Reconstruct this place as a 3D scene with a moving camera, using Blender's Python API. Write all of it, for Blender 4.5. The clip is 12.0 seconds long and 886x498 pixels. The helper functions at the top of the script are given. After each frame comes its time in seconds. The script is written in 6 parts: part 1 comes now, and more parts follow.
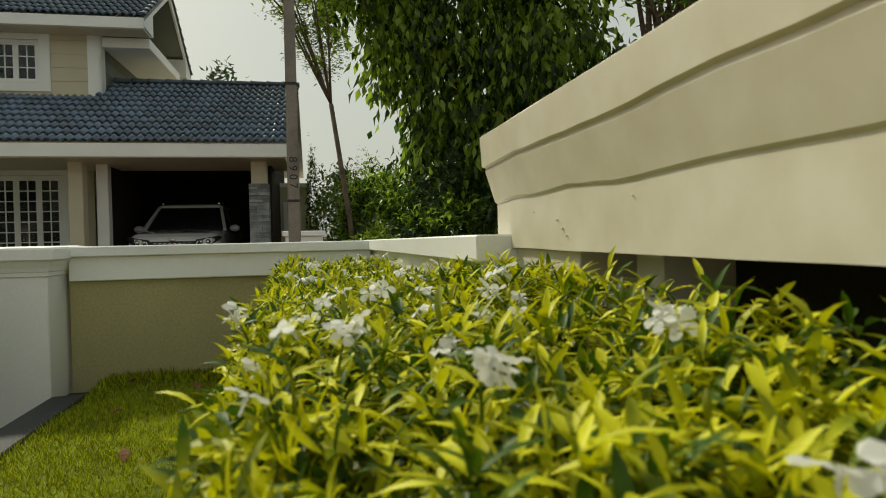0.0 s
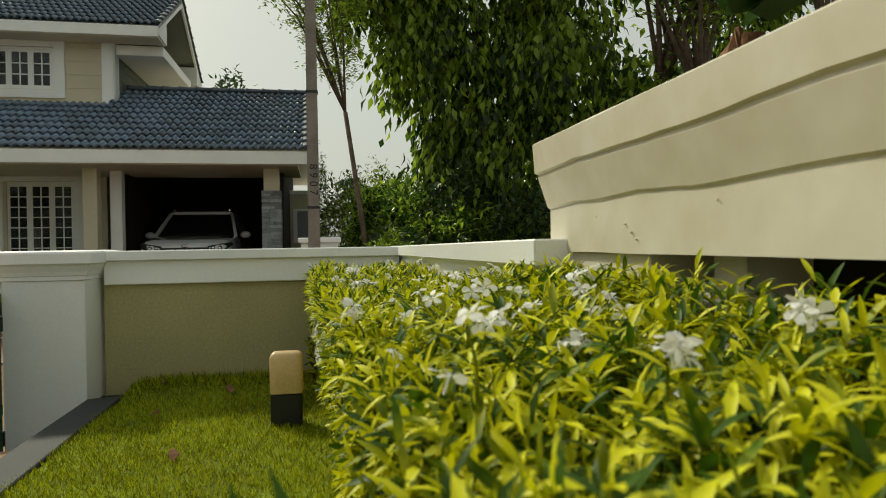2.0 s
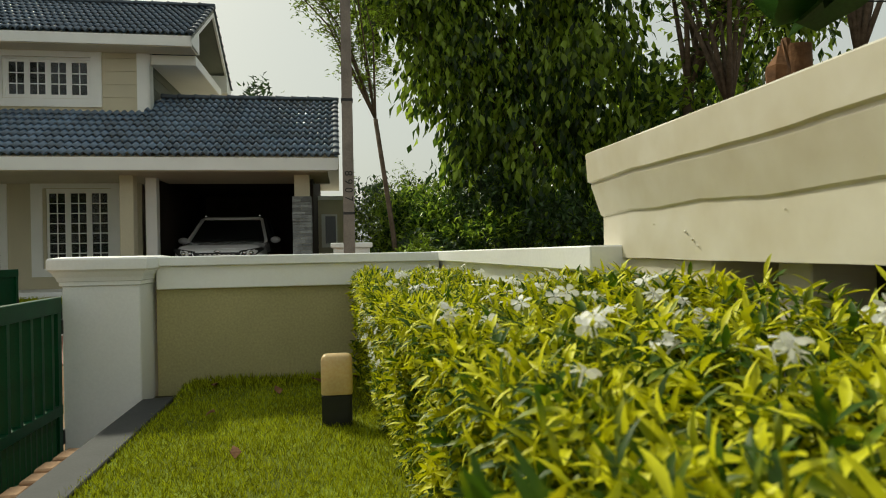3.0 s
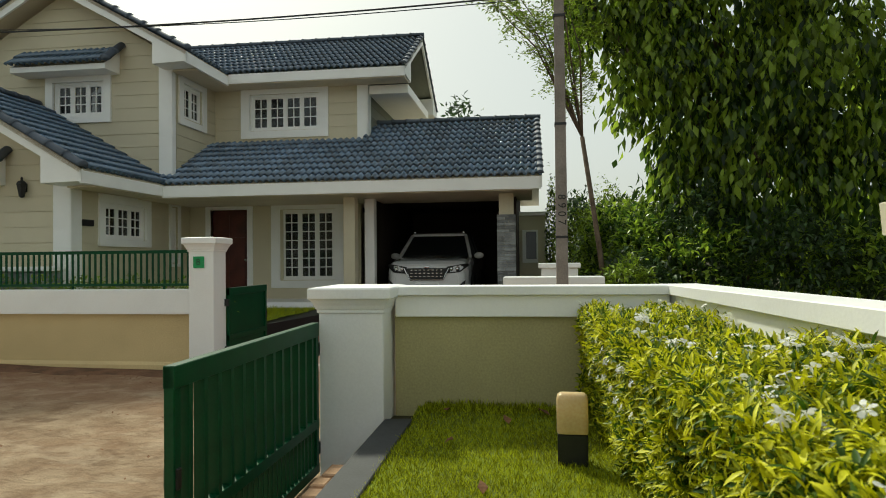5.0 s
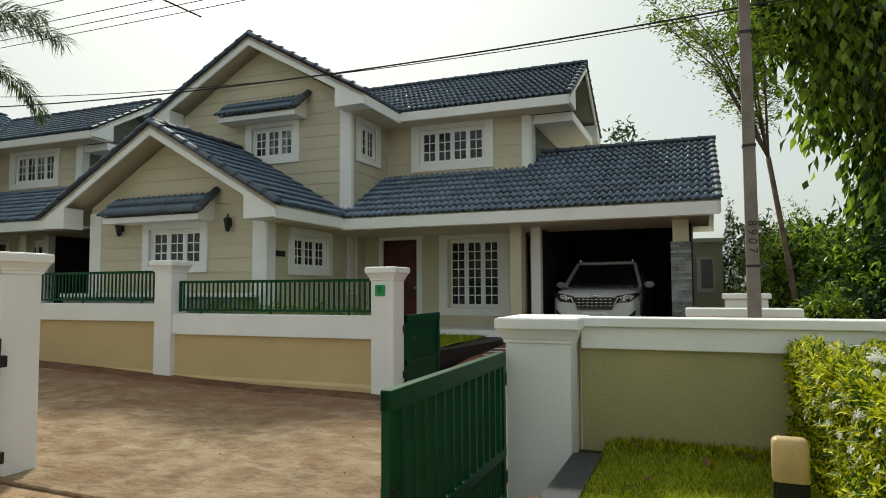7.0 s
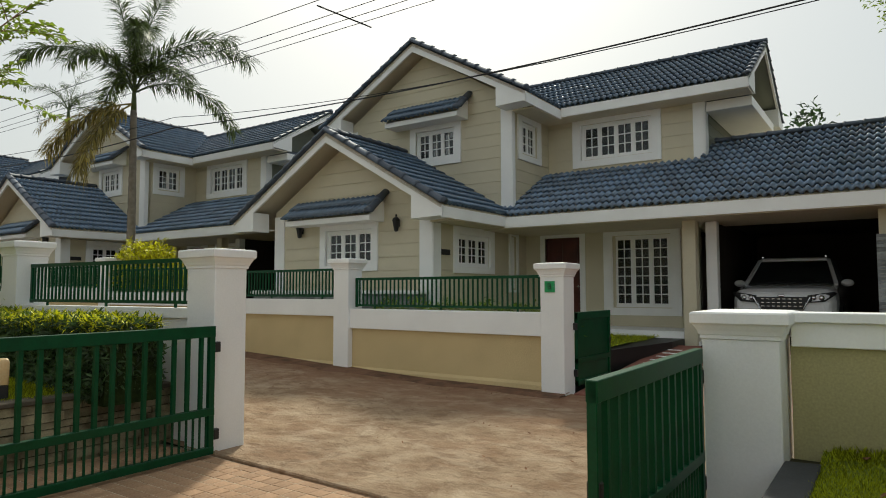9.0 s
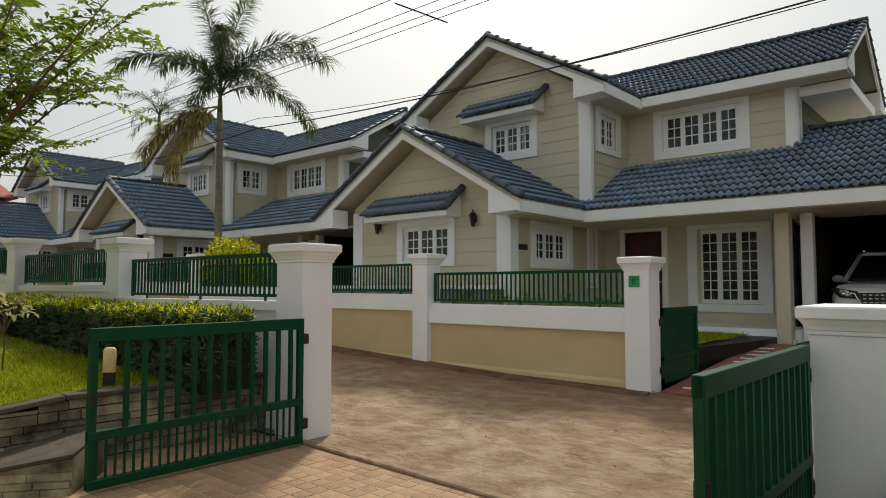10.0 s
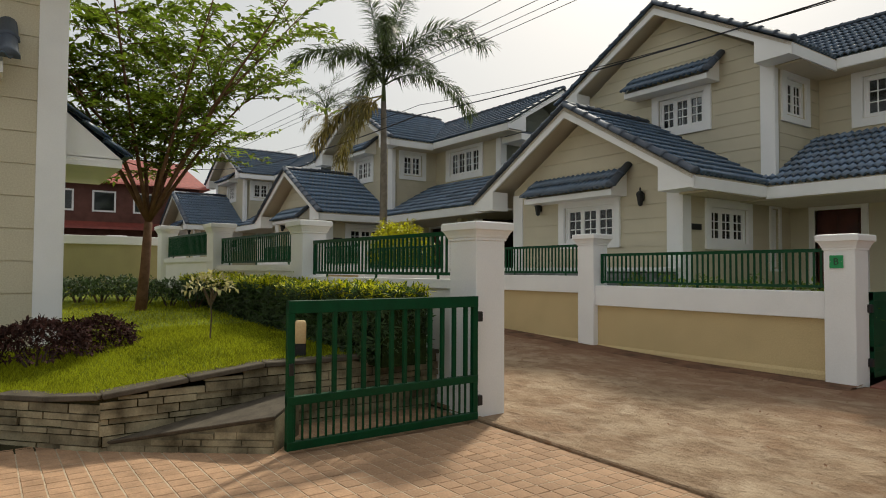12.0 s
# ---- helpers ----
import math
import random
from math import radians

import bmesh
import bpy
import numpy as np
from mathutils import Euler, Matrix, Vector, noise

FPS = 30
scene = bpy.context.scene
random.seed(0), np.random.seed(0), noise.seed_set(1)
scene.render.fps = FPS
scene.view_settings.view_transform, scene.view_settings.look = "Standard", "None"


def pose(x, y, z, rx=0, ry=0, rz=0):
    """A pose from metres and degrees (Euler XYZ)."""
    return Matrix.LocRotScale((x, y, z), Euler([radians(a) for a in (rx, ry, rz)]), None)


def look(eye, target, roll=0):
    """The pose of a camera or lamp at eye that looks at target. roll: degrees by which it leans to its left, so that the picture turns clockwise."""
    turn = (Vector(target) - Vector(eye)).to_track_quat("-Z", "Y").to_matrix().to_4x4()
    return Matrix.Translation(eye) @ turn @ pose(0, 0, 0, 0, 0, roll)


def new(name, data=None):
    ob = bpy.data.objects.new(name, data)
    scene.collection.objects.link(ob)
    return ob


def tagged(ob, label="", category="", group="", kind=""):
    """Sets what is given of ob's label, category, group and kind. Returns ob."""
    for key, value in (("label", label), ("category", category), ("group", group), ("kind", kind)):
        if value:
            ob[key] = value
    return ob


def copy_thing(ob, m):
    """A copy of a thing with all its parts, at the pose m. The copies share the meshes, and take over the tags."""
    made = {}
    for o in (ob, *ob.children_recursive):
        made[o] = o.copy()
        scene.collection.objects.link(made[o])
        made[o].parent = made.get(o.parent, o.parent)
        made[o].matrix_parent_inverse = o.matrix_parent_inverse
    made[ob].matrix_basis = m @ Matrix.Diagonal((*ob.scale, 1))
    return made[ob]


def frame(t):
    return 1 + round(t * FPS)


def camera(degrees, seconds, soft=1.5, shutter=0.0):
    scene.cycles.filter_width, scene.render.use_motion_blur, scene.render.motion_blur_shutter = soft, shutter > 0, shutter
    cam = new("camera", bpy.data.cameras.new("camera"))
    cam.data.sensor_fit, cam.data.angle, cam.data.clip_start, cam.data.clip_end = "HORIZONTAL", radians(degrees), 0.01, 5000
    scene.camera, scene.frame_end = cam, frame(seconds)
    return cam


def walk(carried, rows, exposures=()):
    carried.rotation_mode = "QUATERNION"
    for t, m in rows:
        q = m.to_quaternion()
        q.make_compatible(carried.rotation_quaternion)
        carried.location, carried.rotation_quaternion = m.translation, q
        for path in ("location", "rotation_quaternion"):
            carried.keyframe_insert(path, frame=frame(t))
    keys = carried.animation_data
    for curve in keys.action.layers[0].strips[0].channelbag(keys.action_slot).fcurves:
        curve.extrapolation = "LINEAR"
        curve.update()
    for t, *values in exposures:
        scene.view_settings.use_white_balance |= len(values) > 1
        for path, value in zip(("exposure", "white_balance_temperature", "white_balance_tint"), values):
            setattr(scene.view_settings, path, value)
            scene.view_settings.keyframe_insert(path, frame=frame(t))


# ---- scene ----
cam = camera(68.7, 12.0, soft=0.95)
# a phone lens: a small opening, focused across the road
cam.data.dof.use_dof, cam.data.dof.focus_distance, cam.data.dof.aperture_fstop = True, 6.0, 6.0
# seconds, eye, target, lean
PATH = [
    (0, (0.291, -0.834, 1.334), (0.662, 1.131, 1.291), -1.2),
    (0.5, (0.242, -0.822, 1.331), (0.627, 1.142, 1.294), -1.2),
    (1, (0.199, -0.818, 1.330), (0.586, 1.146, 1.298), -1.0),
    (1.5, (0.139, -0.843, 1.323), (0.52, 1.118, 1.302), -0.9),
    (2, (0.076, -0.857, 1.322), (0.446, 1.11, 1.305), -0.9),
    (2.5, (0.001, -0.886, 1.321), (0.349, 1.084, 1.311), -0.9),
    (3, (-0.085, -0.934, 1.333), (0.222, 1.042, 1.330), -1.0),
    (5, (-0.354, -0.965, 1.518), (-0.626, 1.016, 1.549), -0.6),
    (5.5, (-0.42, -0.985, 1.548), (-0.822, 0.974, 1.603), -0.5),
    (6, (-0.473, -1.024, 1.561), (-0.991, 0.906, 1.644), -0.5),
    (6.5, (-0.514, -1.05, 1.557), (-1.141, 0.846, 1.663), -0.4),
    (7, (-0.567, -1.068, 1.54), (-1.298, 0.79, 1.66), -0.3),
    (9, (-0.81, -1.11, 1.467), (-1.952, 0.527, 1.593), -0.1),
    (9.5, (-0.869, -1.126, 1.454), (-2.094, 0.45, 1.576), 0.0),
    (10, (-0.922, -1.15, 1.441), (-2.238, 0.351, 1.556), 0.0),
    (10.5, (-0.976, -1.181, 1.426), (-2.374, 0.245, 1.533), 0.1),
    (11, (-1.033, -1.204, 1.408), (-2.513, 0.137, 1.506), 0.2),
    (11.5, (-1.096, -1.222, 1.389), (-2.655, 0.027, 1.473), 0.3),
    (12, (-1.153, -1.232, 1.371), (-2.782, -0.074, 1.439), 0.3),
]
walk(cam, [(t, look(eye, target, lean)) for t, eye, target, lean in PATH],
     [(0, -0.32, 6800, -3), (3, -0.18, 6700, -3), (5, 0.0, 6400, -3), (6, 0.02, 6300, -3), (9.5, -0.1, 6250, 4), (12, -0.16, 6400, 7)])

# ---- world and sun ----
SUN_AZ, SUN_EL = radians(-35), radians(43)     # azimuth from +y towards +x
world = bpy.data.worlds.new("world")
scene.world = world
world.use_nodes = True
wt = world.node_tree
sky = wt.nodes.new("ShaderNodeTexSky")
sky.sky_type, sky.sun_disc = "NISHITA", False
sky.sun_elevation, sky.sun_rotation = SUN_EL, SUN_AZ
sky.air_density, sky.dust_density, sky.ozone_density = 1.0, 6.0, 1.0
haze = wt.nodes.new("ShaderNodeMixRGB")
haze.inputs["Fac"].default_value = 0.68
haze.inputs["Color2"].default_value = (9.0, 8.95, 8.7, 1)
wt.links.new(sky.outputs["Color"], haze.inputs["Color1"])
wt.links.new(haze.outputs["Color"], wt.nodes["Background"].inputs["Color"])
wt.nodes["Background"].inputs["Strength"].default_value = 0.0925
sun = new("sun", bpy.data.lights.new("sun", "SUN"))
sun.data.energy, sun.data.angle, sun.data.color = 3.6, radians(4), (1.0, 0.92, 0.78)
sun_way = Vector((math.sin(SUN_AZ) * math.cos(SUN_EL), math.cos(SUN_AZ) * math.cos(SUN_EL), math.sin(SUN_EL)))
sun.matrix_world = look(sun_way * 60, (0, 0, 0))
scene.view_settings.exposure = 0.0


# ---- materials ----
def material(name, color, rough=0.6, dark=None, scale=8.0, fine=60.0, bump=0.15, metal=0.0, spread=0.25, random_by=0.0,
             coat=0.0, transmit=0.0, depth=0.01, island=False):
    """A painted, stony or leafy surface: colour varied by a coarse and a fine noise, with a fine relief."""
    m = bpy.data.materials.new(name)
    m.use_nodes = True
    nt = m.node_tree
    b = nt.nodes["Principled BSDF"]
    co = nt.nodes.new("ShaderNodeTexCoord")
    n1, n2 = nt.nodes.new("ShaderNodeTexNoise"), nt.nodes.new("ShaderNodeTexNoise")
    n1.inputs["Scale"].default_value, n1.inputs["Detail"].default_value = scale, 5
    n2.inputs["Scale"].default_value, n2.inputs["Detail"].default_value = fine, 4
    for n in (n1, n2):
        nt.links.new(co.outputs["Object"], n.inputs["Vector"])
    dark = dark or tuple(c * (1 - spread) for c in color)
    ramp = nt.nodes.new("ShaderNodeValToRGB")
    ramp.color_ramp.elements[0].color, ramp.color_ramp.elements[1].color = (*dark, 1), (*color, 1)
    ramp.color_ramp.elements[0].position, ramp.color_ramp.elements[1].position = 0.3, 0.62
    if island:
        half = nt.nodes.new("ShaderNodeMath")
        half.operation = "ADD"
        each = nt.nodes.new("ShaderNodeMath")
        each.operation = "MULTIPLY_ADD"
        each.inputs[1].default_value, each.inputs[2].default_value = 0.7, -0.35
        nt.links.new(nt.nodes.new("ShaderNodeNewGeometry").outputs["Random Per Island"], each.inputs[0])
        nt.links.new(n1.outputs["Fac"], half.inputs[0])
        nt.links.new(each.outputs[0], half.inputs[1])
        nt.links.new(half.outputs[0], ramp.inputs["Fac"])
    else:
        nt.links.new(n1.outputs["Fac"], ramp.inputs["Fac"])
    mix = nt.nodes.new("ShaderNodeMixRGB")
    mix.blend_type = "OVERLAY"
    mix.inputs["Fac"].default_value = 0.3
    nt.links.new(ramp.outputs["Color"], mix.inputs["Color1"])
    nt.links.new(n2.outputs["Fac"], mix.inputs["Color2"])
    last = mix.outputs["Color"]
    if random_by:
        hsv = nt.nodes.new("ShaderNodeHueSaturation")
        if island:
            src = nt.nodes.new("ShaderNodeNewGeometry").outputs["Random Per Island"]
        else:
            src = nt.nodes.new("ShaderNodeObjectInfo").outputs["Random"]
        rng = nt.nodes.new("ShaderNodeMapRange")
        rng.inputs["To Min"].default_value, rng.inputs["To Max"].default_value = 1 - random_by, 1 + random_by
        nt.links.new(src, rng.inputs["Value"])
        nt.links.new(rng.outputs["Result"], hsv.inputs["Value"])
        nt.links.new(last, hsv.inputs["Color"])
        last = hsv.outputs["Color"]
    nt.links.new(last, b.inputs["Base Color"])
    b.inputs["Roughness"].default_value, b.inputs["Metallic"].default_value = rough, metal
    b.inputs["Coat Weight"].default_value = coat
    if rough >= 0.8:
        b.inputs["Specular IOR Level"].default_value = 0.15
    if bump:
        bp = nt.nodes.new("ShaderNodeBump")
        bp.inputs["Strength"].default_value, bp.inputs["Distance"].default_value = bump, depth
        nt.links.new(n2.outputs["Fac"], bp.inputs["Height"])
        nt.links.new(bp.outputs["Normal"], b.inputs["Normal"])
    if transmit:
        tr, ms = nt.nodes.new("ShaderNodeBsdfTranslucent"), nt.nodes.new("ShaderNodeMixShader")
        ms.inputs["Fac"].default_value = transmit
        nt.links.new(last, tr.inputs["Color"])
        nt.links.new(b.outputs["BSDF"], ms.inputs[1])
        nt.links.new(tr.outputs["BSDF"], ms.inputs[2])
        nt.links.new(ms.outputs["Shader"], nt.nodes["Material Output"].inputs["Surface"])
    return m


def road_material():
    """Worn concrete: pale dust, brown streaks along the road, reddish soil washed out from the far wall, grit and shallow pits."""
    m = material("dusty concrete road", (0.40, 0.295, 0.195), 0.92, dark=(0.23, 0.15, 0.09), scale=3.2, fine=70, bump=0, spread=0.3)
    nt = m.node_tree
    b = nt.nodes["Principled BSDF"]
    last = b.inputs["Base Color"].links[0].from_socket
    co = nt.nodes.new("ShaderNodeTexCoord")

    def patches(scale, stretch, lo, hi, detail=9.0, warp=0.6):
        mp, n, rp = nt.nodes.new("ShaderNodeMapping"), nt.nodes.new("ShaderNodeTexNoise"), nt.nodes.new("ShaderNodeMapRange")
        mp.inputs["Scale"].default_value = stretch
        n.inputs["Scale"].default_value, n.inputs["Detail"].default_value, n.inputs["Distortion"].default_value = scale, detail, warp
        n.inputs["Roughness"].default_value = 0.65
        rp.inputs["From Min"].default_value, rp.inputs["From Max"].default_value = lo, hi
        nt.links.new(co.outputs["Object"], mp.inputs["Vector"])
        nt.links.new(mp.outputs["Vector"], n.inputs["Vector"])
        nt.links.new(n.outputs["Fac"], rp.inputs["Value"])
        return rp.outputs["Result"]

    def lay(last, fac, color, strength, mode="MIX"):
        mul, mx = nt.nodes.new("ShaderNodeMath"), nt.nodes.new("ShaderNodeMixRGB")
        mul.operation, mx.blend_type = "MULTIPLY", mode
        mul.inputs[1].default_value = strength
        nt.links.new(fac, mul.inputs[0])
        nt.links.new(mul.outputs[0], mx.inputs["Fac"])
        nt.links.new(last, mx.inputs["Color1"])
        mx.inputs["Color2"].default_value = (*color, 1)
        return mx.outputs["Color"]

    last = lay(last, patches(0.9, (0.8, 1.2, 1), 0.44, 0.62), (0.27, 0.160, 0.092), 0.7)
    last = lay(last, patches(6.0, (0.75, 1.2, 1), 0.53, 0.66), (0.18, 0.115, 0.070), 0.65)
    last = lay(last, patches(2.3, (0.8, 1.1, 1), 0.50, 0.68), (0.50, 0.39, 0.275), 0.75)
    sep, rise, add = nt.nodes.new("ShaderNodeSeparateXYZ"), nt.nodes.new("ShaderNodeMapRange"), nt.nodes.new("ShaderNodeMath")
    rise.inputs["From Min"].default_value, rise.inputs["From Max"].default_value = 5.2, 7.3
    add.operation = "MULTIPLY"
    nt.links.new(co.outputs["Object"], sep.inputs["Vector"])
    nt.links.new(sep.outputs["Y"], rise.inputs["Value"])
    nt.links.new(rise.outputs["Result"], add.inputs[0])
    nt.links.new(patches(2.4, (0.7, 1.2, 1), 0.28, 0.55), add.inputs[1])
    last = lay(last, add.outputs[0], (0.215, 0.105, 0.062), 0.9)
    nt.links.new(last, b.inputs["Base Color"])
    h1, h2 = patches(7.0, (0.8, 1.2, 1), 0.35, 0.65), patches(38.0, (1, 1, 1), 0.3, 0.7, 5.0, 0.0)
    bump1, bump2 = nt.nodes.new("ShaderNodeBump"), nt.nodes.new("ShaderNodeBump")
    bump1.inputs["Strength"].default_value, bump1.inputs["Distance"].default_value = 0.7, 0.03
    bump2.inputs["Strength"].default_value, bump2.inputs["Distance"].default_value = 0.6, 0.008
    nt.links.new(h1, bump1.inputs["Height"])
    nt.links.new(h2, bump2.inputs["Height"])
    nt.links.new(bump1.outputs["Normal"], bump2.inputs["Normal"])
    nt.links.new(bump2.outputs["Normal"], b.inputs["Normal"])
    return m


CREAM = material("cream siding paint", (0.62, 0.56, 0.41), 0.6, scale=1.5, spread=0.08, bump=0.06)
OLIVE = material("olive cream plaster", (0.41, 0.365, 0.18), 0.75, scale=2.0, spread=0.12, bump=0.1)
TAN = material("tan plaster", (0.60, 0.47, 0.25), 0.75, scale=1.6, spread=0.12, bump=0.1)
WHITE = material("white masonry paint", (0.86, 0.86, 0.86), 0.55, scale=1.2, spread=0.07, bump=0.08)
TRIM = material("white trim paint", (0.90, 0.895, 0.88), 0.5, scale=2.0, spread=0.05, bump=0.03)
IVORY = material("ivory wall paint", (0.66, 0.61, 0.50), 0.45, scale=2.0, fine=7, spread=0.04, bump=0.03, depth=0.01)
SOFFIT = material("cream soffit paint", (0.62, 0.55, 0.42), 0.6, scale=2.0, spread=0.06, bump=0.04)
# gable wall and roof underside, with their shade put into a grey-green colour
GABLE = material("grey green gable shade", (0.20, 0.215, 0.18), 0.7, scale=2.0, spread=0.1, bump=0.05)
SLATE = material("slate blue roof tile", (0.110, 0.175, 0.270), 0.27, scale=3.0, spread=0.3, random_by=0.3, bump=0.08, coat=0.9)
SLATE_RIDGE = material("slate ridge tile", (0.085, 0.105, 0.140), 0.65, scale=3.0, spread=0.3, random_by=0.2, bump=0.1)
GREEN = material("dark green gate enamel", (0.002, 0.058, 0.020), 0.40, scale=6.0, spread=0.25, bump=0.05)
GREEN.node_tree.nodes["Principled BSDF"].inputs["Specular IOR Level"].default_value = 0.22
ROAD = road_material()
SOIL = material("reddish loose soil", (0.20, 0.11, 0.07), 0.95, dark=(0.10, 0.06, 0.04), scale=4, fine=50, bump=0.6, depth=0.02)
PAVER = material("brown brick paver", (0.44, 0.275, 0.165), 0.8, scale=5.0, spread=0.3, random_by=0.14, bump=0.3)
JOINT = material("sandy joint", (0.52, 0.42, 0.30), 0.95, scale=10, spread=0.3)
EARTH_AND_SHADE = material("dark soil and gap shade", (0.05, 0.045, 0.02), 0.95, scale=4, spread=0.4, bump=0.4)
TURF = material("lawn turf", (0.21, 0.26, 0.025), 0.95, dark=(0.11, 0.13, 0.02), scale=2.0, fine=90, bump=0.6)
BLADE = material("grass blade", (0.39, 0.42, 0.02), 0.9, scale=1.2, spread=0.45, random_by=0.35, island=True, bump=0, transmit=0.35)
SLAB = material("grey slate slab", (0.040, 0.042, 0.045), 0.75, scale=5, spread=0.25, bump=0.1)
STONE = material("stacked wall stone", (0.36, 0.31, 0.20), 0.85, dark=(0.06, 0.048, 0.028), scale=4, random_by=0.3, bump=0.5)
STONE_GREY = material("grey stone cladding", (0.30, 0.31, 0.31), 0.8, scale=6, spread=0.4, random_by=0.3, bump=0.4)
CAPSTONE = material("weathered coping stone", (0.12, 0.10, 0.075), 0.85, scale=6, spread=0.4, bump=0.3)
DOORWOOD = material("red brown door wood", (0.10, 0.022, 0.015), 0.4, scale=4, spread=0.4, bump=0.1)
BLACK = material("black iron", (0.012, 0.012, 0.013), 0.45, scale=8, bump=0.05)
# dark brown plaster, with the deep interior's shade added to the colour
DARKROOM = material("dark shaded interior plaster", (0.045, 0.034, 0.027), 0.8, scale=1.5, spread=0.3)
CURTAIN = material("grey curtain", (0.16, 0.155, 0.15), 0.9, scale=3, spread=0.3)
CONCRETE = material("weathered pole concrete", (0.26, 0.23, 0.21), 0.85, scale=3, spread=0.35, bump=0.3)
GLOBE = material("frosted lamp cover", (0.82, 0.62, 0.34), 0.35, scale=6, spread=0.12, bump=0.02, transmit=0.25)
BARK = material("tree bark", (0.15, 0.11, 0.08), 0.9, scale=9, spread=0.45, bump=0.5)
BARK_RED = material("reddish young bark", (0.22, 0.12, 0.07), 0.8, scale=9, spread=0.4, bump=0.4)
PALMTRUNK = material("ringed palm trunk", (0.24, 0.21, 0.17), 0.85, scale=7, spread=0.35, bump=0.3)
LEAF_HEDGE = material("variegated hedge leaf", (0.55, 0.54, 0.016), 0.5, dark=(0.075, 0.16, 0.008), scale=9, fine=40, random_by=0.45, island=True, bump=0, transmit=0.3)
LEAF_HEDGE.node_tree.nodes["Principled BSDF"].inputs["Specular IOR Level"].default_value = 0.3
LEAF_DARK = material("shaded inner foliage", (0.028, 0.045, 0.010), 0.8, scale=20, spread=0.5, bump=0.6)
LEAF_TREE = material("deep green tree leaf", (0.26, 0.36, 0.035), 0.28, scale=0.6, dark=(0.05, 0.11, 0.018), random_by=0.5, island=True, bump=0, transmit=0.6)
LEAF_FAR = material("far and shaded foliage", (0.055, 0.10, 0.028), 0.55, scale=0.6, spread=0.4, random_by=0.4, island=True, bump=0, transmit=0.3)
LEAF_LIGHT = material("fresh green leaf", (0.24, 0.34, 0.03), 0.45, scale=2, spread=0.35, random_by=0.4, island=True, bump=0, transmit=0.45)
LEAF_YELLOW = material("golden shrub leaf", (0.58, 0.56, 0.02), 0.5, scale=5, spread=0.35, random_by=0.3, island=True, bump=0, transmit=0.4)
LEAF_PURPLE = material("purple shrub leaf", (0.07, 0.032, 0.028), 0.85, scale=5, spread=0.4, random_by=0.5, island=True, bump=0, transmit=0.2)
LEAF_CREAM = material("cream sapling leaf", (0.55, 0.50, 0.22), 0.5, scale=5, spread=0.3, random_by=0.3, island=True, bump=0, transmit=0.3)
LEAF_PALM = material("palm leaflet", (0.095, 0.135, 0.035), 0.4, scale=2, spread=0.35, random_by=0.4, island=True, bump=0, transmit=0.3)
LEAF_PALM_OLD = material("ageing palm leaflet", (0.30, 0.24, 0.06), 0.6, scale=2, spread=0.4, random_by=0.4, island=True, bump=0, transmit=0.3)
LEAF_BANANA = material("banana leaf", (0.06, 0.15, 0.025), 0.4, scale=3, spread=0.3, bump=0.05, transmit=0.4)
DRY = material("dry brown leaf", (0.24, 0.12, 0.06), 0.8, scale=14, spread=0.5, bump=0.3)
PETAL = material("white petal", (0.85, 0.85, 0.83), 0.5, scale=20, spread=0.06, bump=0, transmit=0.35)
CARPAINT = material("white car paint", (0.78, 0.78, 0.79), 0.25, scale=3, spread=0.03, bump=0, coat=1.0)
RUBBER = material("black rubber", (0.015, 0.015, 0.015), 0.8, scale=10, bump=0.1)
CHROME = material("chrome", (0.75, 0.75, 0.76), 0.15, metal=1.0, scale=10, spread=0.05, bump=0)
REDTILE = material("red clay roof", (0.32, 0.07, 0.05), 0.6, scale=5, spread=0.3, random_by=0.2, bump=0.2)
MAROON = material("maroon plaster", (0.16, 0.075, 0.06), 0.8, scale=2, spread=0.3)
BLUEPAINT = material("blue painted wall", (0.16, 0.22, 0.32), 0.7, scale=3, spread=0.2)
REDPAVE = material("red cement paving", (0.26, 0.10, 0.07), 0.7, scale=4, spread=0.3, bump=0.2)
SIGN = material("green sign enamel", (0.01, 0.30, 0.09), 0.4, scale=8, spread=0.1, bump=0)
INK = material("dark ink", (0.01, 0.012, 0.01), 0.5, scale=8, bump=0)
WIRE = material("black cable", (0.02, 0.02, 0.022), 0.6, scale=8, bump=0)


def glass_material(name, tint, rough=0.04):
    m = bpy.data.materials.new(name)
    m.use_nodes = True
    b = m.node_tree.nodes["Principled BSDF"]
    b.inputs["Base Color"].default_value = (*tint, 1)
    b.inputs["Roughness"].default_value = rough
    b.inputs["Transmission Weight"].default_value = 0.75
    b.inputs["IOR"].default_value = 1.45
    return m


GLASS = glass_material("window glass", (0.10, 0.11, 0.115))
CARGLASS = glass_material("tinted car glass", (0.05, 0.06, 0.06))
LAMPGLASS = glass_material("headlamp glass", (0.7, 0.72, 0.74))


# ---- building helpers ----
ORIGIN = {}


def thing(name, at, label, category, group="", kind=""):
    ob = new(name)
    ob.location = at
    ob.empty_display_size = 0.1
    ORIGIN[ob] = Vector(at)
    return tagged(ob, label, category, group, kind)


def mesh_of(name, bm, mat, at=(0, 0, 0), smooth=False):
    me = bpy.data.meshes.new(name)
    bmesh.ops.recalc_face_normals(bm, faces=bm.faces)
    if smooth:
        for f in bm.faces:
            f.smooth = True
    bm.to_mesh(me)
    bm.free()
    me.transform(Matrix.Translation(-Vector(at)))
    me.materials.append(mat)
    return me


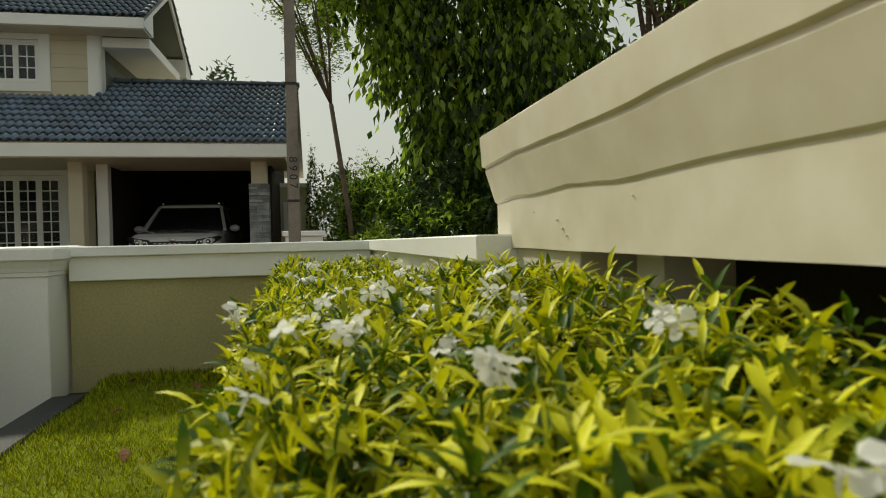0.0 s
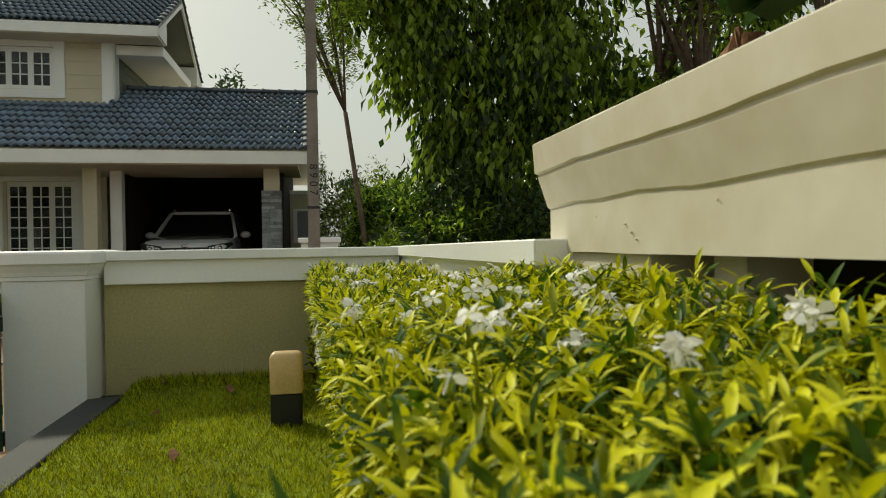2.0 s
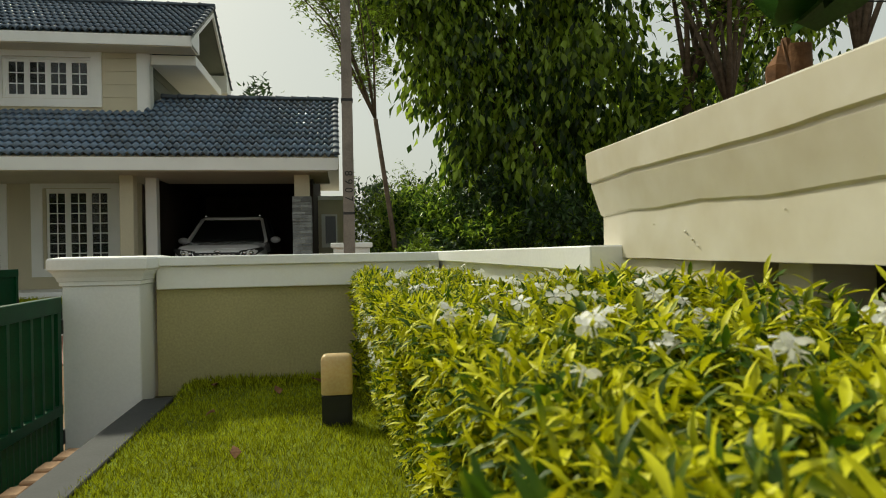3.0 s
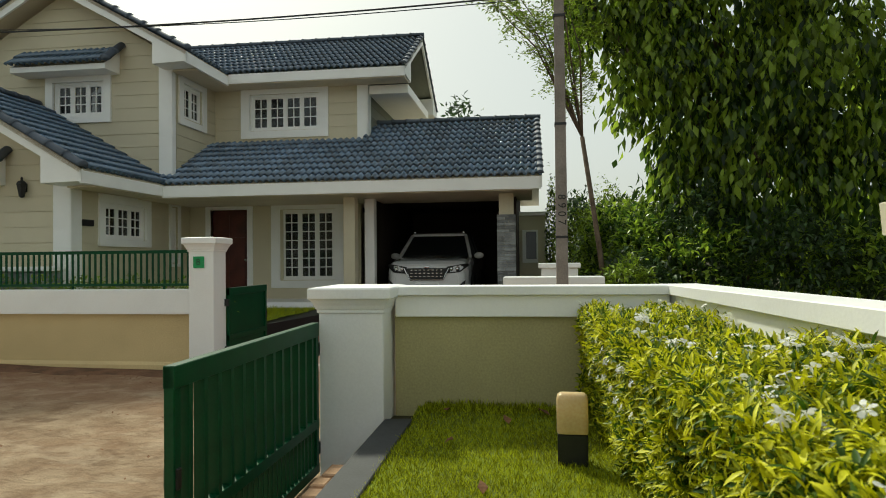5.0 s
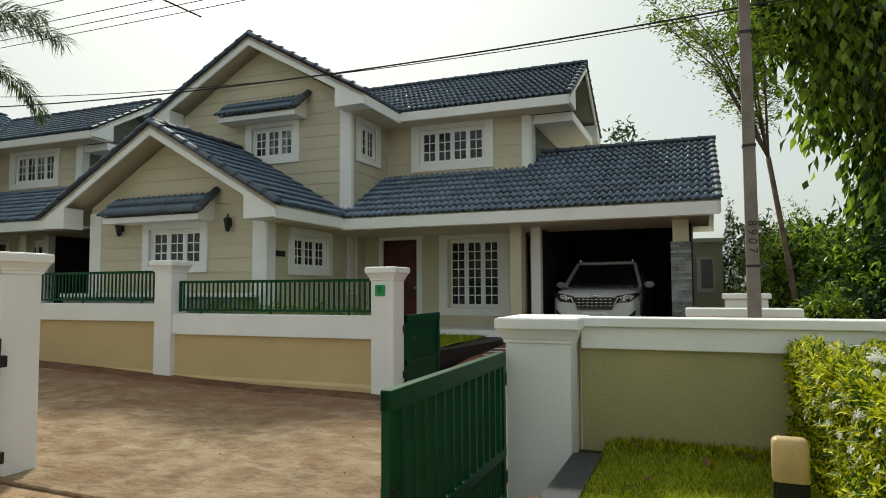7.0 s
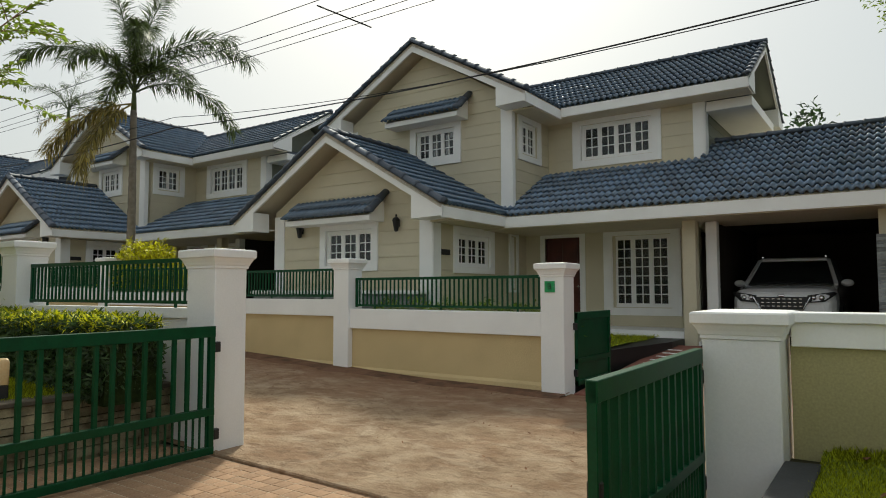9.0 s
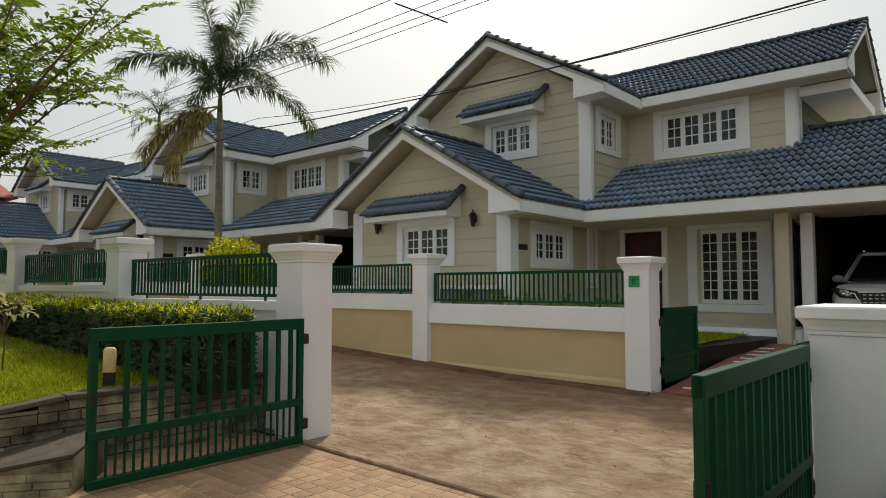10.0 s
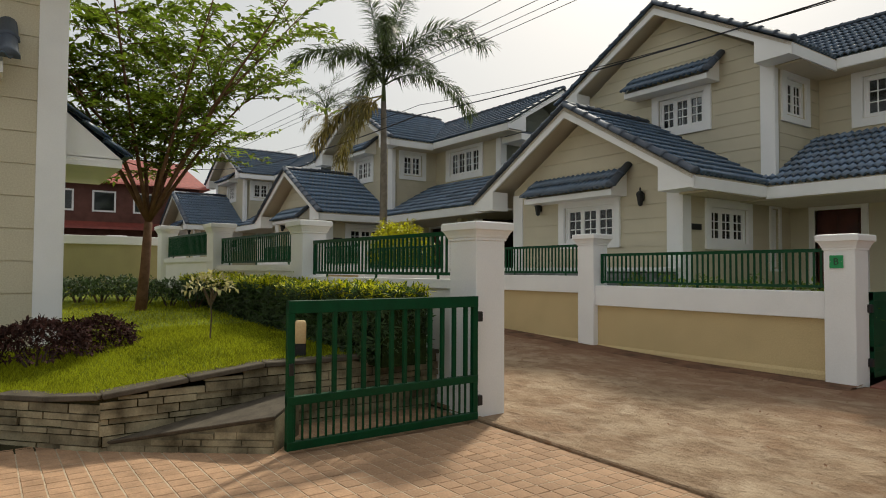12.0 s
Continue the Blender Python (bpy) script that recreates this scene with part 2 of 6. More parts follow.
def part(name, bm, mat, parent, label="", smooth=False):
    """One mesh under a thing or a part; the bmesh is in world coordinates."""
    at = ORIGIN[parent]
    ob = new(name, mesh_of(name, bm, mat, at, smooth))
    ob.parent = parent
    ORIGIN[ob] = at
    return tagged(ob, label)


def solo(name, bm, mat, at, label="", category="", group="", kind="", smooth=False):
    """A thing that is one mesh."""
    ob = new(name, mesh_of(name, bm, mat, at, smooth))
    ob.location = at
    ORIGIN[ob] = Vector(at)
    return tagged(ob, label, category, group, kind)


def piece(name, me, m, parent):
    ob = new(name, me)
    ob.parent = parent
    ob.matrix_basis = Matrix.Translation(-ORIGIN[parent]) @ m
    return ob


def cloud(name, verts, faces, mat, parent=None, at=(0, 0, 0), kind="", label="", category=""):
    """A mesh from arrays, in world coordinates."""
    at = ORIGIN[parent] if parent else Vector(at)
    me = bpy.data.meshes.new(name)
    me.from_pydata((np.asarray(verts) - np.array(at)).tolist(), [], np.asarray(faces).tolist())
    me.materials.append(mat)
    ob = new(name, me)
    if parent:
        ob.parent = parent
    else:
        ob.location = at
    ORIGIN[ob] = at
    return tagged(ob, label, category, "", kind)


def hexa(bm, p):
    """A solid from 8 corners: four below, four above, in the same order."""
    v = [bm.verts.new(q) for q in p]
    for f in ((3, 2, 1, 0), (4, 5, 6, 7), (0, 1, 5, 4), (1, 2, 6, 5), (2, 3, 7, 6), (3, 0, 4, 7)):
        bm.faces.new([v[i] for i in f])
    return v


def box(bm, x0, x1, y0, y1, z0, z1):
    return hexa(bm, [(x0, y0, z0), (x1, y0, z0), (x1, y1, z0), (x0, y1, z0), (x0, y0, z1), (x1, y0, z1), (x1, y1, z1), (x0, y1, z1)])


def bevel(bm, w, segments=1):
    bmesh.ops.bevel(bm, geom=list(bm.edges), offset=w, segments=segments, affect="EDGES", clamp_overlap=True)
    return bm


def block(x0, x1, y0, y1, z0, z1, w=0.004):
    bm = bmesh.new()
    box(bm, x0, x1, y0, y1, z0, z1)
    return bevel(bm, w) if w else bm


def loft(bm, rings, close=True):
    """Skin a run of rings with the same count of points, and cap both ends."""
    vs = [[bm.verts.new(p) for p in r] for r in rings]
    n = len(vs[0])
    for a, b in zip(vs, vs[1:]):
        for i in range(n):
            bm.faces.new((a[i], a[(i + 1) % n], b[(i + 1) % n], b[i]))
    if close:
        bm.faces.new(vs[0][::-1])
        bm.faces.new(vs[-1])


def square_rings(cx, cy, hx, hy, profile):
    return [[(cx - hx - e, cy - hy - e, z), (cx + hx + e, cy - hy - e, z), (cx + hx + e, cy + hy + e, z), (cx - hx - e, cy + hy + e, z)] for e, z in profile]


def tube(bm, pts, radii, sides=7):
    pts = [Vector(p) for p in pts]
    rings = []
    for i, p in enumerate(pts):
        d = (pts[min(i + 1, len(pts) - 1)] - pts[max(i - 1, 0)]).normalized()
        a = d.orthogonal().normalized() if abs(d.z) > 0.95 else d.cross(Vector((0, 0, 1))).normalized()
        b = d.cross(a)
        rings.append([p + (a * math.cos(2 * math.pi * k / sides) + b * math.sin(2 * math.pi * k / sides)) * radii[i] for k in range(sides)])
    loft(bm, rings)


def strip(bm, a, b, w, t, up=(0, 0, 1)):
    """A straight bar of section w by t from a to b."""
    a, b = Vector(a), Vector(b)
    d = (b - a).normalized()
    s = d.cross(Vector(up)).normalized() * w / 2
    u = s.cross(d).normalized() * t / 2
    hexa(bm, [a - s - u, a + s - u, b + s - u, b - s - u, a - s + u, a + s + u, b + s + u, b - s + u])


# ---- ground, road, paving ----
def ground_height(x, y):
    """Rises along the road towards -x; the forecourt lies a little lower."""
    low = -0.12 * min(1, max(0, (6.8 - y) / 2.5))
    return low + 0.027 * max(0, -x - 7) + 0.012 * max(0, min(7, -x - 4.8)) - 0.01 * max(0, min(20, x))


def sheet(name, x0, x1, y0, y1, nx, ny, mat, lift, label, wobble=0.0):
    bm = bmesh.new()
    g = [[bm.verts.new((x0 + (x1 - x0) * i / nx, y0 + (y1 - y0) * j / ny,
                        ground_height(x0 + (x1 - x0) * i / nx, y0 + (y1 - y0) * j / ny) + lift
                        + wobble * noise.noise((i * 0.7, j * 0.7, 3)))) for j in range(ny + 1)] for i in range(nx + 1)]
    for i in range(nx):
        for j in range(ny):
            bm.faces.new((g[i][j], g[i + 1][j], g[i + 1][j + 1], g[i][j + 1]))
    ob = solo(name, bm, mat, (0, 0, 0), label, name.replace("_", " "), "", "structure", True)
    return ob


bm = bmesh.new()
xs = [-900, -300, -120, -60, -40, -30, -24, -18, -12, -8, -4, 0, 4, 10, 20, 40, 100, 300, 900]
ys = [-900, -200, -60, -20, -6, 0, 3, 5, 7, 9, 12, 16, 22, 30, 60, 120, 300, 900]
g = [[bm.verts.new((x, y, ground_height(max(-45, x), y) - 0.06)) for y in ys] for x in xs]
for i in range(len(xs) - 1):
    for j in range(len(ys) - 1):
        bm.faces.new((g[i][j], g[i + 1][j], g[i + 1][j + 1], g[i][j + 1]))
solo("ground", bm, EARTH_AND_SHADE, (0, 0, 0), "bare brown soil reaching away under the whole estate", "ground", "", "structure")
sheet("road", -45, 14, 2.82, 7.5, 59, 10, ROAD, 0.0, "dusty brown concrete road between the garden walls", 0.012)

# ---- piers and garden walls ----
CAP = [(0.0, -0.20), (0.012, -0.195), (0.012, -0.17), (0.02, -0.165), (0.028, -0.14), (0.05, -0.10), (0.068, -0.085), (0.068, -0.02), (0.06, -0.008), (0.0, 0.0)]


def gate_pier(cx, cy, hx, hy, z0, top, label, group="", cap_scale=1.0):
    p = thing("gate_pier", (cx, cy, z0), label, "pier", group)
    part("shaft", block(cx - hx, cx + hx, cy - hy, cy + hy, z0 - 0.1, top - 0.195 * cap_scale, 0.008), WHITE, p)
    bm = bmesh.new()
    loft(bm, square_rings(cx, cy, hx, hy, [(e * cap_scale, top + z * cap_scale) for e, z in CAP]))
    part("cap", bm, WHITE, p, "moulded white pier cap")
    return p


def railing(a, b, z0, z1, n, label, slope=0.0, parts=True):
    """A green bar railing between two plan points."""
    a, b = Vector((*a, 0)), Vector((*b, 0))
    d = (b - a).normalized()
    r = thing("railing", (*((a + b) / 2).xy, z0), label, "railing", "garden railings")
    up = lambda p, z, f: (p.x, p.y, z + slope * f)
    for nm, z, t in (("top_rail", z1, 0.045), ("bottom_rail", z0 + 0.05, 0.035)):
        bm = bmesh.new()
        strip(bm, up(a, z, 0), up(b, z, 1), 0.035, t)
        part(nm, bm, GREEN, r)
    for f in (0.0, 1.0):
        bm = bmesh.new()
        q = a.lerp(b, f) + d * (0.02 if f == 0 else -0.02)
        box(bm, q.x - 0.02, q.x + 0.02, q.y - 0.015, q.y + 0.015, z0 + 0.02 + slope * f, z1 + 0.02 + slope * f)
        part("end_post", bm, GREEN, r)
    bm = bmesh.new()
    box(bm, -0.012, 0.012, -0.010, 0.010, 0, z1 - z0 - 0.05)
    me = mesh_of("bar", bm, GREEN)
    for k in range(1, n):
        q = a.lerp(b, k / n)
        piece("bar", me, Matrix.Translation((q.x, q.y, z0 + 0.05 + slope * k / n)), r)
    for f in (0.12, 0.5, 0.88):
        bm = bmesh.new()
        q = a.lerp(b, f)
        box(bm, q.x - 0.012, q.x + 0.012, q.y - 0.012, q.y + 0.012, z0 - 0.03 + slope * f, z0 + 0.05 + slope * f)
        part("foot", bm, GREEN, r)
    return r


# wall across the road, in front of the villa
PB, MP = (-4.80, 7.47), (-8.88, 7.47)
gate_pier(*PB, 0.18, 0.18, 0.0, 1.85, "white masonry gate pier with moulded cap and a green number plate", "piers across the road")
gate_pier(*MP, 0.18, 0.18, 0.05, 2.03, "white masonry wall pier with moulded cap", "piers across the road")
for k in (1, 2, 3, 4):
    gate_pier(MP[0] - 4.07 * k, 7.47, 0.18, 0.18, 0.05 + 0.11 * k, 2.03 + 0.13 * k, "white masonry wall pier with moulded cap", "piers across the road")


def far_wall(name, x0, x1, z0, band0, band1, label):
    w = thing(name, ((x0 + x1) / 2, 7.45, z0), label, "garden wall", "", "structure")
    part("panel", block(x0, x1, 7.40, 7.52, z0 - 0.3, band0 + 0.01, 0), TAN, w, "tan plaster wall panel")
    part("coping", block(x0, x1, 7.33, 7.56, band0, band1, 0.008), WHITE, w, "white wall coping band")
    bm = bmesh.new()
    loft(bm, [[(x, 7.34, z0 - 0.3), (x, 7.40, z0 - 0.3), (x, 7.40, z0 + 0.14), (x, 7.355, z0 + 0.10)] for x in (x0, x1)])
    part("plinth", bm, TAN, w, "sloping tan wall plinth")


far_wall("garden_wall_1", MP[0] + 0.18, PB[0] - 0.18, 0.0, 0.80, 1.14, "white-banded tan garden wall across the road")
railing((MP[0] + 0.2, 7.47), (PB[0] - 0.2, 7.47), 1.15, 1.66, 42, "dark green metal bar railing on the garden wall")
for k in range(4):
    x1, x0 = MP[0] - 4.07 * k - 0.18, MP[0] - 4.07 * (k + 1) + 0.18
    far_wall(f"garden_wall_{k + 2}", x0, x1, 0.05 + 0.11 * k, 1.0 + 0.12 * k, 1.30 + 0.12 * k, "white-banded tan garden wall rising along the road")
    railing((x0 + 0.02, 7.47), (x1 - 0.02, 7.47), 1.31 + 0.12 * k, 1.84 + 0.12 * k, 42, "dark green metal bar railing on the garden wall")
# low wall end beyond the other side of the villa's gate
w = thing("garden_wall_9", (2.0, 7.5, 0), "low white garden wall with stepped coping", "garden wall", "", "structure")
part("panel", block(-0.62, 0.5, 7.42, 7.56, -0.2, 1.1, 0), OLIVE, w)
bm = bmesh.new()
loft(bm, square_rings(-0.09, 7.5, 0.58, 0.10, [(0.0, 1.02), (0.012, 1.03), (0.02, 1.10), (0.035, 1.13), (0.035, 1.16), (0.055, 1.19), (0.055, 1.27), (0.04, 1.28)]))
part("coping", bm, WHITE, w, "stepped white coping")

# green number plate on the pier
plate = thing("number_plate", (-4.825, 7.285, 1.51), "small green enamel house plate with the letter B", "sign")
part("board", block(-4.902, -4.748, 7.268, 7.288, 1.432, 1.588, 0.003), SIGN, plate)


def lettering(text, size, m, mat, parent, name="letter"):
    cu = bpy.data.curves.new(name, "FONT")
    cu.body, cu.size, cu.align_x, cu.align_y, cu.extrude = text, size, "CENTER", "CENTER", 0.001
    ob = new(name, cu)
    dg = bpy.context.evaluated_depsgraph_get()
    me = bpy.data.meshes.new_from_object(ob.evaluated_get(dg))
    bpy.data.objects.remove(ob)
    me.materials.clear()
    me.materials.append(mat)
    return piece(name, me, m, parent)


lettering("B", 0.12, pose(-4.825, 7.265, 1.51, 90, 0, 0), INK, plate)
for dx in (-0.06, 0.06):
    bm = bmesh.new()
    bmesh.ops.create_uvsphere(bm, u_segments=8, v_segments=5, radius=0.006, matrix=Matrix.Translation((-4.825 + dx, 7.266, 1.51)))
    part("screw", bm, CHROME, plate)

# near pier, wall and its return
gate_pier(-1.718, 4.06, 0.25, 0.26, -0.12, 1.315, "white masonry gate pier with stepped moulded cap beside the lawn", "gate piers")
w = thing("garden_wall_10", (-0.5, 4.2, 0.3), "olive plaster garden wall with white coping behind the lawn", "garden wall", "", "structure")
part("panel", block(-1.44, 0.9, 4.10, 4.24, -0.2, 1.07, 0), OLIVE, w)
part("coping_band", block(-1.43, 0.66, 4.06, 4.28, 1.065, 1.236, 0.006), TRIM, w, "cream moulded band under the coping")
part("coping", block(-1.43, 0.66, 4.02, 4.32, 1.235, 1.305, 0.006), WHITE, w, "white wall coping")
w = thing("garden_wall_11", (0.8, 2.6, 0.3), "white painted side garden wall beside the hedge", "garden wall", "", "structure")
def slanted(x0, x1, z0, z1, rise=0.0):
    bm = bmesh.new()
    hexa(bm, [(x + k, y, z + r) for z, r1 in ((z0, 0.0), (z1, rise)) for k, x, y, r in ((0.20, x0, 1.36, r1), (0.20, x1, 1.36, r1), (0.0, x1, 4.32, 0.0), (0.0, x0, 4.32, 0.0))])
    return bm


part("panel", slanted(0.70, 0.86, -0.2, 1.07), OLIVE, w)
part("coping_band", slanted(0.665, 0.88, 1.065, 1.236), TRIM, w, "cream moulded band under the coping")
part("coping", bevel(slanted(0.625, 0.92, 1.235, 1.307, 0.026), 0.006), WHITE, w, "white wall coping")


# raised side wall with moulded cap and a gap below it
w = thing("raised_wall", (1.0, -1.5, 1.28), "tall ivory masonry side wall with two moulded bands", "wall", "", "structure")
rows = [(0.0, 1.285), (0.0, 1.452), (0.008, 1.459), (0.036, 1.578), (0.034, 1.590), (0.046, 1.596), (0.052, 1.70), (0.046, 1.706), (-0.08, 1.71)]
bm = bmesh.new()
N = 60
grid = []
for k in range(N + 1):
    y = 1.53 - 5.4 * k / N
    line = []
    for j, (e, z) in enumerate(rows):
        wob = (0.014 * noise.noise((y * 2.6, (j > 2) * 7.1, 0.4)) + 0.004 * noise.noise((y * 9, (j > 2) * 3.1, 0.9)) if 0 < j < 6 else 0.003 * noise.noise((y * 3, j * 3.1, 2)))
        yy = y + (e if k == 0 else 0)
        line.append(bm.verts.new((0.95 - e, yy, z + wob)))
    line.append(bm.verts.new((1.25, line[-1].co.y, 1.71)))
    line.append(bm.verts.new((1.25, line[0].co.y, 1.285)))
    grid.append(line)
for a, b in zip(grid, grid[1:]):
    for j in range(len(a)):
        bm.faces.new((a[j], a[(j + 1) % len(a)], b[(j + 1) % len(b)], b[j]))
bm.faces.new(grid[0][::-1])
bm.faces.new(grid[-1])
part("moulded_band", bm, IVORY, w)
part("footing", block(0.97, 1.25, 0.8, 1.52, -0.2, 1.285, 0.004), IVORY, w)
# recess below the band: its shade is painted on with the dark soil colour
part("lower_wall", block(1.20, 1.25, -4.0, 0.8, -0.2, 1.283, 0), EARTH_AND_SHADE, w, "recessed lower wall, coloured dark for the shade in the gap")
for y in (0.52, -0.6, -1.8):
    part("stub", block(1.02, 1.20, y - 0.06, y + 0.06, 0.2, 1.284, 0.004), IVORY, w)
for y, z, r in ((0.75, 1.515, 0.004), (0.52, 1.53, 0.0035), (0.2, 1.50, 0.005), (0.9, 1.37, 0.004), (0.86, 1.345, 0.004), (0.83, 1.325, 0.0035), (1.1, 1.40, 0.003), (-0.2, 1.55, 0.005), (0.45, 1.41, 0.003)):
    bm = bmesh.new()
    bmesh.ops.create_uvsphere(bm, u_segments=8, v_segments=5, radius=r, matrix=Matrix.Translation((0.95 - 0.2 * max(0, z - 1.455) - 0.004, y, z)))
    part("paint_blister", bm, IVORY, w)


# ---- the villa and its two neighbours ----
SLOPE = math.tan(radians(30.5))
TW, TL = 0.30, 0.335


def tile_verts():
    """One S-shaped roof tile: across x, up the slope y."""
    v, f = [], []
    n = 14
    for row in range(3):
        for i in range(n + 1):
            x = TW * i / n
            h = 0.032 * math.cos(4 * math.pi * (i / n - 0.15))
            y, z = ((0.07, h - 0.016), (0.0, h + 0.044), (TL + 0.03, h + 0.002))[row]
            v.append((x, y, z))
    for r in range(2):
        for i in range(n):
            a = r * (n + 1) + i
            f.append((a, a + 1, a + n + 2, a + n + 1))
    return np.array(v), np.array(f)


TV, TF = tile_verts()
tile_mesh = bpy.data.meshes.new("tile")
tile_mesh.from_pydata(TV.tolist(), [], TF.tolist())
tile_mesh.materials.append(SLATE)
for poly in tile_mesh.polygons:
    poly.use_smooth = True


def tile_field(parent, corner, u, v, width, length, keep=None, singly=0):
    """Cover a roof plane with tiles; the first ones, from the eave up, are objects of their own."""
    u, v, corner = Vector(u).normalized(), Vector(v).normalized(), Vector(corner)
    n = u.cross(v)
    m0 = Matrix((u, v, n)).transposed().to_4x4()
    verts, faces, count = [], [], 0
    for j in range(int(length / TL + 0.5)):
        for i in range(int(width / TW + 0.5)):
            p = corner + u * (i * TW) + v * (j * TL)
            c = p + u * TW / 2 + v * TL / 2
            if keep and not keep(c):
                continue
            count += 1
            m = Matrix.Translation(p + n * 0.02) @ m0 @ pose(0, 0, 0.004 * noise.noise(p * 3), 0.6 * noise.noise(p * 5), 0, 0)
            if count <= singly:
                piece("tile", tile_mesh, m, parent)
            else:
                a = np.array(m)
                faces.append(TF + len(verts) * len(TV))
                verts.append(TV @ a[:3, :3].T + a[:3, 3])
    if verts:
        ob = cloud("tiles", np.concatenate(verts), np.concatenate(faces), SLATE, parent, kind="stuff")
        for poly in ob.data.polygons:
            poly.use_smooth = True


def cap_mesh():
    bm = bmesh.new()
    rings = []
    for y, r in ((0.0, 0.122), (0.05, 0.126), (0.06, 0.112), (0.40, 0.102)):
        rings.append([(r * math.cos(a), y, r * math.sin(a) - 0.02) for a in [math.pi * k / 7 for k in range(8)]])
    loft(bm, rings)
    return mesh_of("ridge_tile", bm, SLATE_RIDGE, smooth=True)


CAPME = cap_mesh()


def ridge(parent, a, b):
    a, b = Vector(a), Vector(b)
    d = (b - a).normalized()
    s = d.cross(Vector((0, 0, 1))).normalized()
    m0 = Matrix((s, d, s.cross(d))).transposed().to_4x4()
    n = max(1, int((b - a).length / 0.37 + 0.5))
    for k in range(n):
        piece("ridge_tile", CAPME, Matrix.Translation(a + d * (b - a).length * k / n) @ m0, parent)


def verge_mesh():
    """A slim rounded tile that closes the open edge of a roof, with a lip at its lower end."""
    bm = bmesh.new()
    rings = []
    for y, r, lift in ((0.0, 0.082, 0.030), (0.04, 0.082, 0.026), (0.05, 0.072, 0.020), (0.37, 0.066, 0.0)):
        rings.append([(r * math.cos(a), y, r * 0.8 * math.sin(a) + lift) for a in [math.pi * k / 6 for k in range(7)]])
    loft(bm, rings)
    return mesh_of("verge_tile", bm, SLATE_RIDGE, smooth=True)


VERGEME = verge_mesh()


def verge(parent, a, b):
    a, b = Vector(a), Vector(b)
    d = (b - a).normalized()
    s = d.cross(Vector((0, 0, 1))).normalized()
    m0 = Matrix((s, d, s.cross(d))).transposed().to_4x4()
    n = max(1, int((b - a).length / TL + 0.5))
    for k in range(n):
        piece("verge_tile", VERGEME, Matrix.Translation(a + d * (b - a).length * k / n) @ m0, parent)


class Frame2:
    """A wall's own plane: along it, up, and outwards."""
    def __init__(self, p0, u):
        self.p, self.u = Vector(p0), Vector((*u, 0)).normalized()
        self.n = Vector((self.u.y, -self.u.x, 0))

    def at(self, a, z, d):
        q = self.p + self.u * a + self.n * d
        return Vector((q.x, q.y, z))

    def bar(self, bm, a0, a1, z0, z1, d0, d1, b0=None, b1=None):
        """A solid from d0 to d1; b0, b1: the ends at the top, where they differ."""
        b0, b1 = a0 if b0 is None else b0, a1 if b1 is None else b1
        hexa(bm, [self.at(a0, z0, d1), self.at(a1, z0, d1), self.at(a1, z0, d0), self.at(a0, z0, d0),
                  self.at(b0, z1, d1), self.at(b1, z1, d1), self.at(b1, z1, d0), self.at(b0, z1, d0)])


def clip_spans(a0, a1, holes):
    spans = [(a0, a1)]
    for h0, h1 in holes:
        spans = [s for p, q in spans for s in ((p, min(q, h0)), (max(p, h1), q)) if s[1] - s[0] > 0.02]
    return spans


def house_wall(house, fr, width, z0, z1, holes=(), board=0.29, apex=None, mat=None):
    """A wall with openings (a0, a1, z0, z1) and, over it, a gable up to apex; board: the height of its siding."""
    mat = mat or CREAM
    wall = bmesh.new()
    half = width / 2
    ends = lambda z: (0, width) if z <= z1 or not apex else (min(half, (z - z1) / (apex - z1) * half), max(half, width - (z - z1) / (apex - z1) * half))
    top = apex or z1
    cuts = sorted({z0, z1, top, *[h[2] for h in holes], *[h[3] for h in holes]})
    def cells(levels, d0, d1, gap, target, under=None):
        for za, zb in zip(levels, levels[1:]):
            mid = (za + zb) / 2
            hs = [(h[0], h[1]) for h in holes if h[2] < mid < h[3]]
            e0, e1 = ends(za), ends(zb)
            for p, q in clip_spans(*e0, hs):
                bm = bmesh.new() if under else target
                fr.bar(bm, p, q, za, zb - gap(zb), d0, d1, e1[0] if p == e0[0] else p, e1[1] if q == e0[1] else q)
                if under:
                    part("siding_board", bm, mat, under)
    cells(cuts, -0.22, -0.016, lambda z: 0, wall)
    w = part("wall", wall, mat, house)
    k = z0
    lines = [z0]
    while k < top - 0.03:
        k = min(k + board, top)
        lines.append(k)
    for za, zb in zip(lines, lines[1:]):
        lv = sorted({za, zb, *[c for c in cuts if za < c < zb]})
        cells(lv, -0.016, 0.0, lambda z: 0.014 if abs(z - zb) < 1e-6 else 0, None, w)
    return w


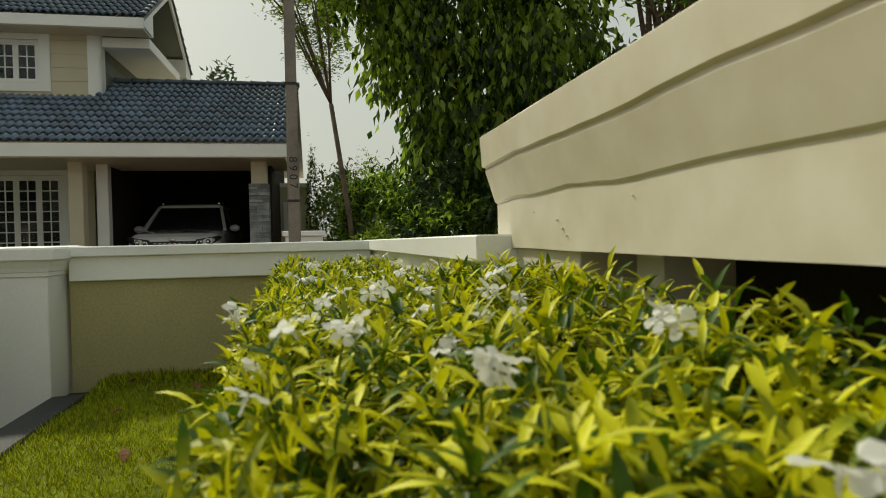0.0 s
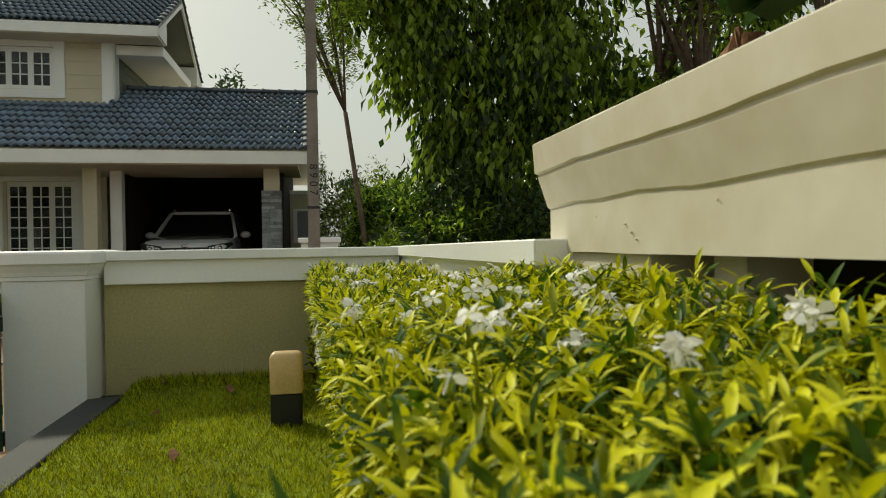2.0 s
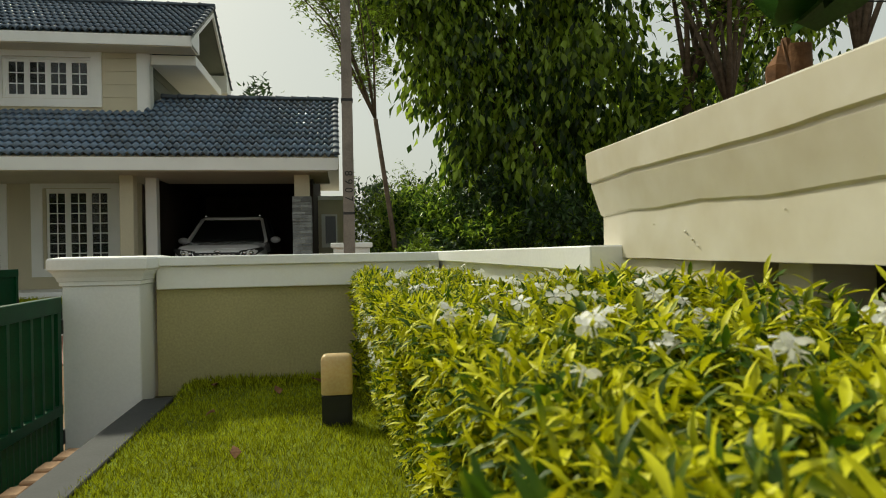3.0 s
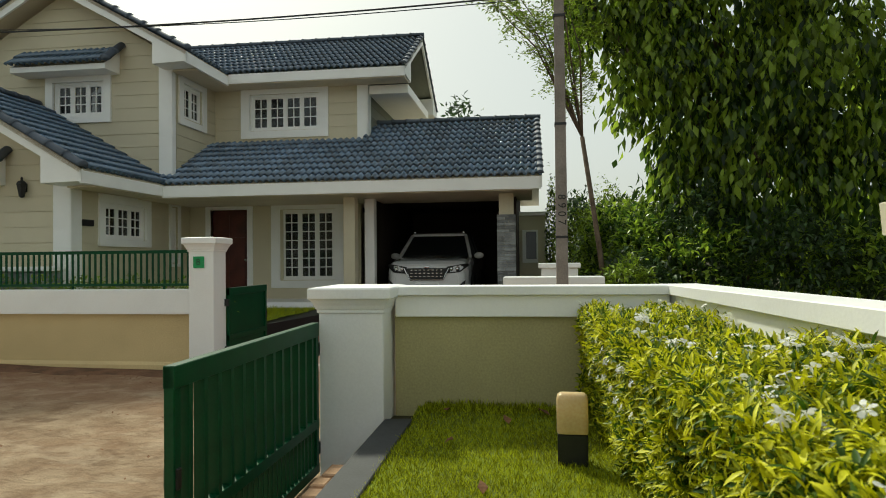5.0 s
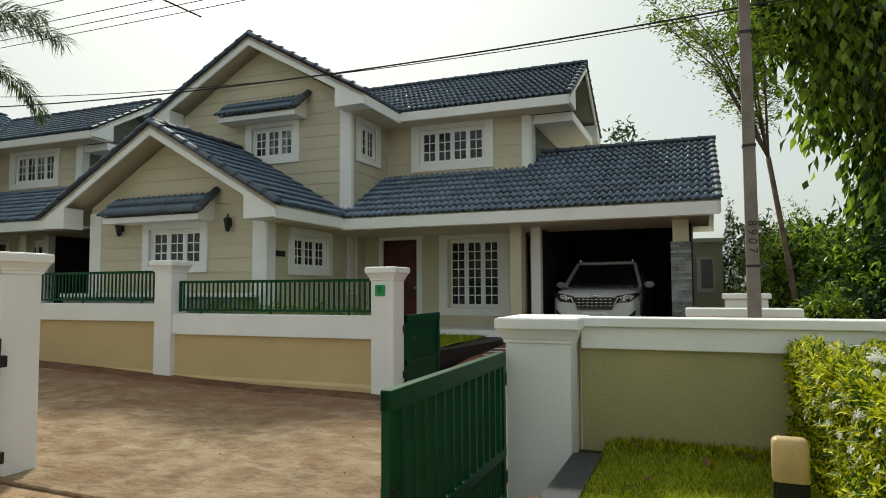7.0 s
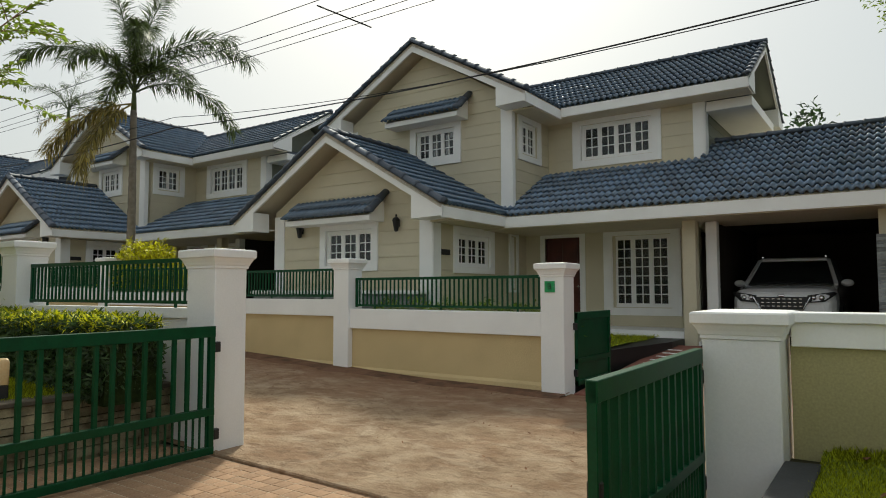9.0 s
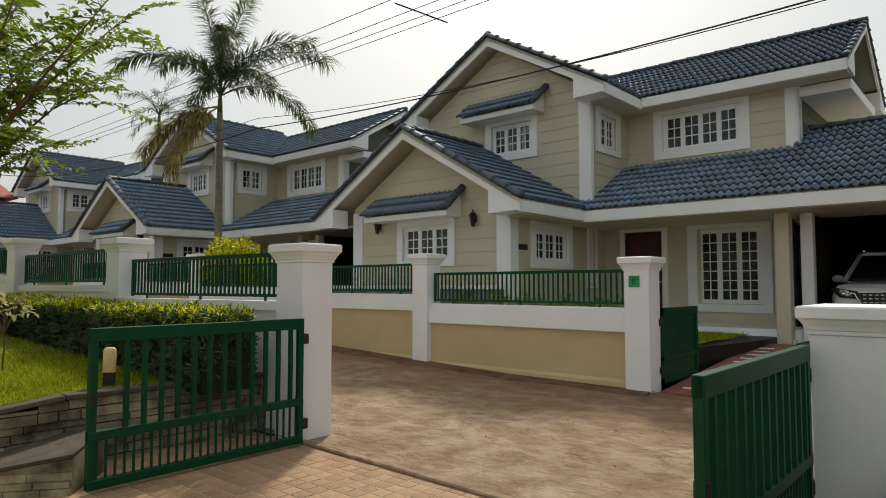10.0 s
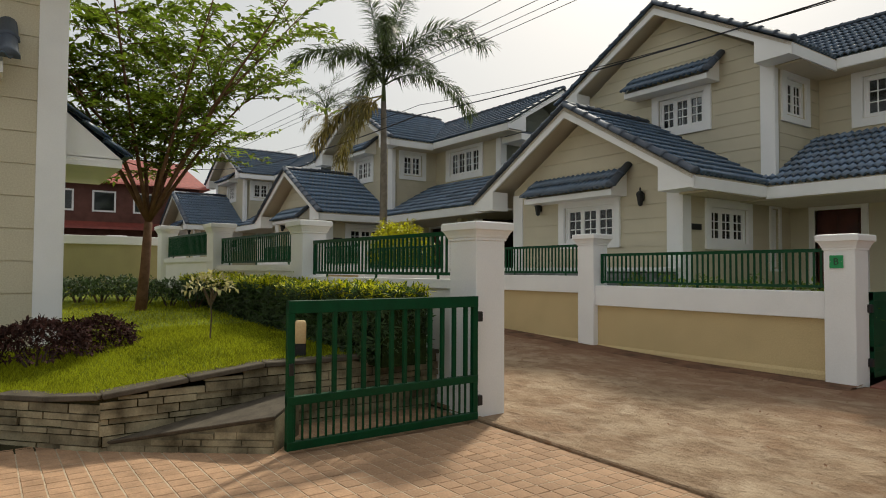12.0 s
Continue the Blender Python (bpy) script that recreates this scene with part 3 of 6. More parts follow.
def window(house, fr, a0, a1, z0, z1, lights, rows, surround=0.2, cols=2, lean=0.0):
    """A window: a broad surround, a frame, sashes with glazing bars, and a pane in each."""
    o = bmesh.new()
    for p, q, r, s in ((a0, a1, z1 - surround, z1), (a0, a1, z0, z0 + surround * 0.8), (a0, a0 + surround, z0 + surround * 0.8, z1 - surround), (a1 - surround, a1, z0 + surround * 0.8, z1 - surround)):
        fr.bar(o, p, q, r, s, -0.02, 0.045)
    win = part("window", o, TRIM, house, "white painted window with small panes")
    i0, i1, j0, j1 = a0 + surround, a1 - surround, z0 + surround * 0.8, z1 - surround
    o = bmesh.new()
    for p, q, r, s in ((i0, i1, j1 - 0.05, j1), (i0, i1, j0, j0 + 0.05), (i0, i0 + 0.05, j0 + 0.05, j1 - 0.05), (i1 - 0.05, i1, j0 + 0.05, j1 - 0.05)):
        fr.bar(o, p, q, r, s, -0.16, -0.03)
    part("window_frame", o, TRIM, win)
    lw = (i1 - i0 - 0.10) / lights
    for k in range(lights):
        l0, l1 = i0 + 0.05 + lw * k, i0 + 0.05 + lw * (k + 1)
        m0, m1 = j0 + 0.05, j1 - 0.05
        o = bmesh.new()
        st = 0.055
        for p, q, r, s in ((l0, l1, m1 - st, m1), (l0, l1, m0, m0 + st), (l0, l0 + st, m0 + st, m1 - st), (l1 - st, l1, m0 + st, m1 - st)):
            fr.bar(o, p, q, r, s, -0.12, -0.05)
        for c in range(1, cols):
            x = l0 + st + (l1 - l0 - 2 * st) * c / cols
            fr.bar(o, x - 0.011, x + 0.011, m0 + st, m1 - st, -0.095, -0.06)
        for c in range(1, rows):
            z = m0 + st + (m1 - m0 - 2 * st) * c / rows
            fr.bar(o, l0 + st, l1 - st, z - 0.011, z + 0.011, -0.096, -0.062)
        part("sash", o, TRIM, win)
        o = bmesh.new()
        fr.bar(o, l0 + st - 0.005, l1 - st + 0.005, m0 + st - 0.005, m1 - st + 0.005, -0.083, -0.077)
        part("pane", o, GLASS, win).visible_shadow = False
    o = bmesh.new()
    n = 16
    for k in range(n):
        if (k // 3) % 2 == (lights % 2):
            continue
        x0, x1 = i0 + (i1 - i0) * k / n, i0 + (i1 - i0) * (k + 1) / n
        fr.bar(o, x0, x1, j0 + 0.02, j1 - (0.0 if k % 2 else 0.25 * (j1 - j0)), -0.24 - 0.02 * (k % 2), -0.23 - 0.02 * (k % 2))
    part("curtain", o, CURTAIN, win, "pale gathered curtain")
    return win


def awning(house, fr, a0, a1, zbot, ztop, out):
    """A small tiled canopy over a window with a white fascia and boxed sides."""
    o = bmesh.new()
    fr.bar(o, a0, a1, zbot, zbot + 0.12, 0.0, out)
    aw = part("awning", o, TRIM, house, "small tiled window awning on white boards")
    for a in (a0, a1 - 0.04):
        o = bmesh.new()
        pts = [fr.at(a, zbot + 0.11, 0), fr.at(a, zbot + 0.11, out), fr.at(a, ztop - 0.05, 0)]
        q = [p + fr.u * 0.04 for p in pts]
        loft(o, [pts, q])
        part("side_board", o, TRIM, aw)
    up = fr.at(0, ztop, 0) - fr.at(0, zbot + 0.12, out + 0.08)
    tile_field(aw, fr.at(a0 - 0.05, zbot + 0.125, out + 0.08), fr.u, up, a1 - a0 + 0.1, up.length)
    ridge(aw, fr.at(a1 + 0.04, zbot + 0.17, out + 0.08), fr.at(a1 + 0.04, ztop + 0.04, 0))


def barge(house, fr, ap, aa, zt, ac, zc, w=0.26, drop=True):
    """White barge board from the apex (ap, zt) to the eave (aa, zc) with a boxed end."""
    o = bmesh.new()
    s = 1 if ac > ap else -1
    hexa(o, [fr.at(ap, zt - w, 0.0), fr.at(ac, zc - w, 0.0), fr.at(ac, zc - w, -0.05), fr.at(ap, zt - w, -0.05),
             fr.at(ap, zt, 0.0), fr.at(ac, zc, 0.0), fr.at(ac, zc, -0.05), fr.at(ap, zt, -0.05)])
    part("barge_board", o, TRIM, house)
    if drop:
        o = bmesh.new()
        k = 0.78
        kz = k * (zt - zc) / abs(ac - ap)
        pts = [fr.at(ac, zc - w, 0.004), fr.at(ac - s * k, zc - w - 0.02, 0.004), fr.at(ac - s * k, zc - w + kz, 0.004), fr.at(ac, zc - w + 0.01, 0.004)]
        loft(o, [pts, [p - fr.n * 0.5 for p in pts]])
        part("eave_box", o, TRIM, house, "white boxed eave end")


def slab(parent, name, pts, t, mat):
    o = bmesh.new()
    pts = [Vector(p) for p in pts]
    n = (pts[1] - pts[0]).cross(pts[2] - pts[0]).normalized()
    if n.z < 0:
        n = -n
    loft(o, [[p - n * t for p in pts], pts])
    return part(name, o, mat, parent)


def wall_lamp(house, x, y, z):
    o = bmesh.new()
    loft(o, [[(x + r * math.cos(a), y - 0.10 + r * math.sin(a), z + h) for a in [math.pi * k / 3 for k in range(6)]] for r, h in ((0.02, -0.17), (0.055, -0.14), (0.05, -0.13), (0.085, 0.06), (0.10, 0.07), (0.06, 0.13), (0.02, 0.15), (0.02, 0.2), (0.004, 0.22))])
    box(o, x - 0.03, x + 0.03, y - 0.02, y, z - 0.06, z + 0.1)
    box(o, x - 0.01, x + 0.01, y - 0.10, y, z - 0.02, z + 0.0)
    part("wall_lantern", o, BLACK, house, "black iron wall lantern")


def build_villa():
    h = thing("villa", (-6.5, 12.5, 0.4), "two-storey cream villa with slate blue tiled gable roofs", "house", "villas along the road")
    F = lambda x, y, ux=1, uy=0: Frame2((x, y, 0), (ux, uy))
    zf = 0.45
    # front wing
    fx0, fx1, fy = -13.65, -8.75, 9.9
    cx, apex_z, eave_z = -11.34, 5.05, 3.15
    slope = (apex_z - eave_z) / 3.25
    f = F(fx0, fy)
    house_wall(h, f, fx1 - fx0, zf, 3.42, [(-11.90 - fx0, -10.40 - fx0, 2.02, 2.88)], apex=4.9)
    window(h, f, -12.05 - fx0, -10.25 - fx0, 1.90, 3.02, 3, 3, 0.17)
    awning(h, f, -12.74 - fx0, -10.08 - fx0, 2.98, 3.60, 0.5)
    for x in (-12.68, -9.66):
        wall_lamp(h, x, fy, 2.9)
    for a in (0.0, fx1 - fx0 - 0.32):
        o = bmesh.new()
        f.bar(o, a - 0.01, a + 0.33, zf, 3.3, -0.02, 0.03)
        part("corner_board", o, TRIM, h)
    o = bmesh.new()
    f.bar(o, -0.03, fx1 - fx0 + 0.03, zf - 0.3, 0.62, -0.1, 0.08)
    part("plinth", o, TRIM, h)
    # stone planter face under the windows
    g = F(fx1, fy, 0, 1)
    house_wall(h, g, 4.2, zf, 3.2, [(0.92, 2.33, 1.98, 2.72), (3.35, 3.6, 1.5, 2.8)])
    window(h, g, 0.76, 2.49, 1.84, 2.88, 3, 3, 0.17)
    window(h, g, 3.25, 3.72, 1.4, 2.9, 1, 5, 0.08, cols=1)
    o = bmesh.new()
    g.bar(o, 0.28, 0.62, 2.22, 2.34, -0.01, 0.02)
    part("name_plate", o, BLACK, h, "small dark name plate")
    o = bmesh.new()
    g.bar(o, -0.02, 0.26, zf, 3.2, -0.02, 0.03)
    part("corner_board", o, TRIM, h)
    left = F(fx0, 14.1, 0, -1)
    house_wall(h, left, 4.2, zf, 3.3)
    ry = 12.45
    ex0, ex1, by = cx - 3.25, cx + 3.25, 9.31
    roof = slab(h, "roof", [(cx, by, apex_z), (ex1, by, eave_z), (ex1, 14.0, eave_z), (cx, 14.0, apex_z)], 0.07, SOFFIT)
    tile_field(roof, (ex1, by + 0.05, eave_z + 0.01), (0, 1, 0), (-(ex1 - cx), 0, apex_z - eave_z), 4.6, 3.8, lambda c: c.y < 12.35 + (c.x + 8.3) * -0.2 and (c.y < 11.85 + (c.z - eave_z) / SLOPE or c.x < -8.2))
    ridge(roof, (ex1 + 0.02, by + 0.02, eave_z + 0.05), (cx, by + 0.02, apex_z + 0.05))
    ridge(roof, (cx, by, apex_z + 0.06), (cx, 12.2, apex_z + 0.06))
    roof2 = slab(h, "roof", [(cx, by, apex_z), (ex0, by, eave_z), (ex0, 14.0, eave_z), (cx, 14.0, apex_z)], 0.07, SOFFIT)
    tile_field(roof2, (ex0, 13.9, eave_z + 0.01), (0, -1, 0), (cx - ex0, 0, apex_z - eave_z), 4.55, 3.8)
    ridge(roof2, (ex0 - 0.02, by + 0.02, eave_z + 0.05), (cx, by + 0.02, apex_z + 0.05))
    bf = F(0, by)
    barge(h, bf, cx, 0, apex_z - 0.02, ex1, eave_z, 0.21)
    barge(h, bf, cx, 0, apex_z - 0.02, ex0, eave_z, 0.21)
    o = bmesh.new()
    box(o, ex1 - 0.04, ex1, by + 0.0, 11.85, eave_z - 0.24, eave_z - 0.02)
    part("fascia", o, TRIM, h)
    o = bmesh.new()
    box(o, fx1, ex1 - 0.04, by + 0.5, 11.9, eave_z - 0.26, eave_z - 0.22)
    part("soffit", o, SOFFIT, h)
    # upper gable wing
    ux0, ux1, uy = -13.35, -8.17, 12.3
    ucx, uap, uev = -10.78, 7.80, 5.97
    u = F(ux0, uy)
    house_wall(h, u, ux1 - ux0, 3.2, 6.05, [(-11.02 - ux0, -9.78 - ux0, 4.80, 5.60)], apex=7.6)
    window(h, u, -11.20 - ux0, -9.60 - ux0, 4.65, 5.76, 3, 3, 0.18)
    awning(h, u, -11.68 - ux0, -9.40 - ux0, 5.70, 6.30, 0.5)
    for a in (0.0, ux1 - ux0 - 0.27):
        o = bmesh.new()
        u.bar(o, a - 0.01, a + 0.28, 3.2, 5.9, -0.02, 0.03)
        part("corner_board", o, TRIM, h)
    s = F(ux1, uy, 0, 1)
    house_wall(h, s, 2.1, 3.2, 5.9, [(0.45, 1.3, 4.8, 5.6)])
    window(h, s, 0.28, 1.5, 4.62, 5.76, 2, 3, 0.18)
    o = bmesh.new()
    s.bar(o, -0.02, 0.12, 3.2, 5.9, -0.02, 0.03)
    part("corner_board", o, TRIM, h)
    house_wall(h, F(ux0, 16.0, 0, -1), 3.7, 3.2, 5.9)
    uex0, uex1, uby = ucx - 3.25, ucx + 3.25, 11.8
    r = slab(h, "roof", [(ucx, uby, uap), (uex1, uby, uev), (uex1, 16.3, uev), (ucx, 16.3, uap)], 0.07, SOFFIT)
    tile_field(r, (uex1, uby + 0.05, uev + 0.01), (0, 1, 0), (-3.25, 0, uap - uev), 4.4, 3.8, lambda c: c.y < 13.75 + (c.z - uev) / SLOPE)
    ridge(r, (uex1 + 0.02, uby + 0.02, uev + 0.05), (ucx, uby + 0.02, uap + 0.05))
    ridge(r, (ucx, uby, uap + 0.06), (ucx, 16.3, uap + 0.06))
    r = slab(h, "roof", [(ucx, uby, uap), (uex0, uby, uev), (uex0, 16.3, uev), (ucx, 16.3, uap)], 0.07, SOFFIT)
    tile_field(r, (uex0, 16.2, uev + 0.01), (0, -1, 0), (3.25, 0, uap - uev), 4.4, 3.8)
    ridge(r, (uex0 - 0.02, uby + 0.02, uev + 0.05), (ucx, uby + 0.02, uap + 0.05))
    bf = F(0, uby)
    barge(h, bf, ucx, 0, uap - 0.02, uex1, uev, 0.21)
    barge(h, bf, ucx, 0, uap - 0.02, uex0, uev, 0.21)
    o = bmesh.new()
    box(o, uex1 - 0.04, uex1, uby, 13.72, uev - 0.24, uev - 0.02)
    part("fascia", o, TRIM, h)
    o = bmesh.new()
    box(o, ux1, uex1 - 0.04, uby + 0.5, 13.75, uev - 0.26, uev - 0.22)
    part("soffit", o, SOFFIT, h)
    # upper right block
    bx1, byy = -4.26, 14.3
    b = F(ux1, byy)
    house_wall(h, b, bx1 - ux1, 4.2, 5.95, [(0.90, 2.72, 4.74, 5.64)])
    window(h, b, 0.69, 2.93, 4.55, 5.86, 4, 3, 0.22)
    o = bmesh.new()
    b.bar(o, bx1 - ux1 - 0.25, bx1 - ux1 + 0.03, 4.2, 5.95, -0.02, 0.03)
    part("corner_board", o, TRIM, h)
    e = F(bx1, byy, 0, 1)
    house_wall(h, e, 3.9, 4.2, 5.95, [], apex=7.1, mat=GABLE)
    o = bmesh.new()
    e.bar(o, -0.03, 0.22, 4.2, 5.95, -0.02, 0.03)
    part("corner_board", o, TRIM, h)
    rdg, ridge_z, ev_y, ev_z, rx1 = 16.25, 7.50, 13.7, 6.0, -3.22
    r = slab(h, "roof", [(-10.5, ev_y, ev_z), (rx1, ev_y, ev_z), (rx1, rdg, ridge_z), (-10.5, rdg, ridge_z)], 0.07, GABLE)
    tile_field(r, (rx1 - 24 * TW, ev_y, ev_z + 0.01), (1, 0, 0), (0, rdg - ev_y, ridge_z - ev_z), 24 * TW, 3.0, lambda c: c.x > -7.5 - (c.z - ev_z) / ((uap - uev) / 3.25))
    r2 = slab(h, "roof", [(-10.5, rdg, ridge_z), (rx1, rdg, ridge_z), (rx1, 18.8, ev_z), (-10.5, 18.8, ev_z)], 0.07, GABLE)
    ridge(r, (-10.4, rdg, ridge_z + 0.06), (rx1 + 0.02, rdg, ridge_z + 0.06))
    verge(r, (rx1 - 0.03, ev_y, ev_z + 0.03), (rx1 - 0.03, rdg, ridge_z + 0.03))
    verge(r2, (rx1 - 0.03, 18.8, ev_z + 0.03), (rx1 - 0.03, rdg, ridge_z + 0.03))
    # boxed ledge along the gable wall with a skirt of tiles on it
    o = bmesh.new()
    box(o, bx1 + 0.02, rx1 - 0.04, byy + 0.02, 17.4, 5.53, 5.75)
    part("gable_ledge", bevel(o, 0.01), TRIM, h, "boxed white ledge along the gable wall")
    o = bmesh.new()
    loft(o, [[(rx1 - 0.10, y, 5.755), (rx1 - 0.10, y, 5.80), (bx1 + 0.03, y, 6.12), (bx1 + 0.03, y, 5.755)] for y in (byy + 0.12, 17.4)])
    part("ledge_skirt", o, SLATE_RIDGE, h, "dark tiled skirt on the ledge")
    bf = F(rx1, 0, 0, 1)
    barge(h, bf, rdg, 0, ridge_z - 0.02, ev_y, ev_z, 0.17)
    barge(h, bf, rdg, 0, ridge_z - 0.02, 18.8, ev_z, 0.17)
    o = bmesh.new()
    box(o, uex1, rx1, ev_y, ev_y + 0.04, ev_z - 0.22, ev_z)
    part("fascia", o, TRIM, h)
    o = bmesh.new()
    box(o, ux1, rx1 - 0.02, ev_y + 0.04, byy, ev_z - 0.24, ev_z - 0.20)
    part("soffit", o, SOFFIT, h)
    # low roof over the veranda and the car port
    le_y, le_z, lr_y, lr_z, lx1 = 11.82, 3.12, 15.07, 4.91, -0.14
    r = slab(h, "roof", [(-9.0, le_y, le_z), (lx1, le_y, le_z), (lx1 - 0.05, lr_y, lr_z), (-9.0, lr_y, lr_z)], 0.07, SOFFIT)
    keep = lambda c: not (c.y > 14.25 and c.x < bx1) and not (c.x < ux1 and c.y > 12.3) and c.x > -8.1 - (c.z - le_z) / slope
    tile_field(r, (lx1 - 30 * TW, le_y, le_z + 0.01), (1, 0, 0), (0, lr_y - le_y, lr_z - le_z), 30 * TW, 3.75, keep, 300)
    r2 = slab(h, "roof", [(-4.2, lr_y, lr_z), (lx1, lr_y, lr_z), (lx1, 18.3, le_z), (-4.2, 18.3, le_z)], 0.07, SOFFIT)
    ridge(r, (-4.2, lr_y, lr_z + 0.05), (lx1, lr_y, lr_z + 0.05))
    verge(r, (lx1 - 0.04, le_y, le_z + 0.03), (lx1 - 0.06, lr_y, lr_z + 0.03))
    bf = F(lx1, 0, 0, 1)
    barge(h, bf, lr_y, 0, lr_z - 0.02, le_y, le_z, 0.22, False)
    o = bmesh.new()
    box(o, ex1 - 0.02, lx1 - 0.02, le_y, le_y + 0.05, le_z - 0.24, le_z)
    part("fascia", o, TRIM, h)
    o = bmesh.new()
    box(o, -8.7, lx1 - 0.2, le_y + 0.06, 14.2, le_z - 0.26, le_z - 0.20)
    part("soffit", o, SOFFIT, h)
    # ground floor behind the veranda
    d = F(-8.75, 14.1)
    house_wall(h, d, 4.35, zf, 2.9, [(0.55, 1.50, 0.6, 2.78), (2.4, 3.75, 1.05, 2.75)], board=9)
    window(h, d, 2.12, 3.95, 0.86, 2.98, 3, 7, 0.22)
    o = bmesh.new()
    for p, q, s0, s1 in ((0.42, 0.55, 0.5, 2.9), (1.50, 1.64, 0.5, 2.9), (0.55, 1.50, 2.78, 2.9)):
        d.bar(o, p, q, s0, s1, -0.1, 0.03)
    part("door_frame", o, TRIM, h)
    o = bmesh.new()
    d.bar(o, 0.55, 1.50, 0.55, 2.78, -0.14, -0.09)
    door = part("door", o, DOORWOOD, h, "dark red wooden panelled front door")
    for zz in (0.75, 1.45, 2.1):
        for p in (0.65, 1.06):
            o = bmesh.new()
            d.bar(o, p, p + 0.34, zz, zz + 0.55, -0.09, -0.072)
            part("door_panel", o, DOORWOOD, door)
    o = bmesh.new()
    bmesh.ops.create_uvsphere(o, u_segments=8, v_segments=6, radius=0.03, matrix=Matrix.Translation(d.at(1.42, 1.55, -0.05)))
    part("door_knob", o, CHROME, door)
    o = bmesh.new()
    box(o, -8.7, -4.0, 12.75, 14.1, 0.2, 0.60)
    box(o, -8.7, -4.05, 12.55, 12.75, 0.2, 0.42)
    part("veranda_step", o, TRIM, h, "white veranda plinth with a step")
    for x, y, w in ((-4.22, 12.6, 0.13), (-3.88, 13.0, 0.11)):
        part("veranda_post", block(x - w, x + w, y - w, y + w, 0.2, 2.92, 0.01), CREAM if w > 0.12 else TRIM, h)
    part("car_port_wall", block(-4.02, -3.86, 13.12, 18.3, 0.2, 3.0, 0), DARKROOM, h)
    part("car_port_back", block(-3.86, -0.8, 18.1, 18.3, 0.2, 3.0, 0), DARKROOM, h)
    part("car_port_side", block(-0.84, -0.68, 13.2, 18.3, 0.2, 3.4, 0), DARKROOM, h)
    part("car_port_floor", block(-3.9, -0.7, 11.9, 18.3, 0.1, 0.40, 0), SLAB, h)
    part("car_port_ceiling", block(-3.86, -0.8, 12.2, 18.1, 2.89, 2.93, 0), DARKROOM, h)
    # stone-clad pillar
    p = part("car_port_pillar", block(-1.02, -0.72, 12.42, 12.70, 0.1, 2.92, 0.004), CREAM, h)
    rnd = random.Random(4)
    z = 0.15
    while z < 2.42:
        hgt = rnd.uniform(0.05, 0.09)
        split = rnd.uniform(0.35, 0.65)
        for a, c in ((0, split), (split, 1)):
            x0, x1 = -1.06 + 0.38 * a, -1.06 + 0.38 * c - 0.006
            part("cladding_stone", block(x0, x1, 12.36 + rnd.uniform(0, 0.025), 12.74, z, z + hgt - 0.005, 0), STONE_GREY, p)
        z += hgt
    part("back_wall", block(-13.4, -4.3, 18.0, 18.2, 0.2, 5.9, 0), CREAM, h)
    part("rear_side_wall", block(-4.46, -4.28, 14.3, 18.2, 2.8, 4.3, 0), CREAM, h)
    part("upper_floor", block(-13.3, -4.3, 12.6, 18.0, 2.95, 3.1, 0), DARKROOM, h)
    # small annexe beside the car port
    part("annexe", block(-0.86, 0.0, 16.0, 18.6, 0.2, 2.62, 0), CREAM, h)
    part("annexe_coping", block(-0.92, 0.08, 15.94, 18.7, 2.62, 2.72, 0.006), TRIM, h)
    o = bmesh.new()
    box(o, -0.60, -0.20, 15.95, 16.0, 1.4, 2.25)
    part("annexe_window", o, TRIM, h)
    o = bmesh.new()
    box(o, -0.50, -0.24, 15.93, 15.96, 1.5, 2.2)
    part("annexe_pane", o, CARGLASS, h)
    return h


villa = build_villa()
house2 = copy_thing(villa, Matrix.Translation(Vector((-6.5 - 13.8, 12.5 - 1.08, 0.4 + 0.22))))
tagged(house2, "cream villa with slate tiled roofs behind the palm")
house3 = copy_thing(villa, Matrix.Translation(Vector((-6.5 - 27.8, 12.5 - 2.0, 0.4 + 0.55))))
tagged(house3, "distant cream villa with slate tiled gable roofs")


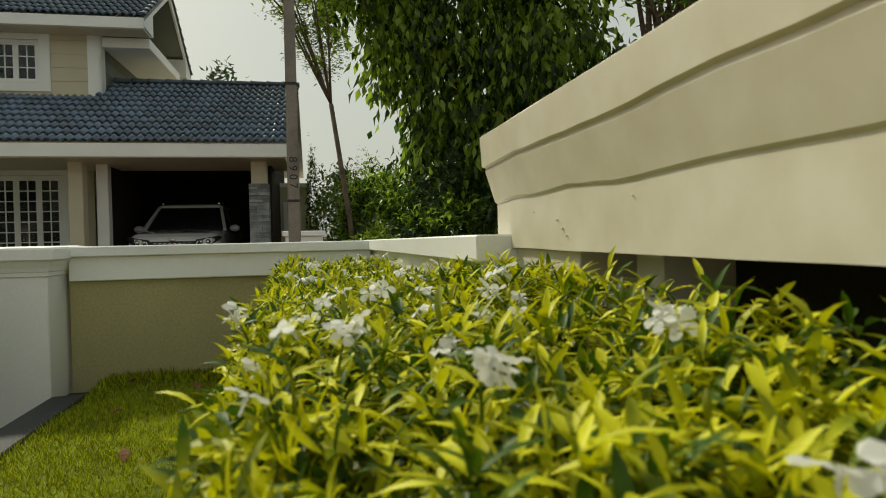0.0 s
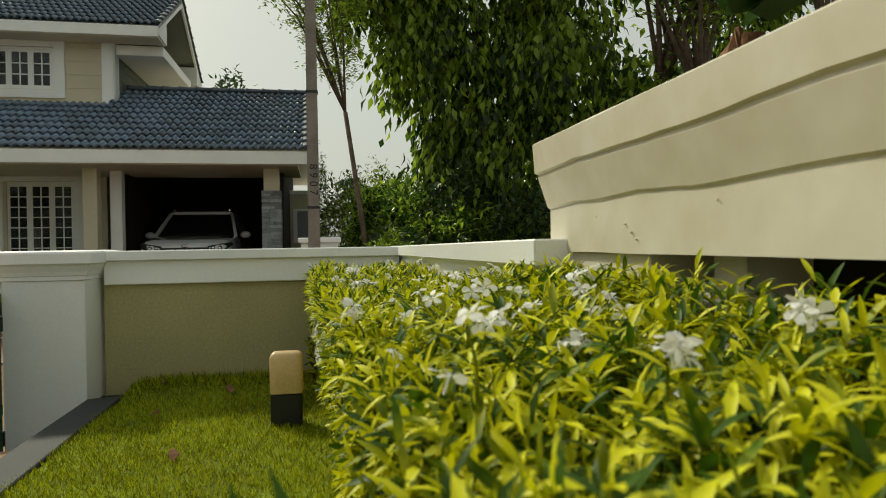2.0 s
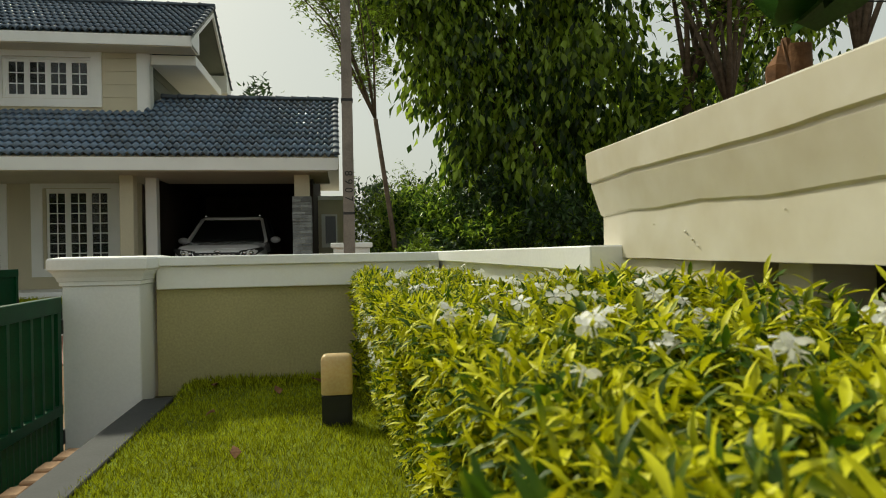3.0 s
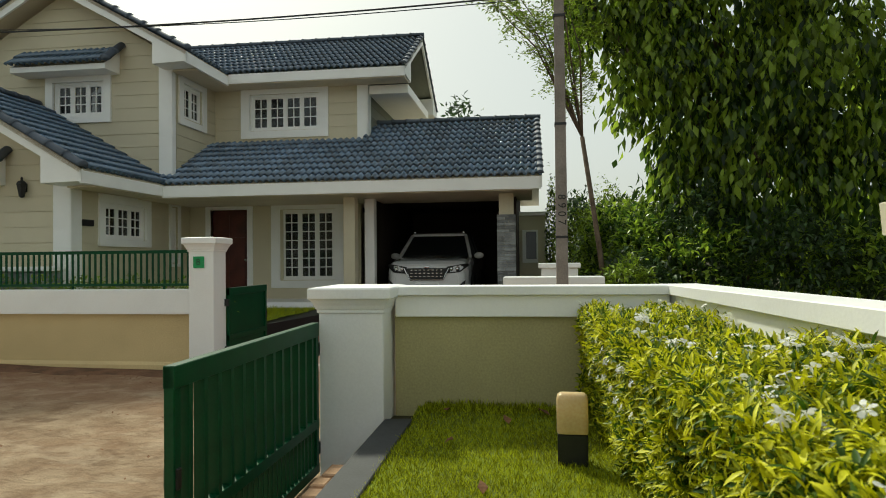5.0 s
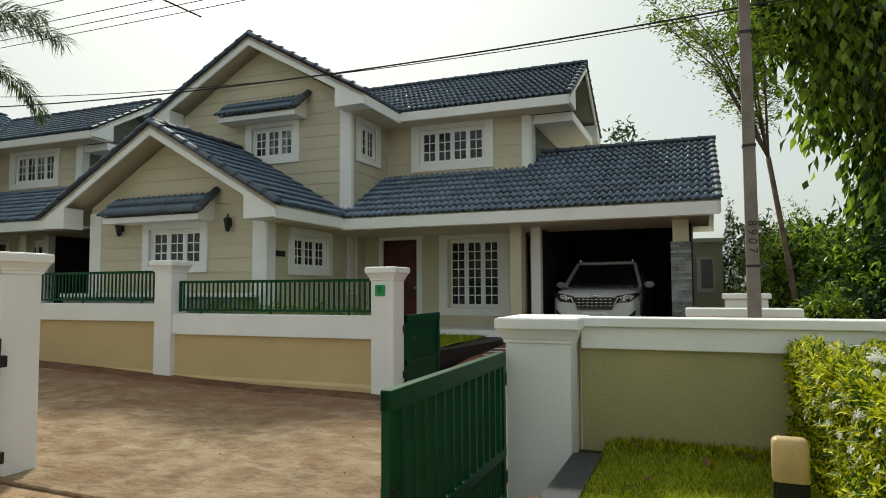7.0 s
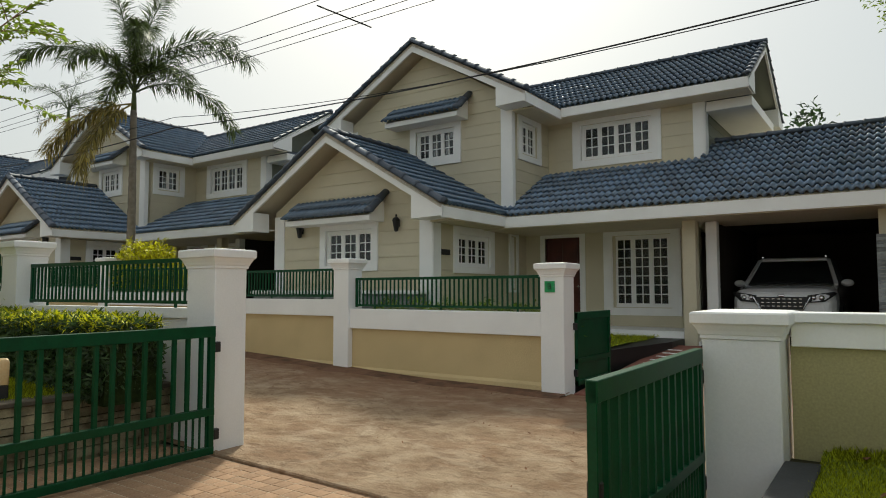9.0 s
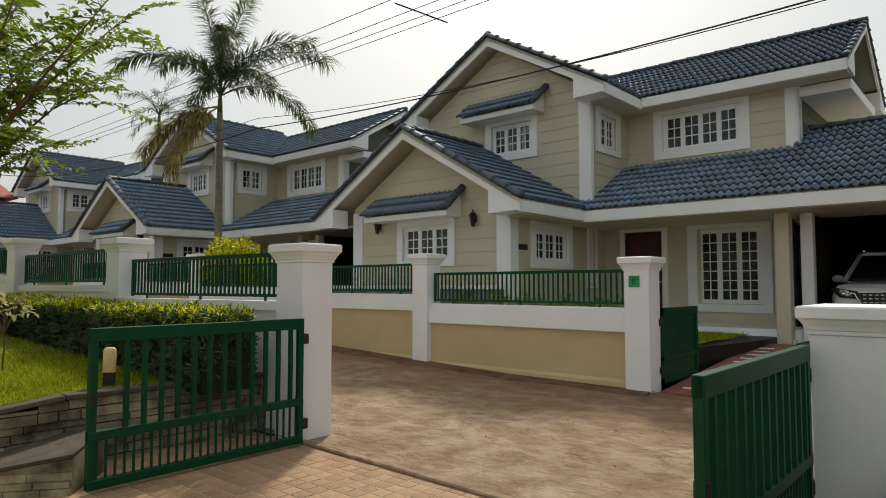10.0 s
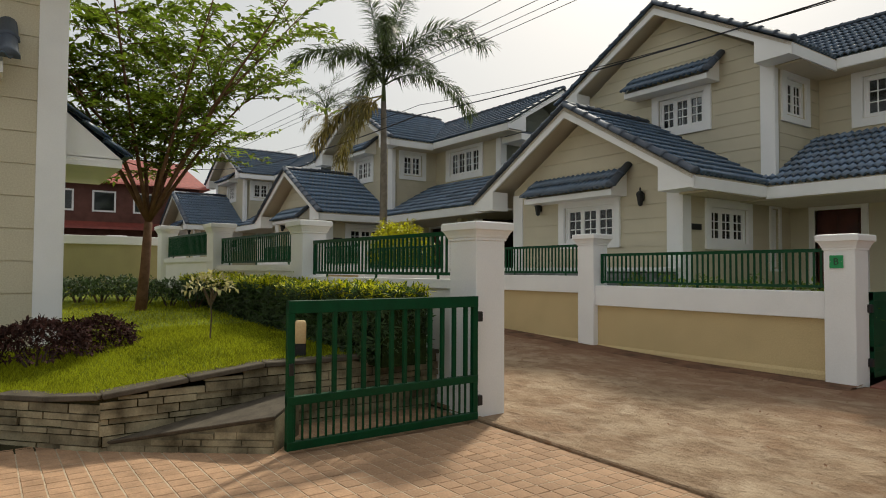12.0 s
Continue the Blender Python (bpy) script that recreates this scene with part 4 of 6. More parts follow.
# ---- gates ----
def gate_leaf(hinge, end, z0, z1, label, solid=False, spare=0):
    """A green steel gate leaf: frame, middle rail, broad upper bars and twice as many thin lower bars."""
    a, b = Vector((*hinge, 0)), Vector((*end, 0))
    d = (b - a).normalized()
    gl = thing("gate_leaf", (*((a + b) / 2).xy, z0), label, "gate", "gate leaves")
    P = lambda f, z: (a.lerp(b, f).x, a.lerp(b, f).y, z)
    zm = z0 + 0.33 * (z1 - z0)
    side = d.cross(Vector((0, 0, 1)))
    for nm, z, t in (("top_rail", z1 - 0.05, 0.105), ("middle_rail", zm, 0.07), ("bottom_rail", z0 + 0.035, 0.07)):
        bm = bmesh.new()
        strip(bm, P(0, z), P(1, z), 0.06, t)
        part(nm, bevel(bm, 0.004), GREEN, gl)
    for f in (0.0, 1.0):
        bm = bmesh.new()
        q = a.lerp(b, f) + d * (0.03 if f == 0 else -0.03)
        strip(bm, (q.x, q.y, z0), (q.x, q.y, z1), 0.06, 0.052, up=tuple(side))
        part("stile", bevel(bm, 0.004), GREEN, gl)
    def bars(n, w, za, zb):
        bm = bmesh.new()
        hexa(bm, [d * s * w / 2 + side * t * w * (0.5 if spare else 0.85) + Vector((0, 0, z)) for z in (0, zb - za) for s, t in ((-1, -1), (1, -1), (1, 1), (-1, 1))])
        me = mesh_of("bar", bm, GREEN)
        for k in range(1, n - (spare if w > 0.03 else 0)):
            q = a.lerp(b, k / n)
            piece("bar", me, Matrix.Translation((q.x, q.y, za)), gl)
    if not solid:
        bars(14, 0.034, zm + 0.03, z1 - 0.06)
        bars(28, 0.016, z0 + 0.06, zm - 0.03)
    for z in (z0 + 0.18, z1 - 0.2):
        bm = bmesh.new()
        q = a - d * 0.03
        box(bm, q.x - 0.03, q.x + 0.03, q.y - 0.03, q.y + 0.03, z - 0.05, z + 0.05)
        part("hinge", bevel(bm, 0.006), BLACK, gl)
    if solid:
        bm = bmesh.new()
        strip(bm, P(0.02, (z0 + z1) / 2), P(0.98, (z0 + z1) / 2), 0.006, z1 - z0 - 0.06)
        part("sheet", bm, GREEN, gl, "dark green steel sheet")
    bm = bmesh.new()
    q = b - d * 0.03
    box(bm, q.x - 0.035, q.x + 0.035, q.y - 0.02, q.y + 0.02, z0 + 0.5 * (z1 - z0), z0 + 0.5 * (z1 - z0) + 0.1)
    part("latch", bevel(bm, 0.005), BLACK, gl)
    return gl


gate_leaf((-1.99, 3.78), (-1.985, 1.77), -0.08, 1.045, "dark green steel gate leaf standing open beside the white pier")
gate_leaf((-6.24, 2.80), (-6.19, 0.80), -0.09, 1.12, "dark green barred gate leaf standing open before the stone wall", spare=1)
gate_leaf((-4.60, 7.66), (-4.60, 8.95), 0.10, 1.14, "dark green sheet-backed gate leaf open at the villa", True)

# left pier, stepped wall and railings
gate_pier(-6.54, 3.04, 0.23, 0.19, -0.12, 1.885, "tall white masonry gate pier with moulded cap", "gate piers")
LW = [(-6.54, 3.04, 1.20), (-10.35, 2.80, 1.38), (-14.4, 2.66, 1.56), (-18.4, 2.55, 1.72)]
for x, y, t in LW[1:]:
    gate_pier(x, y, 0.22, 0.19, 0.1, t + 0.74, "tall white masonry gate pier with moulded cap", "gate piers")
for k, ((xa, ya, ta), (xb, yb, tb)) in enumerate(zip(LW, LW[1:])):
    t = ta + 0.03
    w = thing(f"garden_wall_{12 + k}", ((xa + xb) / 2, (ya + yb) / 2, 0), "white garden wall behind the clipped hedge", "garden wall", "", "structure")
    bm = bmesh.new()
    strip(bm, (xa - 0.22, ya, t / 2 - 0.1), (xb + 0.2, yb, t / 2 - 0.1), 0.16, t + 0.1)
    part("panel", bm, TRIM, w)
    bm = bmesh.new()
    strip(bm, (xa - 0.22, ya, t), (xb + 0.2, yb, t), 0.24, 0.1)
    part("coping", bm, WHITE, w)
    railing((xa - 0.25, ya - 0.02), (xb + 0.25, yb - 0.02), t + 0.06, t + 0.56, 40, "dark green metal bar railing beside the white pier")
w = thing("garden_wall_16", (-19.6, 0.5, 0.5), "cream garden wall with white coping closing the lawn", "garden wall", "", "structure")
part("panel", block(-19.7, -19.5, -6, 2.6, 0.2, 2.0, 0), OLIVE, w)
part("coping", block(-19.76, -19.44, -6, 2.6, 2.0, 2.22, 0.01), WHITE, w)

# ---- paving of the forecourt ----
PX, PY = 0.14, 0.14
rnd = random.Random(11)
bm = bmesh.new()
box(bm, -12.0, 6.0, -9.0, 2.86, -0.5, -0.1235)
pav = solo("pavement", bm, JOINT, (0, 0, -0.1225), "brown brick paving with sandy joints in the forecourt", "pavement", "", "structure")
bm = bmesh.new()
box(bm, 0.004, PX - 0.004, 0.004, PY - 0.004, -0.02, 0.0)
bmesh.ops.bevel(bm, geom=[e for e in bm.edges if all(v.co.z > -0.01 for v in e.verts)], offset=0.004, segments=1, affect="EDGES")
paver_me = mesh_of("paver", bm, PAVER)
pv = np.array([v.co[:] for v in paver_me.vertices])
pf = [tuple(p.vertices) for p in paver_me.polygons]
bulk_v, bulk_f = [], []
singles = 0
for j in range(32):
    for i in range(58):
        x, y = -8.0 + i * PX, 2.66 - j * PY
        h = -0.12 + rnd.uniform(-0.0015, 0.0015)
        m = Matrix.Translation((x, y, h)) @ pose(0, 0, 0, rnd.uniform(-0.3, 0.3), rnd.uniform(-0.3, 0.3), rnd.uniform(-0.6, 0.6))
        if singles < 300 and -6.6 < x < -3.4 and y > -0.1:
            piece("paver", paver_me, m, pav)
            singles += 1
        else:
            a = np.array(m)
            base = len(bulk_v) * len(pv)
            bulk_v.append(pv @ a[:3, :3].T + a[:3, 3])
            bulk_f += [tuple(k + base for k in f) for f in pf]
me = bpy.data.meshes.new("pavers")
me.from_pydata((np.concatenate(bulk_v) - np.array((0, 0, -0.1225))).tolist(), [], bulk_f)
me.materials.append(PAVER)
ob = new("pavers", me)
ob.parent = pav
tagged(ob, kind="stuff")
# raised concrete edge of the road
bm = bmesh.new()
strip(bm, (-6.35, 2.87, -0.115), (-1.9, 2.70, -0.115), 0.09, 0.05)
solo("kerb", bevel(bm, 0.012), ROAD, (-4, 2.8, -0.12), "worn concrete edging between road and paving", "kerb", "", "structure")


# ---- leaves ----
RNG = np.random.default_rng(7)


def leaf_cloud(name, centres, dirs, ups, length, width, mat, parent=None, at=(0, 0, 0), fold=0.25, droop=0.3, label="", category="", kind="stuff", jitter=0.3):
    """Folded pointed leaves: two quads along a midrib, bent downwards at the tip."""
    n = len(centres)
    d = dirs / (np.linalg.norm(dirs, axis=1, keepdims=True) + 1e-9)
    s = np.cross(d, ups)
    s /= np.linalg.norm(s, axis=1, keepdims=True) + 1e-9
    u = np.cross(s, d)
    L = (length * (1 + jitter * RNG.uniform(-1, 1, n)))[:, None]
    W = (width * (1 + jitter * RNG.uniform(-1, 1, n)))[:, None]
    base, tip = centres, centres + d * L - u * L * droop * 0.5
    mid = centres + d * L * 0.48 + u * L * 0.04
    left = mid + s * W / 2 + u * W * fold
    right = mid - s * W / 2 + u * W * fold
    verts = np.stack([base, left, tip, right, mid], 1).reshape(-1, 3)
    k = np.arange(n)[:, None] * 5
    faces = np.concatenate([k + np.array([[0, 4, 1]]), k + np.array([[1, 4, 2]]), k + np.array([[0, 3, 4]]), k + np.array([[3, 2, 4]])])
    ob = cloud(name, verts, faces, mat, parent, at, kind, label, category)
    ob.data.polygons.foreach_set("use_smooth", np.ones(len(ob.data.polygons), dtype=bool))
    return ob


def unit(n):
    v = RNG.normal(size=(n, 3))
    return v / np.linalg.norm(v, axis=1, keepdims=True)


def lumpy(p, f, k=0.0):
    return np.array([noise.noise((q[0] * f + k, q[1] * f, q[2] * f)) for q in p])


# ---- near lawn, slab, lamp and hedge ----
LAWN_Z = 0.31


def lawn(name, quads, height, label, blades, blade_len, tone):
    """A turf bank over plan quads (x0, x1, y0, y1), with blades on it."""
    bm = bmesh.new()
    for x0, x1, y0, y1 in quads:
        nx, ny = max(2, int((x1 - x0) / 0.15)), max(2, int((y1 - y0) / 0.15))
        g = [[bm.verts.new((x0 + (x1 - x0) * i / nx, y0 + (y1 - y0) * j / ny, height(x0 + (x1 - x0) * i / nx, y0 + (y1 - y0) * j / ny))) for j in range(ny + 1)] for i in range(nx + 1)]
        for i in range(nx):
            for j in range(ny):
                bm.faces.new((g[i][j], g[i + 1][j], g[i + 1][j + 1], g[i][j + 1]))
    ob = solo(name, bm, TURF, (quads[0][0], quads[0][2], 0), label, "lawn", "", "structure", True)
    pts = []
    for (x0, x1, y0, y1), n in zip(quads, blades):
        x, y = RNG.uniform(x0, x1, n), RNG.uniform(y0, y1, n)
        pts.append(np.stack([x, y, [height(a, b) for a, b in zip(x, y)]], 1))
    p = np.concatenate(pts)
    n = len(p)
    lean = RNG.normal(size=(n, 3)) * 0.45
    lean[:, 2] = 1
    L = blade_len * RNG.uniform(0.5, 1.3, n)[:, None]
    side = np.cross(lean, unit(n))
    side /= np.linalg.norm(side, axis=1, keepdims=True)
    w = 0.0045 * (blade_len / 0.05)
    tip = p + lean * L
    mid = p + lean * L * 0.5 - np.array([0, 0, 0.004])
    verts = np.stack([p - side * w, p + side * w, mid + side * w * 0.7, tip, mid - side * w * 0.7], 1).reshape(-1, 3)
    k = np.arange(n)[:, None] * 5
    faces = np.concatenate([k + np.array([[0, 1, 2]]), k + np.array([[0, 2, 4]]), k + np.array([[4, 2, 3]])])
    cloud("grass", verts, faces, tone, ob, kind="stuff", label="short green and yellowish grass blades")
    return ob


near_h = lambda x, y: LAWN_Z + 0.02 * noise.noise((x * 1.5, y * 1.5, 0.3)) + 0.05 * max(0, (y - 3.7) / 0.4) - 0.03 * max(0, -1.0 - x)
lawn("lawn_1", [(-1.26, 0.75, -0.7, 4.1)], near_h, "mown yellow-green lawn strip below the garden wall", [60000], 0.032, BLADE)
lawn("lawn_4", [(-1.2, 0.3, 3.92, 4.095)], lambda x, y: near_h(x, y) + 0.006 + 0.01 * noise.noise((x * 4, 0, 0)), "taller dark grass tufts along the wall foot", [1500], 0.055, BLADE)
part_bank = block(-1.46, 0.8, -0.75, 4.10, -0.3, LAWN_Z - 0.03, 0)
solo("garden_bed", part_bank, EARTH_AND_SHADE, (-0.4, 1.6, 0), "raised soil bed under the lawn", "soil", "", "structure")
bm = bmesh.new()
loft(bm, [[(-1.46, -0.7, LAWN_Z - 0.05), (-1.20, -0.7, LAWN_Z - 0.05), (-1.25, 3.79, LAWN_Z - 0.02), (-1.462, 3.79, LAWN_Z - 0.02)], [(-1.46, -0.7, LAWN_Z - 0.005), (-1.20, -0.7, LAWN_Z + 0.005), (-1.25, 3.79, LAWN_Z + 0.028), (-1.462, 3.79, LAWN_Z + 0.02)]])
solo("edging_slab", bevel(bm, 0.006), SLAB, (-1.5, 1.6, LAWN_Z), "dark grey polished stone slab edging the lawn", "slab", "", "structure")
for k in range(16):
    bm = bmesh.new()
    box(bm, -0.045, 0.045, -0.06, 0.06, 0, 0.03)
    solo("edging_stone", bevel(bm, 0.008), PAVER, (0, 0, 0), "small brown edging stone beside the dark slab", "stone", "edging stones").location = (-1.515 + 0.012 * (k % 2), 0.1 + 0.17 * k, LAWN_Z - 0.03)
bm = bmesh.new()
box(bm, -1.57, -1.462, -0.7, 2.85, -0.2, LAWN_Z - 0.028)
solo("edging_kerb", bm, PAVER, (-1.8, 1.5, 0), "brown brick edging below the slab", "kerb", "", "structure")


def bollard(x, y, z, turn, w=0.105, t=0.055):
    bl = thing("garden_light", (x, y, z), "short bollard light with frosted cover on a black base", "garden light", "garden lights")
    R = Matrix.Translation((x, y, z)) @ Matrix.Rotation(turn, 4, "Z")
    bm = bmesh.new()
    box(bm, -w * 0.95, w * 0.95, -t * 0.95, t * 0.95, -0.05, 0.17)
    bevel(bm, 0.012, 2)
    bm.transform(R)
    part("base", bm, BLACK, bl, "black bollard base")
    bm = bmesh.new()
    corners = [(math.copysign(abs(math.cos(a)) ** 0.4, math.cos(a)), math.copysign(abs(math.sin(a)) ** 0.4, math.sin(a))) for a in [2 * math.pi * k / 24 for k in range(24)]]
    loft(bm, [[(c * (w - e), s * (t - e), zz) for c, s in corners] for e, zz in ((0.004, 0.165), (0.0, 0.172), (0.0, 0.365), (0.006, 0.385), (0.02, 0.398), (0.04, 0.402))])
    bm.transform(R)
    part("cover", bm, GLOBE, bl, "frosted amber lamp cover", True)


bollard(-0.13, 2.95, LAWN_Z + 0.01, -0.03, 0.092)
bollard(-7.42, 1.44, 0.46, 1.2, 0.058, 0.05)
for x, y, s, r in ((-0.55, 3.75, 0.05, 20), (-0.28, 3.9, 0.05, 70), (-0.62, 2.35, 0.045, 10), (0.0, 3.95, 0.05, 140), (-1.0, 3.9, 0.04, 200), (-0.9, 3.2, 0.03, 300)):
    bm = bmesh.new()
    pts = [(0, -s, 0), (s * 0.6, -s * 0.2, 0.02), (s * 0.3, s, 0.008), (-s * 0.3, s, 0.02), (-s * 0.6, -s * 0.1, 0.012)]
    loft(bm, [[Vector(p) for p in pts], [Vector(p) + Vector((0, 0, 0.003)) for p in pts]])
    ob = solo("fallen_leaf", bm, DRY, (0, 0, 0), "curled dry brown leaf lying on the lawn", "leaf", "fallen leaves")
    ob.matrix_world = pose(x, y, near_h(x, y) + 0.03, 14, 10, r)


def curled_leaves(name, centres, dirs, ups, length, width, mat, parent, label):
    """Lance-shaped leaves that arch over, with a keel along the midrib."""
    n = len(centres)
    d = dirs / np.linalg.norm(dirs, axis=1, keepdims=True)
    s = np.cross(d, ups)
    s /= np.linalg.norm(s, axis=1, keepdims=True) + 1e-9
    u = np.cross(s, d)
    L = (length * RNG.uniform(0.65, 1.3, n))[:, None]
    W = (width * RNG.uniform(0.7, 1.25, n))[:, None]
    curl = RNG.uniform(0.15, 0.75, n)[:, None]
    at = lambda f: centres + d * L * (f - 0.12 * curl * f * f) - u * L * curl * f * f * 0.7
    vs = [at(0.0)]
    for f, k in ((0.22, 0.62), (0.5, 1.0), (0.78, 0.66)):
        c = at(f)
        vs += [c + s * W * k / 2 + u * W * 0.22 * k, c, c - s * W * k / 2 + u * W * 0.22 * k]
    vs.append(at(1.0))
    verts = np.stack(vs, 1).reshape(-1, 3)
    k = np.arange(n)[:, None] * 11
    faces = []
    for tri in ((0, 2, 1), (0, 3, 2), (7, 8, 10), (8, 9, 10)):
        faces.append(k + np.array([tri]))
    for r in (1, 4):
        for q in (0, 1):
            faces += [k + np.array([(r + q, r + q + 1, r + q + 4)]), k + np.array([(r + q, r + q + 4, r + q + 3)])]
    ob = cloud(name, verts, np.concatenate(faces), mat, parent, kind="stuff", label=label)
    ob.data.polygons.foreach_set("use_smooth", np.ones(len(ob.data.polygons), dtype=bool))
    return ob


def clipped_hedge(name, x0, x1, y0, y1, z0, z1, n_top, n_side, leaf, mat, label, lift, sides, wob=0.05, side_mat=None, slant=0.0):
    """A clipped hedge: an inner mass coloured dark for shade, and a coat of leaf rosettes on its top and open sides."""
    h = thing(name, ((x0 + x1) / 2, (y0 + y1) / 2, z0), label, "hedge")
    # plain box whose dark colour stands in for shade behind the leaves
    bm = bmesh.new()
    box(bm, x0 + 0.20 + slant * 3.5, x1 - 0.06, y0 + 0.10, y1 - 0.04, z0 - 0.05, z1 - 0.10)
    part("inner_growth", bm, LEAF_DARK, h, "inner growth, coloured dark for the shade between leaves")
    pts, nrm = [], []
    p = np.stack([RNG.uniform(x0, x1, n_top), RNG.uniform(y0, y1, n_top), np.full(n_top, z1)], 1)
    p = p[p[:, 0] > x0 + slant * (y1 - p[:, 1])]
    n_top = len(p)
    p[:, 2] += lift(p) + wob * lumpy(p, 5.0) + RNG.uniform(-0.10, 0.012, n_top)
    pts.append(p), nrm.append(np.tile([0, 0, 1.0], (n_top, 1)))
    for sx, sy, (a, b) in sides:
        m = int(n_side * (y1 - y0 if sx else x1 - x0))
        t, z = RNG.uniform(0, 1, m), RNG.uniform(z0 + 0.03, z1, m)
        if sx:
            q = np.stack([np.full(m, a) + slant * (y1 - y0) * (1 - t), y0 + (y1 - y0) * t, z], 1)
            q[:, 0] += sx * (wob * 1.4 * lumpy(q, 4.0, 9) + RNG.uniform(-0.07, 0.01, m) - 0.10 * np.clip((z - z1 + 0.10) / 0.1, 0, 1) ** 2 * 0.6 - 0.11 * (z1 - z) / (z1 - z0))
        else:
            q = np.stack([x0 + (x1 - x0) * t, np.full(m, a), z], 1)
            q[:, 1] += sy * (wob * 1.4 * lumpy(q, 4.0, 9) + RNG.uniform(-0.07, 0.01, m))
        pts.append(q), nrm.append(np.tile([sx, sy, 0.35], (m, 1)))
    p, nr = np.concatenate(pts), np.concatenate(nrm)
    # each sprig carries a rosette of leaves
    per = 5
    P = np.repeat(p, per, 0) + RNG.normal(size=(len(p) * per, 3)) * leaf * 0.12
    Nn = np.repeat(nr, per, 0)
    D = Nn * RNG.uniform(0.15, 0.9, (len(P), 1)) + unit(len(P)) * 0.95
    cut = n_top * per
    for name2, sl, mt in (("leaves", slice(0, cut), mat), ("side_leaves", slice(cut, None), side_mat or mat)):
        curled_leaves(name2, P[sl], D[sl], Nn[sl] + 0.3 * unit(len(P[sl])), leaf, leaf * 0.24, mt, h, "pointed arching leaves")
    return h, p[:n_top]


hz = lambda p: 0.015 * np.sin(p[:, 1] * 2.1) + 0.085 * np.clip((p[:, 0] - 0.3) / 0.55, 0, 1) ** 2 * np.clip((2.2 - p[:, 1]) / 0.8, 0, 1)
hedge, tops = clipped_hedge("clipped_hedge", -0.01, 0.90, -0.55, 4.0, LAWN_Z - 0.02, 1.125, 8200, 1500, 0.057, LEAF_HEDGE,
                            "clipped yellow-green variegated hedge dotted with white flowers", hz, [(-1, 0, (0.01, 0)), (0, 1, (4.0, 0)), (0, -1, (-0.52, 0))], slant=0.038)


def flower_mesh():
    bm = bmesh.new()
    for k in range(5):
        a = 2 * math.pi * k / 5
        c, s = math.cos(a), math.sin(a)
        R = lambda x, y, z: (c * x - s * y, s * x + c * y, z)
        v = [bm.verts.new(R(*q)) for q in ((0.002, 0, 0), (0.009, -0.004, 0.003), (0.017, -0.0065, 0.004), (0.0235, -0.003, 0.002), (0.024, 0.003, -0.001), (0.019, 0.0075, -0.001), (0.010, 0.0055, 0.002))]
        bm.faces.new(v)
    tube(bm, [(0, 0, 0.002), (0, 0, -0.02)], [0.002, 0.0015], 5)
    return mesh_of("flower", bm, PETAL)


FLOWER = flower_mesh()
rnd = random.Random(3)
pool = [p for p in tops]
for k in range(125):
    c = pool[rnd.randrange(len(pool))]
    for q in range(rnd.choice((1, 1, 2, 3))):
        if (c[1] < -0.2 and rnd.random() < 0.6):
            continue
        m = Matrix.Translation((c[0] + rnd.uniform(-0.03, 0.03), c[1] + rnd.uniform(-0.03, 0.03), c[2] + 0.035 + rnd.uniform(0, 0.025)))
        piece("flower", FLOWER, m @ pose(0, 0, 0, rnd.uniform(-40, 40), rnd.uniform(-40, 40), rnd.uniform(0, 360)) @ Matrix.Scale(rnd.uniform(1.0, 1.5), 4), hedge)
for k in range(26):
    m = Matrix.Translation((0.06 + rnd.uniform(-0.05, 0.0), rnd.uniform(1.8, 3.8), rnd.uniform(0.75, 1.05)))
    piece("flower", FLOWER, m @ pose(0, 0, 0, 0, -75 + rnd.uniform(-20, 20), rnd.uniform(-40, 40)), hedge)


# long sprigs that stand above the clipped top, each with a stalk, leaves and a white flower or a bud
def sprig(x, y, z, tall, seed, bud=False):
    rd = random.Random(seed)
    tip = Vector((x + rd.uniform(-0.02, 0.02), y + rd.uniform(-0.02, 0.02), z + tall))
    bm = bmesh.new()
    tube(bm, [(x, y, z - 0.06), Vector((x, y, z)).lerp(tip, 0.5) + Vector((0.004, 0, 0)), tip], [0.0028, 0.0024, 0.0018], 6)
    part("stalk", bm, LEAF_HEDGE, hedge)
    n = 7
    f = np.array([0.15, 0.3, 0.45, 0.6, 0.75, 0.85, 0.95])
    c = np.array([x, y, z - 0.02]) + f[:, None] * (np.array(tip) - np.array([x, y, z - 0.02]))
    ang = np.arange(n) * 2.4 + seed
    d = np.stack([np.cos(ang), np.sin(ang), np.full(n, 0.55)], 1)
    curled_leaves("sprig_leaves", c, d, np.tile([0, 0, 1.0], (n, 1)), 0.052, 0.014, LEAF_HEDGE, hedge, "pointed arching leaves")
    if bud:
        bm = bmesh.new()
        tube(bm, [tip, tip + Vector((0, 0, 0.012)), tip + Vector((0, 0, 0.024))], [0.003, 0.0045, 0.001], 6)
        part("bud", bm, LEAF_HEDGE, hedge, "", True)
    else:
        for q in range(rd.choice((1, 2, 3))):
            m = Matrix.Translation(tip + Vector((rd.uniform(-0.02, 0.02), rd.uniform(-0.02, 0.02), 0.012 + 0.008 * q)))
            piece("flower", FLOWER, m @ pose(0, 0, 0, rd.uniform(-50, 50), rd.uniform(-50, 50), rd.uniform(0, 360)) @ Matrix.Scale(rd.uniform(1.0, 1.3), 4), hedge)


